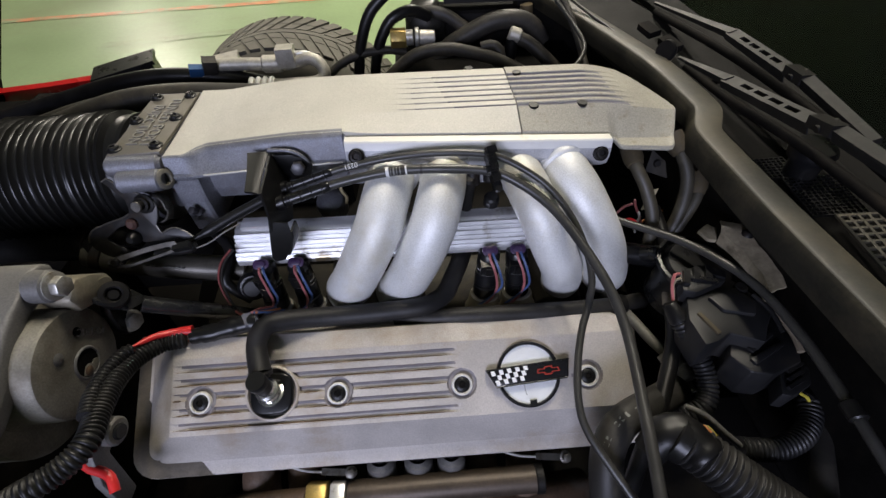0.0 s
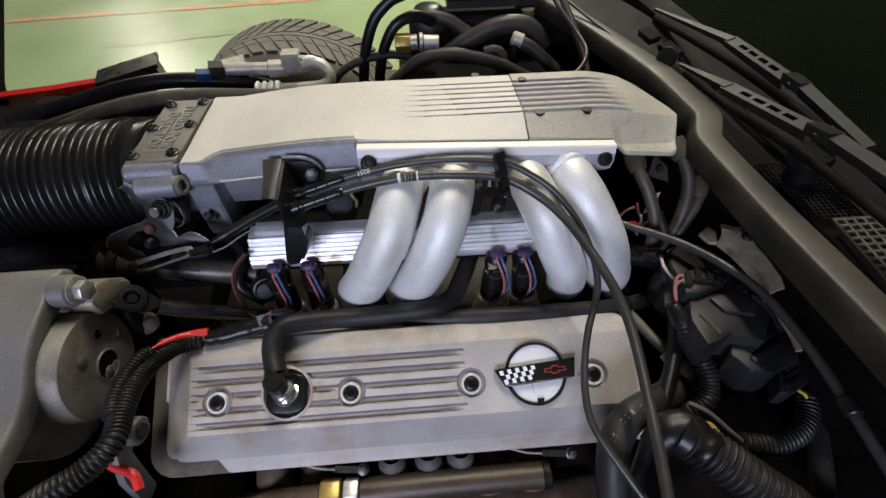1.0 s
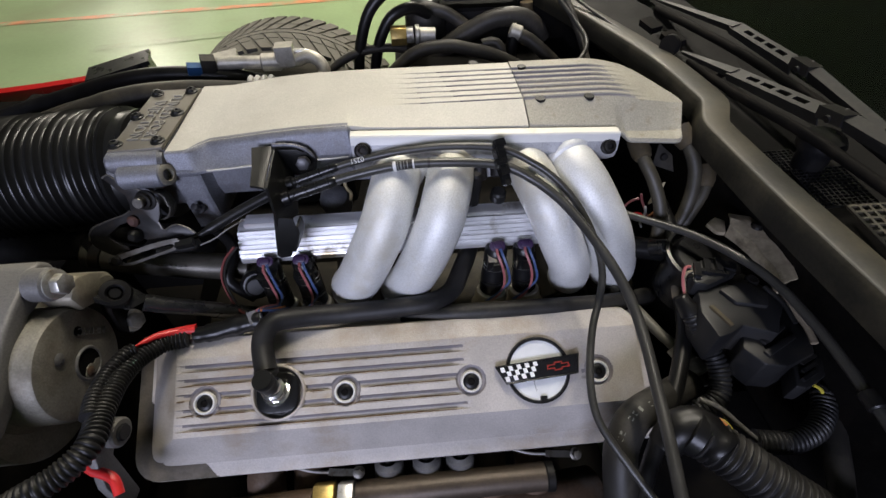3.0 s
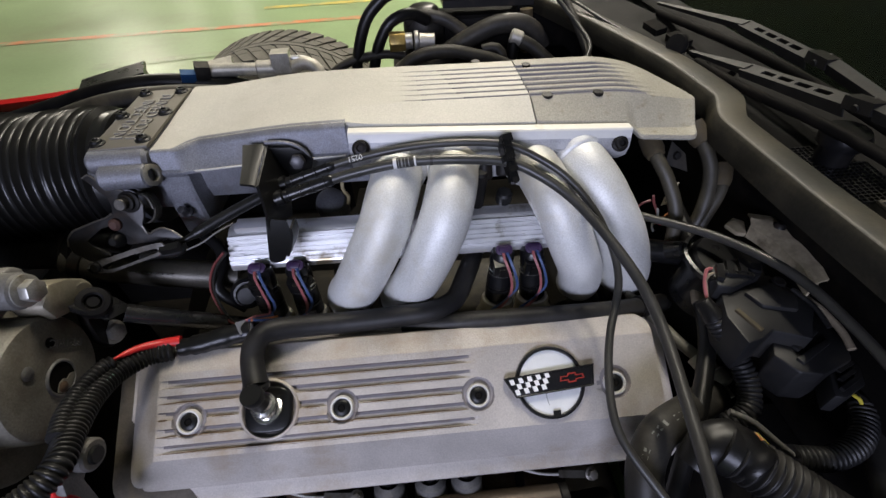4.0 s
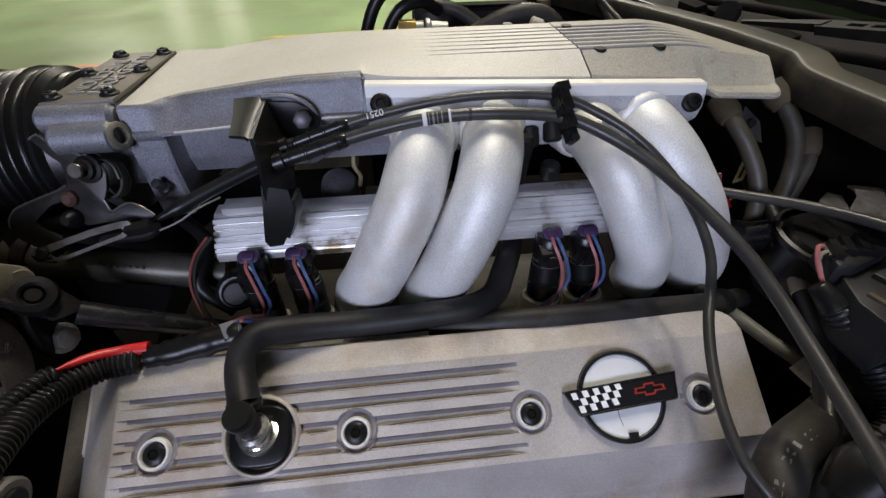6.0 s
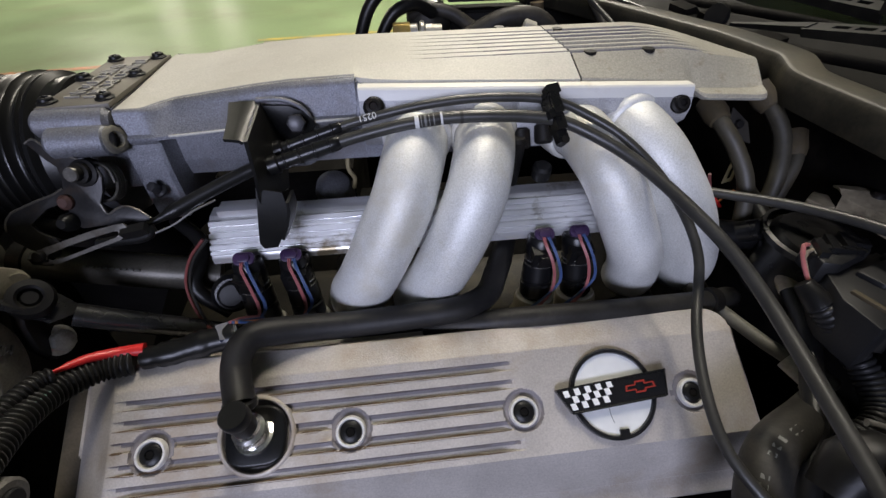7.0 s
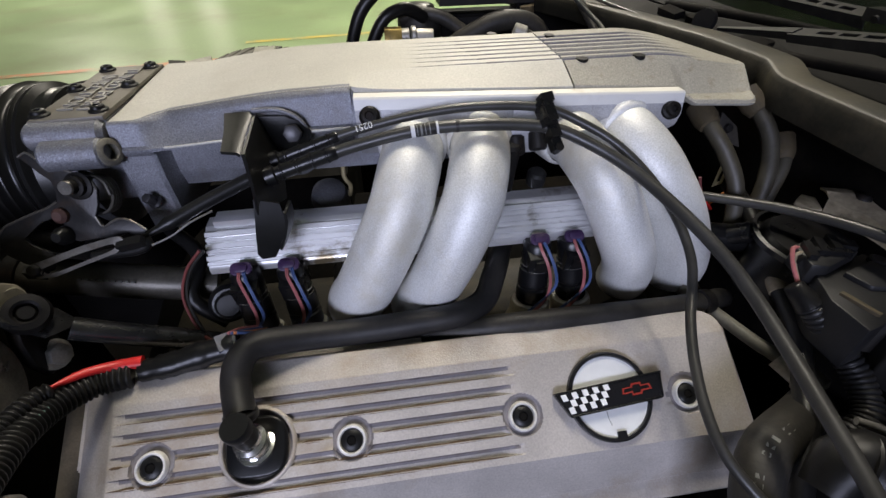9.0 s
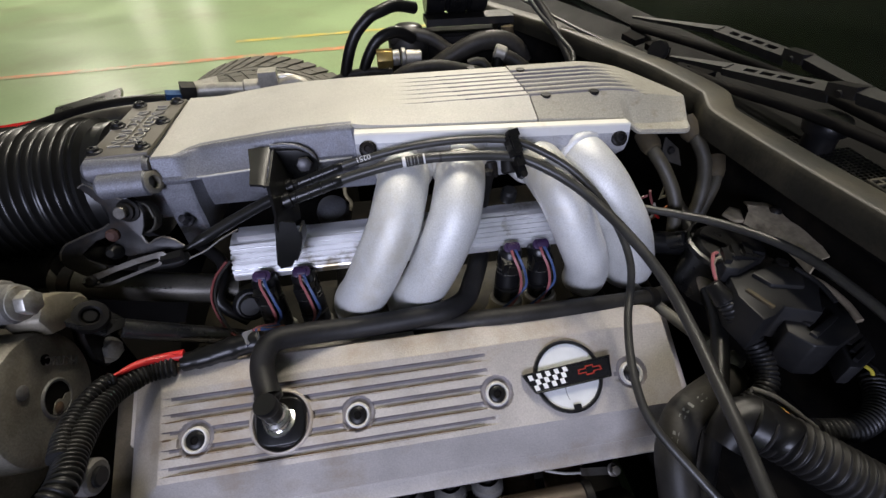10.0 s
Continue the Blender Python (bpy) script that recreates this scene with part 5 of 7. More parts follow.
part("hole_step", prism(bmesh.new(), [(-0.0105, -0.0040), (-0.0075, -0.0085), (-0.0010, -0.0110), (0.0060, -0.0095), (0.0090, -0.0065), (0.0060, -0.0035), (0.0020, -0.0040), (0.0000, -0.0010), (-0.0040, 0.0000), (-0.0075, -0.0015)], PC + V((0.0004, 0.0035, -0.0065)), (0, 1, 0), (0, 0, 1), 0.0007), GREY, pump)
part("rusty_core", lathe(bmesh.new(), PC + V((0.0012, -0.0010, -0.0115)), (1, 0, 0), [(0, 0.0008), (0.0034, 0.0006), (0.0042, 0)], 18), RUST, pump, "rusty plug in the hole")
part("small_hole", pump_hole(0.0165, 0.0190, 0.0038), DARK, pump)
part("dimple", lathe(bmesh.new(), PC + V((0.0004, -0.0095, 0.0200)), (1, 0, 0), [(0, 0.0006), (0.0042, 0.0006), (0.0050, 0)], 20), PALE, pump)
# curved cast bracket over the pump, running from the pivot bolt to the front
ARCH_OUT = [(-0.122, 0.786), (-0.130, 0.795), (-0.141, 0.797), (-0.168, 0.790), (-0.188, 0.785), (-0.204, 0.776), (-0.221, 0.764), (-0.240, 0.757), (-0.262, 0.755), (-0.30, 0.735)]
ARCH_IN = [(-0.30, 0.705), (-0.271, 0.737), (-0.236, 0.738), (-0.213, 0.745), (-0.196, 0.758), (-0.181, 0.769), (-0.166, 0.774), (-0.146, 0.773), (-0.128, 0.772)]
part("arch_bracket", prism(bmesh.new(), ARCH_OUT + ARCH_IN, (-0.400, 0, 0), (0, 1, 0), (0, 0, 1), 0.135, 0.004, 3), PALE, pump, "pale smooth cast bracket")
part("arm", prism(bmesh.new(), [(-0.152, 0.774), (-0.136, 0.781), (-0.122, 0.772), (-0.108, 0.757), (-0.110, 0.744), (-0.128, 0.746), (-0.150, 0.758)], (-0.268, 0, 0), (0, 1, 0), (0, 0, 1), 0.024, 0.003), BEIGE, pump, "stained beige mounting arm")
part("side_plate", prism(bmesh.new(), [(-0.122, 0.752), (-0.107, 0.744), (-0.111, 0.706), (-0.119, 0.695), (-0.131, 0.696), (-0.136, 0.712), (-0.133, 0.730)], (-0.254, 0, 0), (0, 1, 0), (0, 0, 1), 0.009, 0.002), STEEL, pump, "dark steel side plate")
part("bolt_sleeve", rod(bmesh.new(), (-0.266, -0.1475, 0.788), (-0.2500, -0.1475, 0.7875), 0.0128, seg=28, bev=0.002), PALE, pump)
part("bolt", hex_bolt(bmesh.new(), (-0.2500, -0.1475, 0.7875), (1, -0.1, 0.05), 0.0084, 0.0095), PLATED, pump, "plated hexagon bolt")
part("bolt", hex_bolt(bmesh.new(), (-0.2450, -0.1225, 0.7060), (0.9, -0.3, 0.3), 0.0076, 0.0085), PLATED, pump, "plated hexagon bolt")
part("bushing", rod(bmesh.new(), (-0.262, -0.119, 0.7515), (-0.2440, -0.121, 0.7515), 0.0120, seg=24, bev=0.002), BEIGE, pump, "cast bushing")
part("lettering", letters("METRIC", 0.0088, 0.0009, Matrix(((0, 0, 1, -0.2498), (-0.62, -0.78, 0, -0.1535), (0.78, -0.62, 0, 0.7360), (0, 0, 0, 1)))), PALE, pump, "raised cast letters")
part("lower_strap", prism(bmesh.new(), [(-0.222, 0.722), (-0.236, 0.726), (-0.249, 0.716), (-0.262, 0.690), (-0.268, 0.650), (-0.250, 0.650), (-0.240, 0.698), (-0.226, 0.702)], (-0.222, 0, 0), (0, 1, 0), (0, 0, 1), 0.007, 0.002), PALE, pump, "pale cast lower strap")
part("lower_bushing", rod(bmesh.new(), (-0.226, -0.229, 0.7120), (-0.205, -0.231, 0.7130), 0.0108, seg=24, bev=0.0015), PALE, pump)
part("lower_bolt", rod(bmesh.new(), (-0.206, -0.231, 0.7130), (-0.2025, -0.2312, 0.7132), 0.0062, seg=20, bev=0.001), SATIN, pump, "black socket bolt")
part("foot", block((-0.262, -0.292, 0.668), (0.075, 0.030, 0.024), (8, -4, 12), 0.005), GREY, pump, "brown-stained cast foot")
part("foot_nut", hex_bolt(bmesh.new(), (-0.236, -0.286, 0.681), (0.1, -0.2, 1), 0.0085, 0.010), PLATED, pump)

strut = thing("strut", (-0.172, -0.096, 0.66), "black painted steel strut rod behind the cover", "strut")
bm = bmesh.new()
loft(bm, [[(-0.2460, -0.138, 0.760), (-0.2440, -0.108, 0.742)], [(-0.2350, -0.1365, 0.748), (-0.2340, -0.1095, 0.7345)], [(-0.2320, -0.1285, 0.7295), (-0.2235, -0.1120, 0.7225)]])
part("head", solid(bm, 0.004), LACQUER, strut)
part("eye", lathe(bmesh.new(), (-0.2365, -0.126, 0.7480), (0.55, -0.45, 0.7), [(0.0058, -0.002), (0.0058, 0.004), (0.0072, 0.0055), (0.0110, 0.0050), (0.0125, -0.002)], 26), STEEL, strut)
part("eye_bolt", lathe(bmesh.new(), (-0.2365, -0.126, 0.7480), (0.55, -0.45, 0.7), [(0, 0.003), (0.004, 0.003), (0.0056, 0.001)], 18), STEEL, strut)
bm = bmesh.new()
tube(bm, [(-0.2275, -0.1180, 0.7240), (-0.2100, -0.1140, 0.7120), (-0.1668, -0.1035, 0.6835), (-0.145, -0.098, 0.668)], 0.0076, 18)
part("rod", bm, LACQUER, strut, "glossy black rod")

LOOM = [(-0.150, -0.136, 0.700), (-0.172, -0.139, 0.700), (-0.190, -0.143, 0.701), (-0.208, -0.149, 0.704), (-0.2205, -0.168, 0.711), (-0.2210, -0.193, 0.7205), (-0.2150, -0.222, 0.7290), (-0.2080, -0.248, 0.7350), (-0.2180, -0.266, 0.7350), (-0.2420, -0.282, 0.7330), (-0.30, -0.300, 0.70)]
loom = thing("wiring_loom", (-0.19, -0.14, 0.69), "black corrugated wiring loom with red tape and cloth wrap", "wiring loom")
bm = bmesh.new()
ribbed(bm, LOOM[2:], 0.0088, 0.0034, 0.0015, 20, 3)
part("conduit", bm, SLEEVE, loom, "black corrugated conduit")
bm = bmesh.new()
ribbed(bm, [(-0.2200, -0.1630, 0.7190), (-0.2240, -0.1700, 0.7220), (-0.2265, -0.1900, 0.7270), (-0.2230, -0.2120, 0.7330), (-0.2160, -0.2300, 0.7370)], 0.0058, 0.0034, 0.0012, 18, 3)
part("conduit", bm, SLEEVE, loom, "narrow black corrugated conduit")
bm = bmesh.new()
tube(bm, [V(p) + V((0.0040, -0.0035, 0.0058)) for p in LOOM[4:8]], 0.0011, 8, 0.003)
part("inner_wire", bm, TEAL, loom, "pale teal wire showing through the slit")
bm = bmesh.new()
tube(bm, [(-0.128, -0.131, 0.703), (-0.145, -0.134, 0.703), (-0.165, -0.1385, 0.7015), (-0.185, -0.142, 0.7015)], 0.0088, 16, 0.0025, radius=lambda s, t: 0.0088 + 0.0010 * math.sin(s * 520) * math.sin(s * 230) - 0.0012 * ease(0.03, 0.05, s))
part("cloth_wrap", bm, GLOSSY, loom, "wrinkled black tape wrap")
bm = bmesh.new()
path = smooth_path([(-0.1830, -0.1385, 0.7070), (-0.197, -0.1410, 0.7090), (-0.210, -0.1490, 0.7150), (-0.2200, -0.1620, 0.7205)], 0.003)
sweep(bm, path, lambda s, t: [(a * (0.5 + 0.5 * ease(0, 0.01, t - s)), b * 0.8) for a, b in ring(0.0046 - 0.0026 * (s / t), 14)])
part("red_tape", bm, RED, loom, "bright red tape wrap")
bm = bmesh.new()
tube(bm, [(-0.2330, -0.2390, 0.7060), (-0.2280, -0.2470, 0.7080), (-0.2215, -0.2530, 0.7040), (-0.2120, -0.2560, 0.7020), (-0.2050, -0.2600, 0.7000), (-0.2010, -0.2680, 0.695)], 0.0036, 10, 0.003)
part("red_tag", bm, RED, loom, "torn red tape end")
bm = bmesh.new()
block((-0.1330, -0.131, 0.706), (0.012, 0.012, 0.010), (20, 10, 30), 0.0035, bm)
part("connector", bm, mat("dark_blue_plastic", (0.020, 0.026, 0.055), 0.5, 0.0, 0.2, 60, 0.1, rough_var=0.05), loom, "dark blue plastic connector")
for m, dx, lab in ((RUSTRED, 0.0, "faded red wire"), (DUSTY, 0.003, "dark grey wire")):
    bm = bmesh.new()
    tube(bm, [(-0.150 + dx, -0.079, 0.748), (-0.165 + dx, -0.080, 0.731), (-0.174 + dx, -0.084, 0.708), (-0.166 + dx, -0.098, 0.688), (-0.152 + dx, -0.112, 0.690), (-0.135 + dx, -0.125, 0.703)], 0.0011, 8, 0.004)
    part("wire", bm, m, loom, lab)
for k in range(4):
    bm = bmesh.new()
    tube(bm, [(-0.131 + 0.002 * k, -0.127, 0.712), (-0.126 + 0.004 * k, -0.120, 0.708 - 0.002 * k), (-0.118 + 0.003 * k, -0.112, 0.700 - 0.002 * k)], 0.0011, 8, 0.003)
    part("wire", bm, (PINK, BLUE, ORANGE, BLUE)[k], loom)

def clamped(name, pts, r, material, label, ring_at=None, category="hose"):
    root = thing(name, pts[0], label, category)
    bm = bmesh.new()
    tube(bm, pts, r, 18, 0.006)
    part("hose" if material is not PIPE else "pipe", bm, material, root)
    if ring_at is not None:
        c, d = along(pts, ring_at)
        part("clamp", lathe(bmesh.new(), c - d * 0.005, d, [(r, 0), (r + 0.0018, 0.0005), (r + 0.0018, 0.0095), (r, 0.01)], 26), STEEL, root, "worn steel hose clamp")
    return root


clamped("coolant_hose", [(0.0, -0.126, 0.686), (0.06, -0.1345, 0.6965), (0.12, -0.1355, 0.6965), (0.18, -0.134, 0.694), (0.22, -0.128, 0.688), (0.25, -0.115, 0.675), (0.262, -0.10, 0.65)], 0.0082, DUSTY, "black rubber hose along the valve cover", 0.222)
pipe_ = clamped("metal_pipe", [(-0.300, -0.056, 0.733), (-0.262, -0.060, 0.722), (-0.205, -0.060, 0.708), (-0.160, -0.055, 0.695)], 0.0135, PIPE, "dull metal pipe below the throttle linkage", 0.012, "pipe")
for i in range(9):
    part("cast_mark", block((-0.243 + 0.0042 * i, -0.0710, 0.7262 - 0.0010 * i), (0.0026, 0.0010, 0.0036), (35, 14, 0), 0.0003), FADED, pipe_)
clamped("radiator_hose", [(-0.283, -0.052, 0.736), (-0.32, -0.04, 0.730), (-0.40, -0.03, 0.722), (-0.52, -0.02, 0.70)], 0.0165, RUBBER, "thick black rubber hose with a clamp", 0.012)
clamped("vacuum_hose", [(-0.24, -0.060, 0.750), (-0.28, -0.045, 0.748), (-0.33, -0.03, 0.745), (-0.40, -0.02, 0.735)], 0.0075, RUBBER, "thin black vacuum hose beside the duct")
clamped("vacuum_hose", [(-0.19, -0.030, 0.735), (-0.165, -0.055, 0.725), (-0.170, -0.080, 0.705), (-0.150, -0.085, 0.680)], 0.0055, RUBBER, "thin black vacuum hose below the plenum")

solenoid = thing("vacuum_solenoid", (-0.135, -0.075, 0.66), "black round solenoid under the fuel rail", "solenoid")
part("body", rod(bmesh.new(), (-0.150, -0.060, 0.685), (-0.143, -0.086, 0.700), 0.015, seg=24, bev=0.003), PLASTIC, solenoid)
part("cap", rod(bmesh.new(), (-0.143, -0.086, 0.700), (-0.1415, -0.091, 0.703), 0.010, seg=20, bev=0.002), RUBBER, solenoid)

# ---- exhaust side under the valve cover ----
heat = thing("exhaust_pipe", (0.0, -0.250, 0.574), "heat-stained steel air pipe with brass fitting under the cover", "pipe")
bm = bmesh.new()
tube(bm, [(-0.052, -0.252, 0.587), (0.04, -0.2505, 0.5862), (0.128, -0.250, 0.586)], 0.0126, 22, 0.01)
part("pipe", bm, mat("heat_stained_steel", (0.075, 0.057, 0.042), 0.48, 0.4, 0.3, 30, 0.3, 300, dirt=(0.045, 0.030, 0.020), dirt_scale=25), heat)
part("end_collar", rod(bmesh.new(), (0.124, -0.250, 0.586), (0.132, -0.250, 0.586), 0.0139, seg=22, bev=0.001), STEEL, heat)
for x0, x1, r, m, lab in ((-0.068, -0.054, 0.0143, ZINC, "plated hexagon nut"), (-0.090, -0.071, 0.0154, BRASS, "brass hexagon nut")):
    bm = bmesh.new()
    hexa = [(r * math.cos(math.pi * i / 3), r * math.sin(math.pi * i / 3)) for i in range(6)]
    prism(bm, hexa, (x0, -0.252, 0.587), (0, 1, 0), (0, 0, 1), x1 - x0, 0.0012)
    part("nut", bm, m, heat, lab)
bm = bmesh.new()
tube(bm, [(-0.090, -0.252, 0.587), (-0.14, -0.250, 0.577), (-0.19, -0.243, 0.548)], 0.0095, 16)
part("elbow", bm, RUST, heat, "rusty pipe elbow")
for x in (-0.022, 0.014, 0.046):
    boot = thing("spark_plug_boot", (x, -0.232, 0.56), "pale metal spark plug heat shield under the cover", "heat shield", "spark plug shields")
    part("shield", lathe(bmesh.new(), (x, -0.226, 0.600), (0, -0.35, -0.94), [(0.0095, 0), (0.0135, 0.004), (0.0150, 0.030), (0.0135, 0.050), (0, 0.05)], 24), PALE, boot)
    part("lead", rod(bmesh.new(), (x, -0.224, 0.606), (x, -0.228, 0.596), 0.006, seg=14), RUBBER, boot)
manifold = thing("exhaust_manifold", (0, -0.25, 0.50), "rusty cast exhaust manifold below the cover", "exhaust manifold")
bm = bmesh.new()
tube(bm, [(-0.19, -0.252, 0.525), (-0.05, -0.256, 0.525), (0.10, -0.256, 0.522), (0.19, -0.245, 0.50)], 0.026, 18, 0.01)
part("log", bm, RUST, manifold)
for x in (-0.145, -0.10, 0.075, 0.12):
    bm = bmesh.new()
    tube(bm, [(x, -0.19, 0.575), (x, -0.220, 0.570), (x, -0.245, 0.545)], 0.018, 16)
    part("port", bm, RUST, manifold)
for x, z in ((-0.062, 0.5990), (0.142, 0.5960)):
    hook = thing("wire_clip", (x, -0.235, 0.59), "plated spring clip below the cover flange", "clip", "wire clips")
    bm = bmesh.new()
    block((x, -0.2350, z), (0.030, 0.006, 0.0022), (20, 6, -4), 0.0006, bm)
    part("blade", bm, WORN, hook)
    part("nut", hex_bolt(bmesh.new(), (x + 0.013, -0.2365, z + 0.002), (0.1, -0.5, 0.8), 0.0042, 0.006), WORN, hook)
    bm = bmesh.new()
    tube(bm, [(x - 0.012, -0.234, z), (x - 0.030, -0.232, z + 0.001), (x - 0.045, -0.228, z + 0.003)], 0.0013, 8, 0.004)
    part("wire", bm, ZINC, hook)

# ---- rear corner: connectors, conduits and hoses ----
relay = thing("ignition_module", (0.285, -0.175, 0.70), "black plastic connector housing with dusty ribs", "connector housing")


def slab(poly, z, depth, bev=0.0015):
    """A flat-topped moulding with its top at z."""
    return prism(bmesh.new(), poly, (0, 0, z - depth), (1, 0, 0), (0, 1, 0), depth, bev)


part("housing", slab([(0.247, -0.168), (0.270, -0.161), (0.294, -0.154), (0.302, -0.170), (0.310, -0.186), (0.297, -0.201), (0.287, -0.215), (0.264, -0.205), (0.253, -0.211), (0.241, -0.214), (0.239, -0.190)], 0.750, 0.034, 0.0014), RELAY, relay)
part("raised_panel", slab([(0.262, -0.172), (0.288, -0.164), (0.298, -0.180), (0.291, -0.192), (0.268, -0.186)], 0.7535, 0.006), RELAY, relay)
part("dusty_rib", slab([(0.2465, -0.186), (0.2500, -0.185), (0.2570, -0.205), (0.2535, -0.206)], 0.7520, 0.004, 0.0008), TAN, relay, "dusty brown rib")
part("step", slab([(0.275, -0.196), (0.295, -0.185), (0.316, -0.180), (0.322, -0.212), (0.315, -0.226), (0.288, -0.235), (0.273, -0.232), (0.264, -0.217)], 0.737, 0.034, 0.0014), RELAY, relay)
part("step_rib", slab([(0.279, -0.212), (0.304, -0.199), (0.306, -0.203), (0.281, -0.217)], 0.7395, 0.005, 0.0008), RELAY, relay)
part("step_rib", slab([(0.276, -0.222), (0.306, -0.209), (0.308, -0.213), (0.278, -0.227)], 0.7395, 0.005, 0.0008), RELAY, relay)
bm = bmesh.new()
tube(bm, [(0.309, -0.177, 0.747), (0.3135, -0.189, 0.747), (0.3150, -0.208, 0.746), (0.3130, -0.222, 0.744)], 0.0026, 10, 0.004)
part("dusty_edge", bm, BROWN, relay, "dusty brown edge of the housing")
bm = bmesh.new()
tube(bm, [(0.300, -0.172, 0.752), (0.3060, -0.188, 0.751), (0.3065, -0.206, 0.748)], 0.0018, 8, 0.004)
part("edge_bead", bm, RELAY, relay)
part("screw", lathe(bmesh.new(), (0.2945, -0.1640, 0.750), (0, 0, 1), [(0, 0.003), (0.0026, 0.003), (0.0040, 0.0034), (0.0052, 0.0026), (0.0055, 0)], 20), STEEL, relay)
plug = part("plug", slab([(0.246, -0.147), (0.268, -0.1405), (0.286, -0.151), (0.281, -0.160), (0.252, -0.170), (0.242, -0.167)], 0.7575, 0.016, 0.0015), RELAY, relay, "black plug with latch ribs")
for i, (ax, ay) in enumerate(((0.2475, -0.1510), (0.2575, -0.1480), (0.2680, -0.1470))):
    part("latch", box(bmesh.new(), (-0.0025, -0.0085, -0.002), (0.0025, 0.0065, 0.0032), 0.0007, Matrix.Translation((ax + 0.0015, ay - 0.004, 0.7582)) @ Matrix.Rotation(radians(-22), 4, "Z")), PLASTIC, plug)
part("latch", box(bmesh.new(), (-0.011, -0.0018, -0.002), (0.011, 0.0018, 0.0026), 0.0006, Matrix.Translation((0.2620, -0.1590, 0.7580)) @ Matrix.Rotation(radians(-16), 4, "Z")), PLASTIC, plug)
part("latch", box(bmesh.new(), (-0.006, -0.004, -0.002), (0.006, 0.004, 0.0020), 0.0006, Matrix.Translation((0.2770, -0.1525, 0.7580)) @ Matrix.Rotation(radians(-26), 4, "Z")), PLASTIC, plug)
for k, m in enumerate((PINK, BROWN, DARK)):
    bm = bmesh.new()
    tube(bm, [(0.2480, -0.149 - 0.005 * k, 0.7560), (0.2410, -0.1515 - 0.004 * k, 0.7565 + 0.002 * (k == 0)), (0.2375 + 0.001 * k, -0.160, 0.752), (0.2375, -0.171, 0.743)], 0.0014, 8, 0.003)
    part("wire", bm, m, relay, ("pink wire", "brown wire", "black wire")[k])
low = part("lower_plug", slab([(0.303, -0.223), (0.325, -0.222), (0.324, -0.230), (0.318, -0.241), (0.298, -0.249), (0.291, -0.247)], 0.729, 0.020), RELAY, relay)
for i in range(3):
    part("latch", box(bmesh.new(), (-0.008, -0.0014, -0.002), (0.008, 0.0014, 0.0022), 0.0006, Matrix.Translation((0.3120 - 0.0035 * i, -0.2280 - 0.0062 * i, 0.7295)) @ Matrix.Rotation(radians(22), 4, "Z")), RELAY, low)
for k, m in enumerate((YELLOW, DARK)):
    bm = bmesh.new()
    tube(bm, [(0.312 + 0.004 * k, -0.243, 0.7200), (0.3225 + 0.004 * k, -0.2440, 0.712), (0.3290, -0.246, 0.702)], 0.0013, 8, 0.003)
    part("wire", bm, m, relay, ("yellow wire", "black wire")[k])

CONDUITS = [
    ("conduit", [(0.2390, -0.180, 0.7370), (0.2430, -0.187, 0.7320), (0.2510, -0.199, 0.7200), (0.2560, -0.215, 0.7100), (0.2550, -0.229, 0.7020), (0.2480, -0.239, 0.6970), (0.2340, -0.243, 0.690)], 0.0082, 0.0036, 0.0012, "black corrugated conduit below the plug"),
    ("conduit", [(0.3310, -0.243, 0.702), (0.3230, -0.257, 0.700), (0.3080, -0.269, 0.699), (0.2870, -0.2750, 0.698), (0.2700, -0.2740, 0.698), (0.2600, -0.2720, 0.698)], 0.0085, 0.0036, 0.0011, "black corrugated conduit in a loop"),
    ("conduit", [(0.2080, -0.267, 0.7150), (0.2230, -0.2790, 0.7120), (0.2390, -0.2930, 0.7080), (0.2710, -0.3180, 0.698), (0.301, -0.341, 0.690)], 0.0168, 0.0048, 0.0026, "large black corrugated conduit"),
]
for nm, pts, r, pitch, depth, lab in CONDUITS:
    root = thing(nm, pts[0], lab, "conduit", "corrugated conduits")
    bm = bmesh.new()
    ribbed(bm, pts, r, pitch, depth, 26, 5 if r < 0.015 else 2.5)
    part("sleeve", bm, SLEEVE if r < 0.015 else HOSE, root)
    c, d = V(pts[0]), (V(pts[1]) - V(pts[0])).normalized()
    if r > 0.015:
        part("end_clamp", rod(bmesh.new(), c - d * 0.004, c + d * 0.006, r * 1.03, seg=28, bev=0.001), RUBBER, root, "black end collar")
    else:
        part("end_tape", rod(bmesh.new(), c - d * min(0.016, r * 1.7), c + d * 0.003, r * 0.72, r * 1.02, 20, 0.001), RUBBER, root, "black tape wrap")
bm = bmesh.new()
tube(bm, [(0.222, -0.246, 0.718), (0.235, -0.253, 0.716), (0.248, -0.2650, 0.709), (0.260, -0.2715, 0.700)], 0.0022, 10, 0.004)
solo("bare_strap", bm, PALE, "thin bare metal strap beside the conduit", "strap")
tape = thing("taped_branch", (0.205, -0.250, 0.70), "black tape wrapped branch of the wiring conduit", "wiring loom")
bm = bmesh.new()
tube(bm, [(0.1880, -0.272, 0.704), (0.1970, -0.266, 0.713), (0.2080, -0.264, 0.717), (0.2160, -0.2720, 0.717), (0.2220, -0.2820, 0.7150)], 0.012, 16, 0.003, radius=lambda s, t: 0.0145 + 0.0012 * math.sin(s * 700) * math.sin(s * 290) - 0.003 * (1 - ease(0.0, 0.02, s)))
part("wrap", bm, RUBBER, tape, "wrinkled black tape")
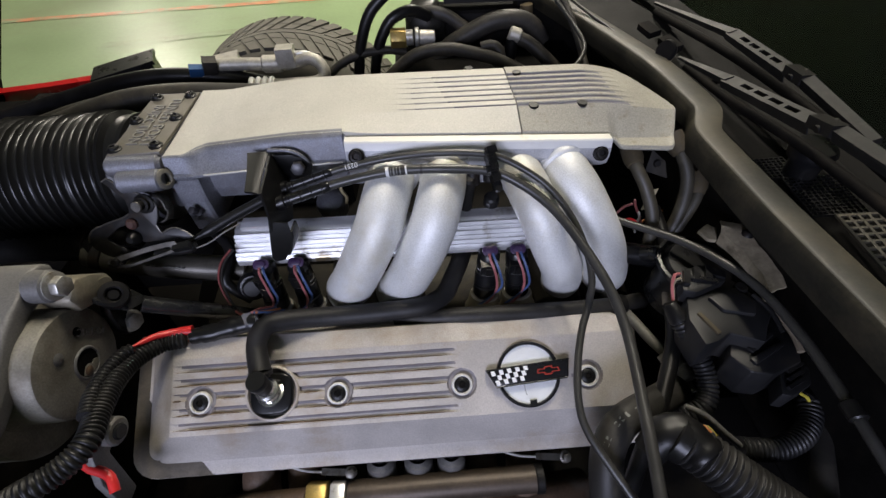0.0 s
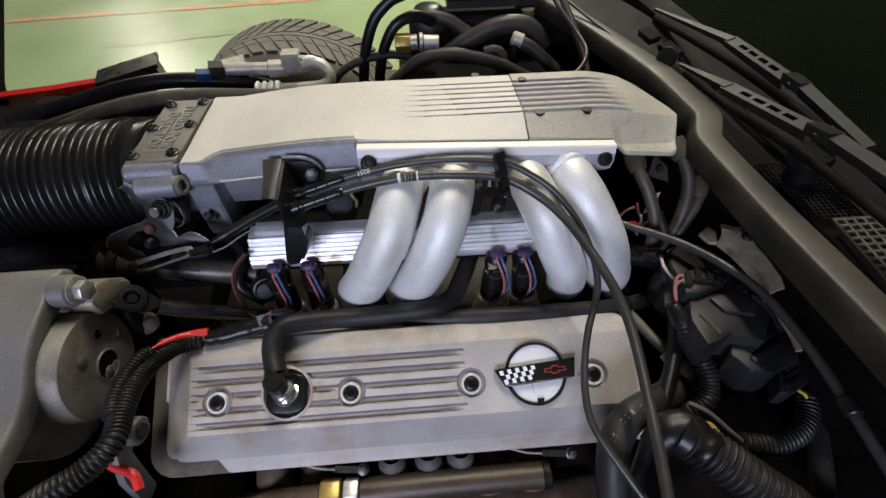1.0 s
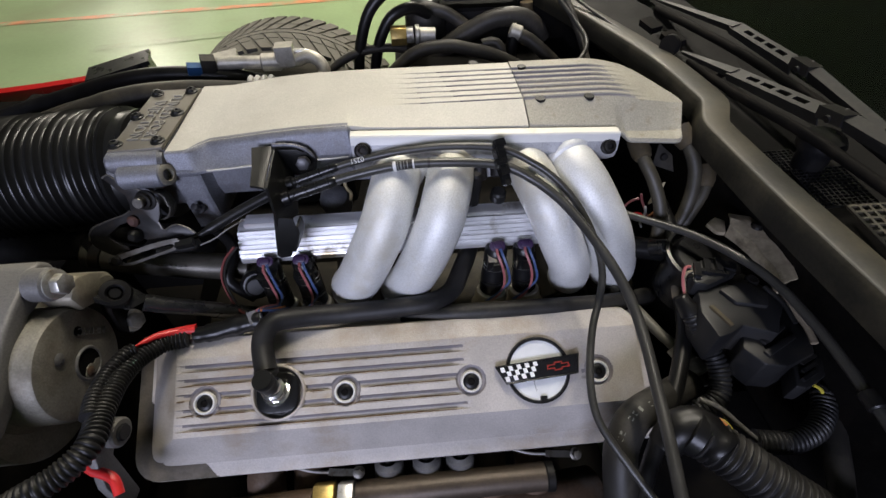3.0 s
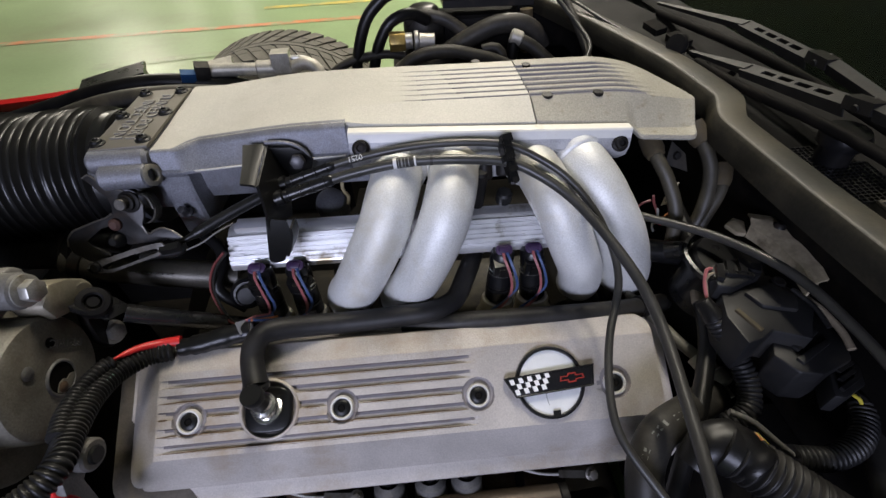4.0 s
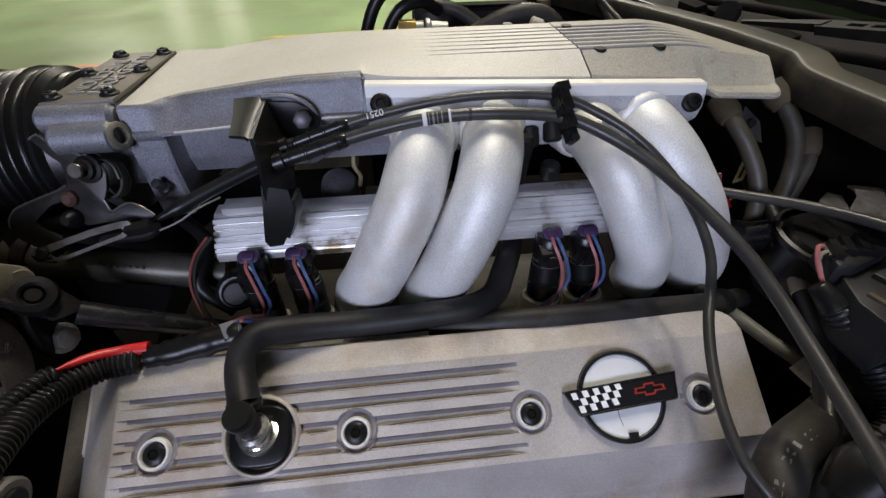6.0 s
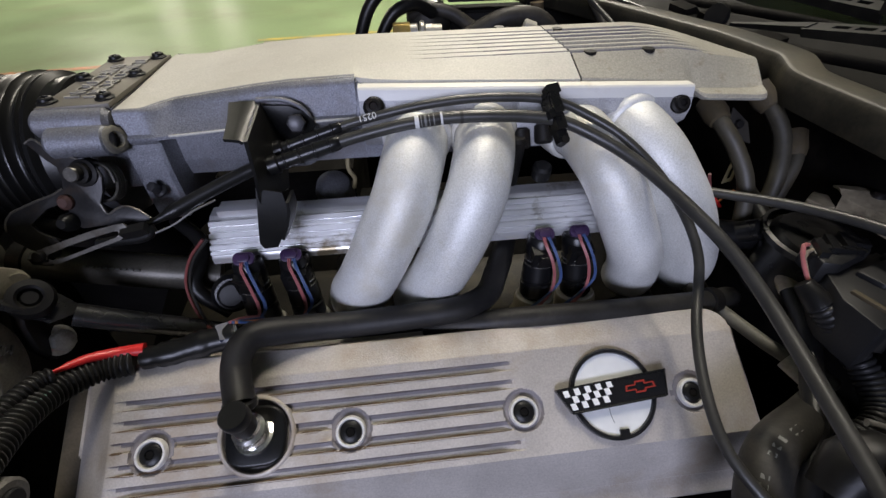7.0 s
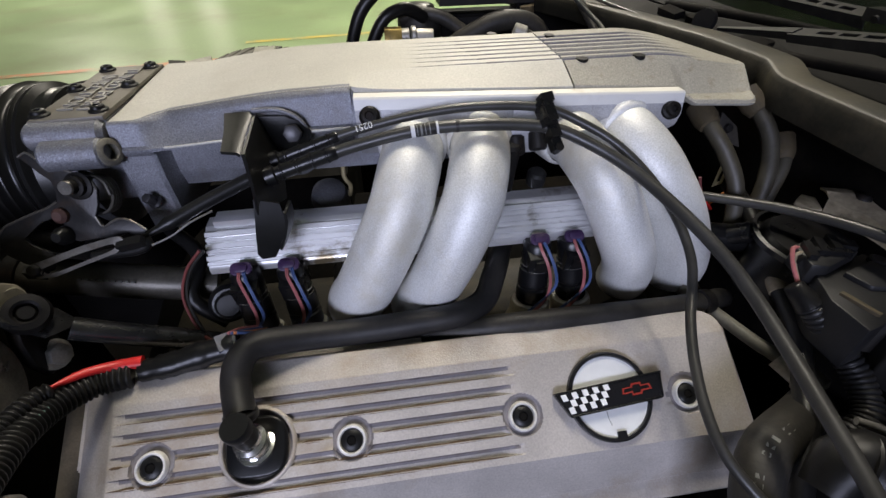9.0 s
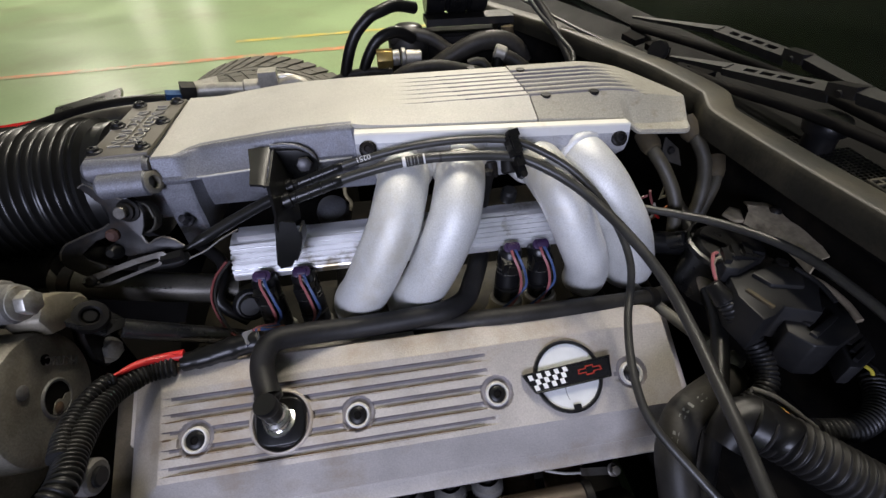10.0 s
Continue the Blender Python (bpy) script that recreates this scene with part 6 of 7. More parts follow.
for k, m in enumerate((ORANGE, BROWN, YELLOW)):
    bm = bmesh.new()
    tube(bm, [(0.2250 + 0.003 * k, -0.2620, 0.722 - 0.002 * k), (0.2300 + 0.003 * k, -0.2680, 0.721 - 0.003 * k), (0.2310 + 0.003 * k, -0.2750, 0.715 - 0.003 * k)], 0.0013, 8, 0.003)
    part("wire", bm, m, tape, ("orange", "brown", "yellow")[k] + " wire")

h88 = thing("heater_hose", (0.17, -0.25, 0.66), "thick grey-black rubber heater hose with worn print", "hose")
H88 = [(0.243, -0.216, 0.682), (0.220, -0.227, 0.688), (0.198, -0.2365, 0.693), (0.180, -0.246, 0.696), (0.168, -0.258, 0.692), (0.162, -0.272, 0.682), (0.161, -0.300, 0.655), (0.160, -0.350, 0.61)]
bm = bmesh.new()
tube(bm, H88, 0.0128, 26, 0.005)
part("hose", bm, DUSTY, h88)
for i in range(9):
    if i in (2, 6):
        continue
    c, d = along(H88, 0.056 + 0.0046 * i)
    n_ = V((-0.55, -0.35, 0.75))
    n_ = (n_ - d * n_.dot(d)).normalized()
    s_ = d.cross(n_)
    bm = bmesh.new()
    prism(bm, [(-0.0012, -0.0020), (0.0012, -0.0020), (0.0012, 0.0020), (-0.0012, 0.0020)], c + n_ * 0.0126, d, s_, 0.0004)
    part("print_mark", bm, FADED, h88)
RH = [(0.262, -0.060, 0.752), (0.2630, -0.085, 0.743), (0.2600, -0.115, 0.732), (0.2530, -0.148, 0.7200), (0.2460, -0.177, 0.7120), (0.2370, -0.198, 0.705), (0.2180, -0.231, 0.695), (0.2040, -0.250, 0.688), (0.17, -0.30, 0.66)]
clamped("rear_hose", RH, 0.0066, RUBBER, "black rubber hose with a yellow tape band", None)
c, d = along(RH, 0.094)
solo("tape_band", rod(bmesh.new(), c - d * 0.006, c + d * 0.006, 0.0072, seg=18, bev=0.0005), BROWN, "old yellow-brown tape round the hose", "tape")
clamped("corner_hose", [(0.352, -0.225, 0.690), (0.340, -0.250, 0.690), (0.325, -0.275, 0.690), (0.314, -0.300, 0.685), (0.305, -0.34, 0.66)], 0.0085, DUSTY, "dusty black hose down the bulkhead corner", None)
clamped("pale_hose", [(0.210, -0.112, 0.690), (0.2290, -0.137, 0.682), (0.2400, -0.164, 0.681), (0.2510, -0.186, 0.680), (0.2580, -0.217, 0.675)], 0.0050, KHAKI, "dusty grey hose with a metal fitting", None)
solo("hose_fitting", lathe(bmesh.new(), (0.2480, -0.180, 0.681), (0.35, -0.9, -0.15), [(0, 0), (0.0085, 0), (0.0085, 0.016), (0.0105, 0.017), (0.0105, 0.028), (0.007, 0.030), (0, 0.03)], 22), FOIL, "dull metal hose fitting", "fitting")
bm = bmesh.new()
rod(bm, (0.215, -0.094, 0.730), (0.262, -0.104, 0.727), 0.0105, seg=20, bev=0.002)
rod(bm, (0.238, -0.099, 0.729), (0.250, -0.112, 0.742), 0.0080, seg=18, bev=0.002)
rod(bm, (0.226, -0.095, 0.730), (0.220, -0.104, 0.716), 0.0075, seg=18, bev=0.002)
solo("vacuum_tee", bm, PLASTIC, "black plastic vacuum tee", "hose tee")

CC = [(0.190, -0.060, 0.757), (0.221, -0.081, 0.757), (0.2565, -0.117, 0.765), (0.2770, -0.156, 0.773), (0.2885, -0.188, 0.775), (0.2925, -0.225, 0.775), (0.2920, -0.253, 0.775), (0.2900, -0.280, 0.775), (0.2900, -0.306, 0.772), (0.292, -0.38, 0.76)]
bm = bmesh.new()
tube(bm, CC, 0.0036, 12, 0.005)
rear = thing("rear_cable", CC[0], "dark grey cable running to the bulkhead corner", "cable")
part("sheath", bm, CABLE, rear)
part("sleeve", rod(bmesh.new(), (0.2906, -0.274, 0.775), (0.2898, -0.286, 0.775), 0.0056, seg=16, bev=0.001), RUBBER, rear, "black joining sleeve")

for pts, m, r, lab in (
    ([(0.2330, -0.030, 0.806), (0.2350, -0.050, 0.797), (0.2430, -0.066, 0.782), (0.2500, -0.082, 0.758), (0.2520, -0.095, 0.715)], LEAD, 0.0060, "khaki rubber plug lead with a tan boot"),
    ([(0.2760, -0.022, 0.812), (0.2830, -0.042, 0.799), (0.2860, -0.058, 0.782), (0.2790, -0.076, 0.755), (0.2660, -0.088, 0.715)], LEAD, 0.0062, "khaki rubber plug lead with a tan boot"),
    ([(0.3020, -0.050, 0.785), (0.2950, -0.068, 0.770), (0.2800, -0.082, 0.745), (0.2650, -0.095, 0.71)], LEAD, 0.0052, "thin khaki rubber plug lead")):
    root = thing("plug_lead", pts[-1], lab, "plug lead", "plug leads")
    bm = bmesh.new()
    tube(bm, pts, r, 16, 0.004)
    part("lead", bm, m, root)
    d = (V(pts[1]) - V(pts[0])).normalized()
    part("boot", lathe(bmesh.new(), pts[0], d, [(0, 0), (r * 1.5, 0), (r * 1.55, 0.014), (r * 1.25, 0.020), (r, 0.021)], 20), TAN, root, "tan rubber boot")
TAN_TAG = mat("yellowed_paper", (0.34, 0.29, 0.17), 0.7, 0.0, 0.2, 80, 0.1)
bm = bmesh.new()
for quad in ([(0, 0), (0.0022, 0.0006), (0.0022, 0.0226), (0, 0.022)], [(0.0048, 0.001), (0.007, 0.0016), (0.007, 0.024), (0.0048, 0.0234)], [(0.0022, 0.0006), (0.0048, 0.001), (0.0048, 0.004), (0.0022, 0.0036)], [(0.0022, 0.0196), (0.0048, 0.020), (0.0048, 0.0234), (0.0022, 0.0226)]):
    prism(bm, quad, (0.2550, -0.052, 0.744), (0.95, -0.2, 0.2), (0.2, 0.2, 0.95), 0.0008)
solo("paper_tag", bm, TAN_TAG, "small yellowed tag on the leads", "tag")
for k, (m, lab, pts) in enumerate((
        (PINK, "pink wire behind the rear runner", [(0.232, -0.040, 0.716), (0.239, -0.036, 0.724), (0.247, -0.034, 0.733), (0.256, -0.033, 0.736)]),
        (PINK, "pink wire with a pale end behind the rear runner", [(0.255, -0.036, 0.744), (0.259, -0.036, 0.734), (0.266, -0.036, 0.722), (0.272, -0.036, 0.709)]),
        (ORANGE, "orange wire behind the rear runner", [(0.268, -0.036, 0.706), (0.276, -0.034, 0.712), (0.286, -0.033, 0.721), (0.293, -0.033, 0.724)]),
        (INK, "pale wire behind the rear runner", [(0.262, -0.040, 0.730), (0.265, -0.040, 0.720), (0.263, -0.040, 0.708), (0.267, -0.040, 0.700)]),
        (RED, "red wire behind the rear runner", [(0.218, -0.066, 0.738), (0.232, -0.064, 0.742), (0.246, -0.058, 0.737), (0.258, -0.058, 0.725)]))):
    bm = bmesh.new()
    tube(bm, pts, 0.0013, 8, 0.003)
    solo("loose_wire", bm, m, lab, "wire", "loose wires")
lug = thing("sheet_bracket", (0.268, -0.03, 0.775), "small dusty sheet metal bracket under the rear cap", "bracket")
bm = bmesh.new()
prism(bm, [(-0.012, -0.010), (0.014, -0.012), (0.010, 0.004), (-0.006, 0.012)], (0.266, -0.030, 0.785), (0.95, 0.0, -0.3), (0.0, 0.45, 0.9), 0.0014, 0.0003)
part("plate", bm, DUSTY, lug)
part("screw", lathe(bmesh.new(), (0.266, -0.0315, 0.786), (0, -0.9, 0.45), [(0, 0.003), (0.003, 0.0028), (0.004, 0)], 14), STEEL, lug)

plate_ = thing("heat_shield_plate", (0.305, -0.13, 0.755), "crumpled dusty tan sheet plate before the bulkhead", "bracket plate")
TANPLATE = mat("dusty_tan_sheet", (0.36, 0.305, 0.21), 0.65, 0.1, 0.3, 60, 0.6, 300, dirt=(0.12, 0.095, 0.06), dirt_scale=55)
bm = bmesh.new()
loft(bm, [[(0.2995, -0.112, 0.752), (0.2990, -0.111, 0.765), (0.3030, -0.1035, 0.7665), (0.3070, -0.095, 0.7640)],
          [(0.3040, -0.124, 0.752), (0.3030, -0.123, 0.764), (0.3120, -0.114, 0.7690), (0.3270, -0.105, 0.7660)],
          [(0.3070, -0.136, 0.752), (0.3060, -0.135, 0.766), (0.3150, -0.128, 0.7660), (0.3285, -0.120, 0.7680)],
          [(0.3085, -0.149, 0.752), (0.3075, -0.148, 0.764), (0.3165, -0.143, 0.7685), (0.3285, -0.134, 0.7660)],
          [(0.3080, -0.162, 0.752), (0.3070, -0.162, 0.766), (0.3150, -0.158, 0.7655), (0.3250, -0.154, 0.7665)],
          [(0.3045, -0.180, 0.752), (0.3030, -0.180, 0.765), (0.3110, -0.178, 0.7660), (0.3190, -0.176, 0.7650)]])
part("sheet", solid(bm, 0.0016), TANPLATE, plate_, smooth=20)
part("flange", slab([(0.288, -0.098), (0.300, -0.090), (0.307, -0.096), (0.299, -0.112), (0.292, -0.110)], 0.756, 0.004, 0.001), TANPLATE, plate_, "bent tan flange")
part("rivet", lathe(bmesh.new(), (0.318, -0.118, 0.7680), (0.1, 0.1, 1), [(0, 0.003), (0.003, 0.0028), (0.005, 0.001), (0.0055, -0.001)], 16), STEEL, plate_)
canister = thing("canister", (0.272, -0.128, 0.70), "black round canister before the bulkhead", "canister")
part("body", lathe(bmesh.new(), (0.274, -0.128, 0.698), (0.05, -0.1, 1), [(0, 0), (0.030, 0), (0.0305, 0.045), (0.027, 0.050), (0.010, 0.053), (0, 0.053)], 36), PLASTIC, canister)
part("rim", lathe(bmesh.new(), (0.274, -0.128, 0.740), (0.05, -0.1, 1), [(0.030, 0), (0.0325, 0.001), (0.0325, 0.005), (0.030, 0.006)], 36), PLASTIC, canister)
bm = bmesh.new()
box(bm, (0.23, -0.55, 0.52), (0.335, -0.20, 0.62), 0.02)
box(bm, (0.10, -0.50, 0.48), (0.24, -0.33, 0.56), 0.02)
solo("heater_box", bm, DARK, "black heater housing low in the corner", "housing")

# ---- cowl, wipers and windscreen ----
cowl = thing("cowl", (0.33, 0.0, 0.74), "dusty black cowl rail with panel and grilles at the windscreen", "cowl")
PATH = [(0.2960, -0.62, 0.823), (0.3020, -0.45, 0.822), (0.2995, -0.30, 0.821), (0.2940, -0.18, 0.820), (0.2920, -0.14, 0.820), (0.2915, -0.080, 0.8195), (0.2915, -0.052, 0.8195), (0.2935, -0.040, 0.8200), (0.3065, -0.014, 0.8210), (0.3090, 0.000, 0.8210), (0.3090, 0.030, 0.8205), (0.3080, 0.080, 0.8190), (0.3050, 0.130, 0.8160), (0.2900, 0.220, 0.8130), (0.2700, 0.320, 0.8100), (0.2400, 0.48, 0.800), (0.20, 0.66, 0.79)]
SEC = [(-0.0060, -0.016), (-0.0145, -0.013), (-0.0162, -0.003), (-0.0150, 0.0070), (-0.0128, 0.0105), (-0.0100, 0.0116), (0.0110, 0.0122), (0.0150, 0.0114), (0.0163, 0.0085), (0.0163, -0.016), (0.0060, -0.018)]
bm = bmesh.new()
path = smooth_path(PATH, 0.005)
rings = []
for i, p in enumerate(path):
    d = (path[min(i + 1, len(path) - 1)] - path[max(i - 1, 0)])
    d.z = 0
    d.normalize()
    side = V((d.y, -d.x, 0))
    wide = lerp(0.80, 0.92, ease(-0.05, 0.02, p.y))
    rings.append([p + side * a * wide + V((0, 0, b)) for a, b in SEC])
loft(bm, rings, closed=True, cap=True)
rail_ = part("rail", bm, COWL, cowl, "dusty grey-black rail, flank darkened by shade colour and grime", smooth=45)
# flank faces take a darker olive, grime with shade put into it
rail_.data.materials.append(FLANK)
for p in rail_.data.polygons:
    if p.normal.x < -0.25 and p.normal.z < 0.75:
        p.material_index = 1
bm = bmesh.new()
rows = []
for y in steps(-0.62, 0.66, 40):
    x0 = 0.300 if y < 0.1 else lerp(0.300, 0.205, (y - 0.1) / 0.56)
    rows.append([(x0, y, 0.800), (x0 + 0.030, y, 0.795), (x0 + 0.055, y, 0.793), (x0 + 0.10, y, 0.800), (x0 + 0.125, y, 0.812)])
loft(bm, rows)
part("panel", solid(bm, 0.004), PITCH, cowl, "black dirty cowl panel")


def lattice(x0, y0, nx, ny, pitch, hole, m, thick=0.0018, border=True):
    """A flat grille with square holes."""
    bm = bmesh.new()
    xs_, ys_ = [], []
    for n_, out in ((nx, xs_), (ny, ys_)):
        p = 0.0
        out.append(p - (pitch - hole) * (1.0 if border else 0.5))
        for i in range(n_):
            out.append(i * pitch)
            out.append(i * pitch + hole)
        out.append(out[-1] + (pitch - hole) * (1.0 if border else 0.5))
    grid = [[bm.verts.new(m @ V((x0 + a, y0 + b, 0))) for b in ys_] for a in xs_]
    for i in range(len(xs_) - 1):
        for j in range(len(ys_) - 1):
            if i % 2 == 1 and j % 2 == 1:
                continue
            bm.faces.new((grid[i][j], grid[i + 1][j], grid[i + 1][j + 1], grid[i][j + 1]))
    return solid(bm, thick)


part("grille", lattice(0, 0, 6, 11, 0.0072, 0.0050, pose(0.3500, -0.2200, 0.8085, 0, -6, -6)), COWL, cowl, "perforated dusty grille plate")
part("grille", lattice(0, 0, 10, 12, 0.0042, 0.0033, pose(0.3480, -0.1330, 0.8010, 0, -6, -6)), RUBBER, cowl, "fine mesh grille")
part("grille", lattice(0, 0, 6, 7, 0.0042, 0.0033, pose(0.3440, -0.0800, 0.7990, 0, -6, -6)), RUBBER, cowl, "fine mesh grille")
GUTTER = mat("dry_brown_litter", (0.085, 0.066, 0.036), 0.85, 0.0, 0.4, 90, 0.8, 260, dirt=(0.020, 0.017, 0.012), dirt_scale=70, dirt_from=0.46, dirt_to=0.62)
bm = bmesh.new()
loft(bm, [[(0.3200 - 0.012 * e, y, 0.8020), (0.3290 - 0.008 * e, y, 0.8045 + 0.0010 * math.sin(y * 190)), (0.3400 - 0.012 * e, y, 0.8020)] for y in steps(-0.085, 0.030, 24) for e in [ease(-0.02, -0.07, y)]])
part("litter", solid(bm, 0.0015), GUTTER, cowl, "dry brown litter in the gutter")
bm = bmesh.new()
tube(bm, [(0.332, -0.030, 0.799), (0.336, -0.045, 0.802), (0.334, -0.058, 0.800), (0.340, -0.066, 0.801)], 0.0022, 8, 0.003)
part("dry_debris", bm, GUTTER, cowl, "dry leaf litter")
knob = part("knob", lathe(bmesh.new(), (0.3720, -0.078, 0.800), (-0.1, -0.05, 1), [(0, 0), (0.013, 0), (0.013, 0.018), (0.0175, 0.020), (0.0185, 0.026), (0.016, 0.031), (0.0, 0.032)], 30), PLASTIC, cowl, "black rubber wiper pivot cap")
part("hood_stop", lathe(bmesh.new(), (0.3260, 0.1200, 0.832), (-0.8, -0.4, 0.3), [(0, 0), (0.0115, 0), (0.0125, 0.003), (0.0110, 0.007), (0, 0.008)], 26), RUBBER, cowl, "round rubber stop")
part("hood_stop_stem", rod(bmesh.new(), (0.328, 0.121, 0.800), (0.326, 0.1200, 0.834), 0.0055, seg=16), DUSTY, cowl)


def wiper(name, y0, y1, x, z0, z1, tail, nose, lab):
    """A pressed arm with slots from y0 to y1, a tapered blade nose and a hinge at the end."""
    root = thing(name, (x, y1, z1 - 0.02), lab, "wiper", "windscreen wipers")
    a, b = V((x, y0, z0)), V((x, y1, z1))
    d = (b - a).normalized()
    w = V((1, 0, 0.35)).normalized()
    w = (w - d * w.dot(d)).normalized()
    n_ = w.cross(d)
    if n_.z < 0:
        n_ = -n_
    ln = (b - a).length
    cuts = [0.0]
    for k in range(4):
        s = ln * (0.20 + 0.17 * k)
        cuts += [s, s + ln * 0.125]
    cuts.append(ln)
    bm = bmesh.new()
    half = [0.0054, 0.0024, -0.0024, -0.0054]
    g = [[bm.verts.new(a + d * s + w * h) for h in half] for s in cuts]
    for i in range(len(cuts) - 1):
        for j in range(3):
            if i % 2 == 1 and j == 1 and i < len(cuts) - 1:
                continue
            bm.faces.new((g[i][j], g[i + 1][j], g[i + 1][j + 1], g[i][j + 1]))
    part("arm", solid(bm, 0.0016), WIPER, root, "satin black slotted arm")
    for h in (0.0054, -0.0054):
        bm = bmesh.new()
        loft(bm, [[a + w * h, a + w * h - n_ * 0.007], [b + w * h, b + w * h - n_ * 0.010]])
        part("flange", solid(bm, 0.0012), WIPER, root)
    bm = bmesh.new()
    t0 = V(nose)
    loft(bm, [[a + d * 0.004 + w * 0.0046 + n_ * 0.001, a + d * 0.004 - w * 0.0046 + n_ * 0.001, a + d * 0.004 - w * 0.0046 - n_ * 0.006, a + d * 0.004 + w * 0.0046 - n_ * 0.006], [t0 + w * 0.0015, t0 - w * 0.0015, t0 - w * 0.0015 - n_ * 0.003, t0 + w * 0.0015 - n_ * 0.003]], closed=True, cap=True)
    part("nose", bm, WIPER, root, "tapered arm end")
    part("hinge", block(b + d * 0.010, (0.013, 0.024, 0.009), (math.degrees(math.asin(d.z)) * -1, 0, 0), 0.0015), STEEL, root, "black hinge block")
    part("hinge_pin", rod(bmesh.new(), b + d * 0.010 - w * 0.0078, b + d * 0.010 + w * 0.0078, 0.0030, seg=14), STEEL, root)
    bm = bmesh.new()
    t1 = V(tail)
    e = b + d * 0.022
    loft(bm, [[e + w * 0.0052 + n_ * 0.003, e - w * 0.0052 + n_ * 0.003, e - w * 0.0052 - n_ * 0.006, e + w * 0.0052 - n_ * 0.006], [t1 + w * 0.0040 + n_ * 0.002, t1 - w * 0.0040 + n_ * 0.002, t1 - w * 0.0055 - n_ * 0.004, t1 + w * 0.0055 - n_ * 0.004]], closed=True, cap=True)
    part("tail", bm, WIPER, root, "tapered end of the arm")
    return root


w1 = wiper("windscreen_wiper", 0.024, -0.0930, 0.340, 0.8440, 0.8630, (0.345, -0.240, 0.872), (0.340, 0.117, 0.8270), "slotted satin black wiper arm above the cowl")
w2 = wiper("windscreen_wiper", 0.1050, -0.0000, 0.381, 0.8580, 0.8600, (0.381, -0.110, 0.853), (0.381, 0.290, 0.8320), "slotted satin black wiper arm by the windscreen")
bm = bmesh.new()
tube(bm, [(0.352, 0.115, 0.815), (0.350, 0.02, 0.822), (0.352, -0.10, 0.835), (0.356, -0.28, 0.84)], 0.0045, 10, 0.01)
part("blade", bm, DARK, w1, "black rubber wiper blade")
bm = bmesh.new()
tube(bm, [(0.392, 0.30, 0.815), (0.392, 0.10, 0.832), (0.392, -0.05, 0.836), (0.392, -0.20, 0.83)], 0.0050, 10, 0.01)
part("blade", bm, DARK, w2, "black rubber wiper blade")
bm = bmesh.new()
tube(bm, [(0.245, 0.420, 0.838), (0.285, 0.250, 0.826), (0.318, 0.135, 0.818), (0.326, 0.100, 0.806)], 0.0022, 8, 0.006)
solo("washer_tube", bm, CABLE, "thin grey washer tube across the cowl", "tube")
for c_ in ((0.352, 0.165, 0.822), (0.362, 0.085, 0.818), (0.345, 0.215, 0.822)):
    bm = bmesh.new()
    block(c_, (0.016, 0.028, 0.008), (6, -10, 12), 0.002, bm)
    solo("washer_jet", bm, DARK, "dusty plastic washer jet on the cowl", "washer jet", "washer jets")

bm = bmesh.new()
loft(bm, [[(0.425 + 0.62 * s, y * (1 - 0.12 * s), 0.812 + 0.40 * s + 0.02 * s * (1 - s) - 0.05 * (y / 0.8) ** 2 * s) for y in steps(-0.80, 0.86, 14)] for s in steps(0, 1, 8)])
screen = thing("windscreen", (0.43, 0.0, 0.81), "dark tinted windscreen of the car", "windscreen")
part("glass", solid(bm, 0.005), GLASS, screen, smooth=70)
bm = bmesh.new()
loft(bm, [[(0.412, y, 0.806), (0.424, y, 0.8155), (0.436, y, 0.8215)] for y in steps(-0.78, 0.84, 12)])
part("lower_trim", solid(bm, 0.004), PITCH, screen, "black rubber trim strip")
bm = bmesh.new()
loft(bm, [[(0.43 + 0.80 * s, y, 0.785 - 0.01 * s) for y in steps(-0.80, 0.86, 6)] for s in steps(0, 1, 4)])
solo("dashboard", solid(bm, 0.02), PITCH, "black dashboard top behind the windscreen", "dashboard")
bm = bmesh.new()
box(bm, (1.24, -0.80, 0.30), (1.28, 0.86, 1.10), 0.02)
box(bm, (0.34, -0.86, 0.22), (1.28, -0.80, 0.82), 0.02)
box(bm, (0.34, 0.86, 0.22), (1.28, 0.92, 0.82), 0.02)
box(bm, (0.34, -0.80, 0.20), (1.28, 0.86, 0.24), 0.01)
solo("cabin_shell", bm, DARK, "dark shell of the car's cabin", "car cabin")

# ---- far side of the engine bay ----
tyre_thing = thing("front_wheel", (-0.300, 0.785, 0.0), "worn tyre of the far front wheel on the floor", "wheel")
TC = V((-0.300, 0.660, 0.323))
bm = bmesh.new()
lathe(bm, TC, (0, 1, 0), [(0.205, 0.010), (0.225, -0.004), (0.275, -0.006), (0.300, 0.006), (0.313, 0.020), (0.317, 0.030), (0.320, 0.13), (0.317, 0.225), (0.313, 0.235), (0.300, 0.249), (0.280, 0.262), (0.225, 0.258), (0.205, 0.245)], 96)
tyre = part("tyre", bm, TYRE, tyre_thing)
bm = bmesh.new()
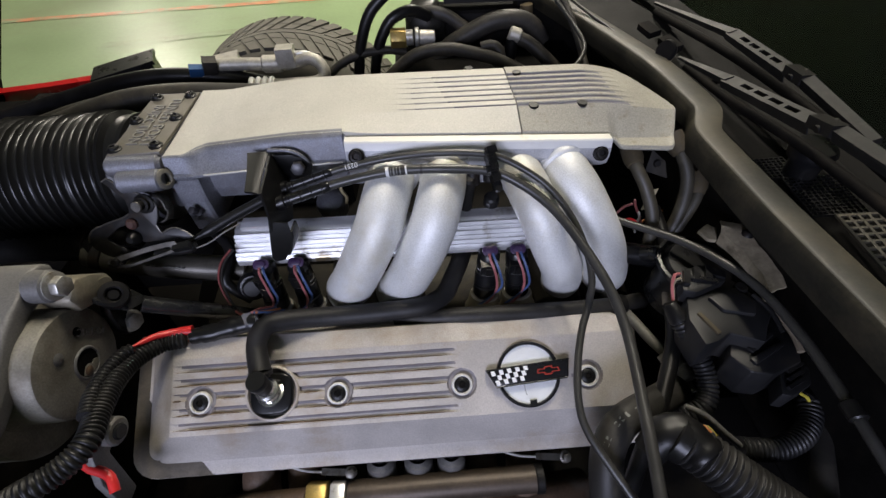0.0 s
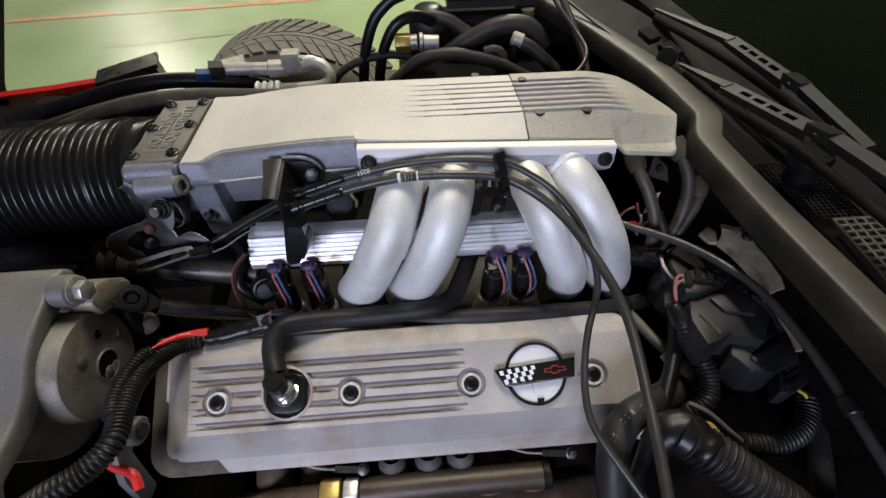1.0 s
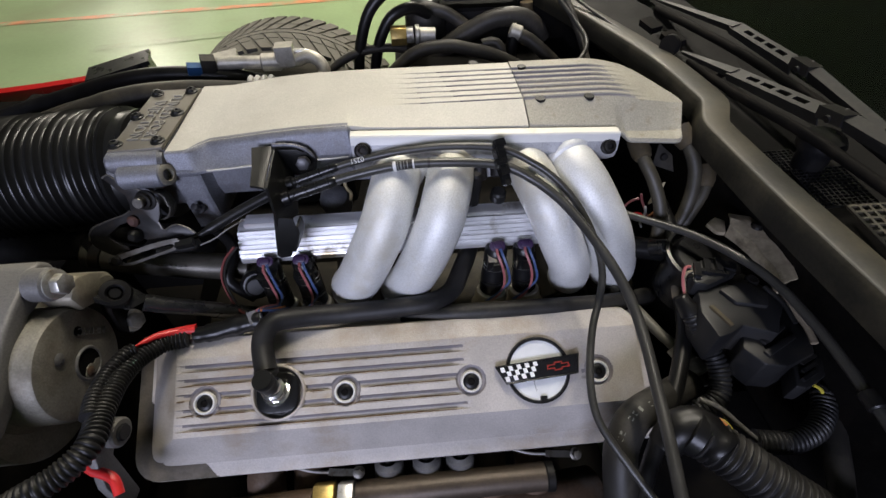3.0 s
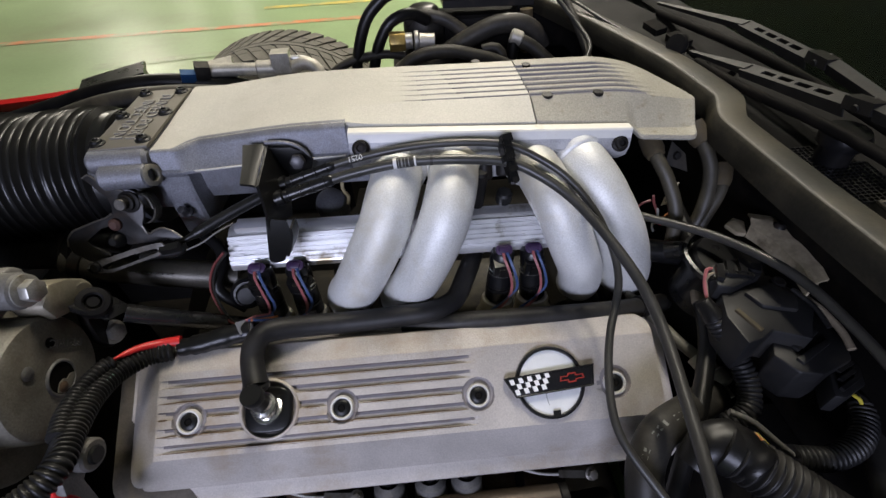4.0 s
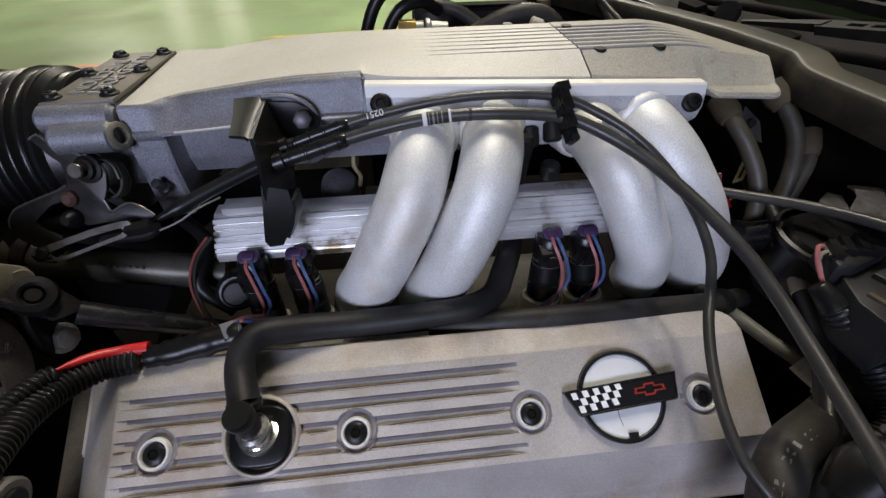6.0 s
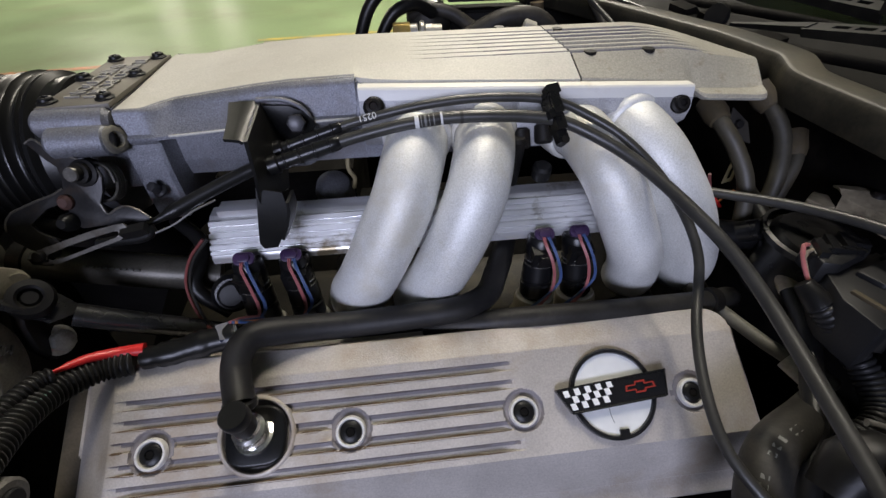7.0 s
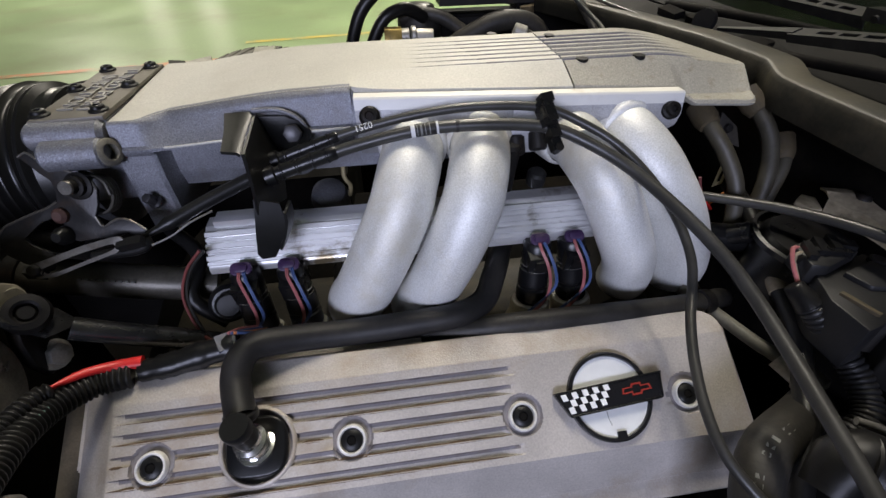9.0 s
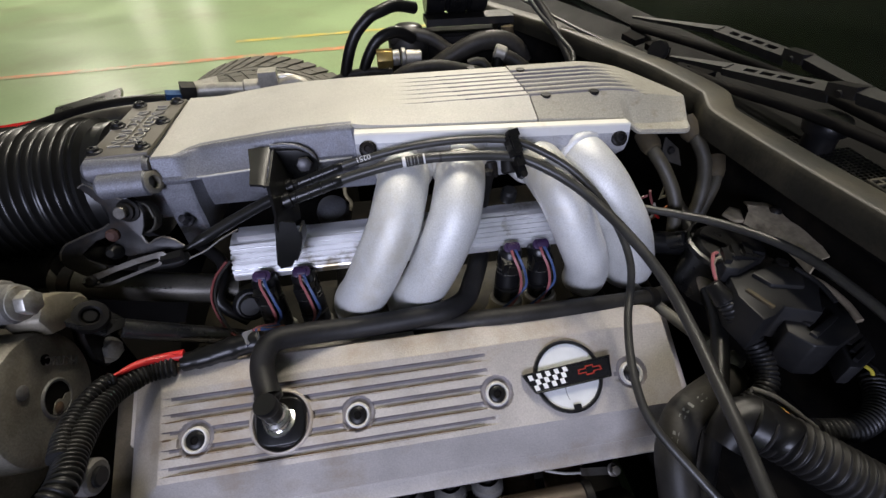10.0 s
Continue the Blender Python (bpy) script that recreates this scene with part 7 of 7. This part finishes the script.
for k in range(60):
    a0 = 2 * math.pi * k / 60
    for h0, h1, wide in ((0.024, 0.080, 0.074), (0.084, 0.116, 0.078), (0.121, 0.138, 0.1047), (0.143, 0.175, 0.078), (0.179, 0.234, 0.074)):
        vs8 = []
        for rr in (0.315, 0.3225):
            for hh in (h0, h1):
                for da in (0.0, wide):
                    an = a0 + da + (0 if wide > 0.1 else 1.6 * abs(hh - 0.1295))
                    vs8.append(bm.verts.new(TC + V((rr * math.sin(an), hh, rr * math.cos(an)))))
        for f in ((0, 1, 3, 2), (4, 6, 7, 5), (0, 4, 5, 1), (2, 3, 7, 6), (0, 2, 6, 4), (1, 5, 7, 3)):
            bm.faces.new([vs8[i] for i in f])
tagged(part("tread", bm, TYRE, tyre, "worn slanted tread blocks", smooth=20), kind="stuff")
part("rim", lathe(bmesh.new(), TC, (0, 1, 0), [(0.0, 0.10), (0.10, 0.10), (0.19, 0.02), (0.206, 0.010), (0.206, 0.245), (0.19, 0.24), (0.0, 0.20)], 48), GREY, tyre_thing)

# unseen near-side copy, added to hold low light off the engine's lower parts
copy_thing(tyre_thing, pose(-0.300, -0.735, 0.0, 0, 0, 180))
ac = thing("aircon_pipe", (-0.17, 0.26, 0.74), "pale aluminium air conditioning pipe with a block fitting", "pipe")
bm = bmesh.new()
tube(bm, [(-0.260, 0.262, 0.782), (-0.215, 0.264, 0.7815), (-0.160, 0.265, 0.7790), (-0.140, 0.265, 0.780), (-0.118, 0.263, 0.786), (-0.104, 0.258, 0.780), (-0.098, 0.250, 0.768), (-0.108, 0.245, 0.760), (-0.135, 0.245, 0.758), (-0.20, 0.245, 0.757)], 0.0088, 18, 0.004)
part("pipe", bm, FOIL, ac)
bm = bmesh.new()
tube(bm, [(-0.150, 0.268, 0.791), (-0.139, 0.268, 0.7915), (-0.125, 0.268, 0.7915), (-0.114, 0.268, 0.788), (-0.106, 0.268, 0.779), (-0.103, 0.268, 0.767), (-0.103, 0.268, 0.750)], 0.0038, 14, 0.003)
part("pipe", bm, ZINC, ac, "bright thin bent pipe")
part("fitting", block((-0.150, 0.264, 0.790), (0.024, 0.022, 0.026), (0, 0, 4), 0.003), FOIL, ac)
part("fitting", rod(bmesh.new(), (-0.185, 0.262, 0.781), (-0.158, 0.264, 0.780), 0.0120, seg=20, bev=0.002), FOIL, ac)
for i in range(4):
    part("collar", rod(bmesh.new(), (-0.205 + 0.0095 * i, 0.245, 0.757), (-0.199 + 0.0095 * i, 0.245, 0.757), 0.0130, seg=20, bev=0.002), WHITE, ac, "white plastic ring")
bm = bmesh.new()
block((-0.245, 0.275, 0.773), (0.05, 0.03, 0.026), (10, -6, 15), 0.006, bm)
solo("pipe_manifold", bm, FOIL, "dull cast aluminium pipe block", "pipe fitting")
blue = thing("blue_connector", (-0.275, 0.25, 0.765), "small blue plastic connector on a loom", "connector")
part("plug", block((-0.273, 0.252, 0.780), (0.022, 0.014, 0.012), (10, 12, 25), 0.002), BLUEP, blue)
part("socket", block((-0.256, 0.256, 0.785), (0.018, 0.018, 0.018), (10, 12, 25), 0.003), DUSTY, blue)

FARHOSE = mat("dusty_brown_black_rubber", (0.030, 0.0275, 0.0235), 0.50, 0.0, 0.25, 45, 0.25, 420, dirt=(0.065, 0.056, 0.042), dirt_scale=30, spec=0.28)
FAR_HOSES = [
    ("taped_loom", [(-0.62, 0.30, 0.70), (-0.48, 0.275, 0.740), (-0.40, 0.262, 0.762), (-0.33, 0.258, 0.772), (-0.26, 0.258, 0.768), (-0.20, 0.262, 0.756), (-0.15, 0.270, 0.735)], 0.0110, RUBBER, "black taped loom along the far side"),
    ("loom_hose", [(-0.60, 0.16, 0.70), (-0.46, 0.17, 0.742), (-0.36, 0.185, 0.768), (-0.28, 0.195, 0.772), (-0.18, 0.20, 0.764), (-0.06, 0.20, 0.758)], 0.0150, FARHOSE, "thick black hose beyond the plenum"),
    ("loom_hose", [(-0.56, 0.25, 0.70), (-0.45, 0.235, 0.735), (-0.36, 0.225, 0.752), (-0.25, 0.220, 0.752)], 0.0130, FARHOSE, "dusty black hose beyond the plenum"),
    ("loop_hose", [(-0.060, 0.270, 0.700), (-0.0520, 0.270, 0.755), (-0.0440, 0.270, 0.795), (-0.0280, 0.272, 0.835), (-0.0050, 0.275, 0.858), (0.010, 0.278, 0.864), (0.032, 0.290, 0.868), (0.060, 0.310, 0.860)], 0.0078, RUBBER, "black rubber hose bent up to the reservoir"),
    ("loop_hose", [(-0.0340, 0.272, 0.700), (-0.0280, 0.272, 0.755), (-0.0180, 0.272, 0.795), (-0.0020, 0.274, 0.824), (0.012, 0.276, 0.834), (0.032, 0.286, 0.836), (0.054, 0.304, 0.822)], 0.0078, RUBBER, "black rubber hose bent up to the reservoir"),
    ("loop_hose", [(-0.110, 0.260, 0.735), (-0.085, 0.265, 0.768), (-0.050, 0.268, 0.785), (-0.010, 0.270, 0.790), (0.02, 0.272, 0.786)], 0.0060, FARHOSE, "thin black hose beyond the plenum"),
    ("loop_hose", [(-0.030, 0.220, 0.745), (0.000, 0.222, 0.775), (0.035, 0.224, 0.800), (0.075, 0.224, 0.806), (0.110, 0.222, 0.800), (0.145, 0.220, 0.790), (0.20, 0.21, 0.765)], 0.0085, FARHOSE, "black hose arching behind the plenum"),
    ("loop_hose", [(0.060, 0.300, 0.755), (0.085, 0.302, 0.778), (0.120, 0.303, 0.798), (0.155, 0.303, 0.812), (0.190, 0.303, 0.812), (0.212, 0.302, 0.800), (0.225, 0.30, 0.780)], 0.0135, FARHOSE, "thick dusty hose arching behind the plenum"),
    ("loop_hose", [(0.125, 0.240, 0.800), (0.142, 0.238, 0.803), (0.152, 0.232, 0.792), (0.146, 0.226, 0.775), (0.13, 0.22, 0.755)], 0.0068, FARHOSE, "small black hose loop"),
    ("loop_hose", [(0.176, 0.256, 0.806), (0.195, 0.250, 0.798), (0.220, 0.235, 0.780), (0.25, 0.22, 0.755)], 0.0090, FARHOSE, "dusty black elbow hose"),
    ("loop_hose", [(0.025, 0.330, 0.815), (0.050, 0.325, 0.822), (0.080, 0.320, 0.818), (0.110, 0.315, 0.800)], 0.0090, FARHOSE, "black hose from the reservoir"),
    ("loop_wire", [(0.215, 0.330, 0.870), (0.235, 0.290, 0.842), (0.256, 0.250, 0.818), (0.262, 0.215, 0.806), (0.250, 0.190, 0.795), (0.225, 0.170, 0.788), (0.19, 0.16, 0.78)], 0.0030, CABLE, "thin grey cable looping behind the plenum"),
    ("loop_wire", [(0.225, 0.360, 0.880), (0.248, 0.300, 0.840), (0.262, 0.250, 0.805), (0.270, 0.20, 0.77)], 0.0050, FARHOSE, "dusty grey hose along the cowl rail"),
]
for nm, pts, r, m, lab in FAR_HOSES:
    bm = bmesh.new()
    tube(bm, pts, r, 16, 0.006)
    solo(nm, bm, m, lab, "hose", "hoses behind the plenum")
brass = thing("brass_fitting", (0.02, 0.262, 0.77), "brass and steel pipe fitting behind the plenum", "pipe fitting")
part("nut", prism(bmesh.new(), [(0.0135 * math.cos(math.pi * i / 3), 0.0135 * math.sin(math.pi * i / 3)) for i in range(6)], (0.000, 0.264, 0.808), (0, 1, 0), (0, 0, 1), 0.022, 0.0015), BRASS, brass, "dull brass hexagon nut")
part("collar", rod(bmesh.new(), (0.021, 0.264, 0.808), (0.032, 0.264, 0.8085), 0.0105, seg=20, bev=0.001), PLATED, brass)
part("collar", rod(bmesh.new(), (0.034, 0.264, 0.8085), (0.040, 0.264, 0.8085), 0.0125, seg=20, bev=0.001), PLATED, brass)
part("stem", rod(bmesh.new(), (0.040, 0.264, 0.808), (0.062, 0.264, 0.807), 0.0095, seg=20, bev=0.001), FOIL, brass)
elbow = thing("hose_elbow", (0.175, 0.256, 0.78), "pale metal hose union behind the plenum", "pipe fitting")
part("union", rod(bmesh.new(), (0.166, 0.258, 0.811), (0.182, 0.254, 0.806), 0.0100, seg=20, bev=0.002), FOIL, elbow)
part("stem", rod(bmesh.new(), (0.172, 0.256, 0.806), (0.168, 0.254, 0.775), 0.0085, seg=18), PLASTIC, elbow)
res = thing("reservoir", (0.05, 0.33, 0.74), "black round reservoir with a dull cap", "reservoir")
part("body", lathe(bmesh.new(), (0.052, 0.345, 0.730), (0, 0, 1), [(0, 0), (0.030, 0), (0.031, 0.01), (0.031, 0.085), (0.028, 0.090), (0, 0.09)], 36), DUSTY, res)
part("cap", lathe(bmesh.new(), (0.052, 0.345, 0.820), (0, 0, 1), [(0, 0), (0.020, 0), (0.022, 0.003), (0.022, 0.008), (0.018, 0.011), (0, 0.011)], 32), RUBBER, res, "black cap")
motor = thing("pump_motor", (0.13, 0.37, 0.80), "black finned motor housing on a bracket", "motor")
part("housing", lathe(bmesh.new(), (0.082, 0.372, 0.872), (1, 0, 0), [(0, 0), (0.032, 0), (0.034, 0.004), (0.034, 0.028), (0.030, 0.030), (0.030, 0.034), (0.034, 0.036), (0.034, 0.060), (0.030, 0.062), (0.030, 0.066), (0.034, 0.068), (0.034, 0.092), (0, 0.094)], 32), PLASTIC, motor)
part("bracket", box(bmesh.new(), (0.080, 0.335, 0.828), (0.215, 0.380, 0.838), 0.002), STEEL, motor, "flat black bracket")
part("bracket", box(bmesh.new(), (0.100, 0.338, 0.800), (0.190, 0.345, 0.812), 0.002), STEEL, motor)
part("post", box(bmesh.new(), (0.195, 0.350, 0.60), (0.225, 0.390, 0.83), 0.003), DARK, motor)
part("rusty_post", rod(bmesh.new(), (0.208, 0.322, 0.765), (0.202, 0.325, 0.826), 0.0095, seg=16), OCHRE, motor, "rusty yellow-brown post")

far = thing("far_bank", (-0.30, 0.20, 0.50), "dark grimy parts of the far engine bank", "engine part")
part("casing", box(bmesh.new(), (-0.62, 0.10, 0.50), (-0.06, 0.30, 0.700), 0.02), DARK, far)
for i in range(4):
    x = -0.50 + 0.11 * i
    part("rib", box(bmesh.new(), (x, 0.12, 0.695), (x + 0.018, 0.28, 0.712), 0.004), STEEL, far)
shroud = thing("radiator_shroud", (-0.75, 0.0, 0.30), "black radiator shroud at the car's nose", "radiator shroud")
part("panel", box(bmesh.new(), (-0.90, -0.50, 0.30), (-0.60, 0.45, 0.655), 0.02), DARK, shroud)
part("fan_cover", box(bmesh.new(), (-0.60, -0.34, 0.30), (-0.42, 0.10, 0.640), 0.02), DARK, shroud)
for i in range(5):
    part("rib", box(bmesh.new(), (-0.88, -0.42 + 0.18 * i, 0.65), (-0.62, -0.405 + 0.18 * i, 0.665), 0.003), PLASTIC, shroud)
horn = thing("relay_box", (-0.54, 0.62, 0.60), "black plastic box on a bracket at the car's nose", "relay box")
part("case", block((-0.605, 0.625, 0.618), (0.125, 0.07, 0.050), (0, -8, 20), 0.008), PLASTIC, horn)
part("lid", block((-0.605, 0.625, 0.642), (0.13, 0.075, 0.008), (0, -8, 20), 0.003), PLASTIC, horn)
part("stay", box(bmesh.new(), (-0.66, 0.61, 0.26), (-0.60, 0.64, 0.60), 0.004), DARK, horn)
bm = bmesh.new()
loft(bm, [[(-1.05, 0.575, 0.600), (-1.05, 0.592, 0.604), (-1.05, 0.602, 0.590), (-1.05, 0.602, 0.40)], [(-0.80, 0.625, 0.602), (-0.80, 0.642, 0.606), (-0.80, 0.652, 0.592), (-0.80, 0.652, 0.40)], [(-0.62, 0.690, 0.600), (-0.62, 0.707, 0.604), (-0.62, 0.717, 0.590), (-0.62, 0.717, 0.40)]])
solo("nose_panel", solid(bm, 0.004), PAINT, "red painted edge of the car's nose", "body panel")
bm = bmesh.new()
prism(bm, [(-0.75, 0.35), (0.45, 0.35), (0.655, 0.613), (0.80, 0.737), (0.90, 0.85), (0.95, 1.20), (0.85, 1.45), (-0.80, 1.45)], (-0.93, 0, 0), (0, 1, 0), (0, 0, 1), 0.03, 0.008)
solo("hood", bm, DARK, "raised black underside of the tilted hood", "hood")


def set_back(kinds, k, cam_eye=(0.0234, -0.3839, 1.0531)):
    """Moves the named things outward from a camera position, with their parts, keeping proportions."""
    m = Matrix.Translation(V(cam_eye)) @ Matrix.Scale(k, 4) @ Matrix.Translation(-V(cam_eye))
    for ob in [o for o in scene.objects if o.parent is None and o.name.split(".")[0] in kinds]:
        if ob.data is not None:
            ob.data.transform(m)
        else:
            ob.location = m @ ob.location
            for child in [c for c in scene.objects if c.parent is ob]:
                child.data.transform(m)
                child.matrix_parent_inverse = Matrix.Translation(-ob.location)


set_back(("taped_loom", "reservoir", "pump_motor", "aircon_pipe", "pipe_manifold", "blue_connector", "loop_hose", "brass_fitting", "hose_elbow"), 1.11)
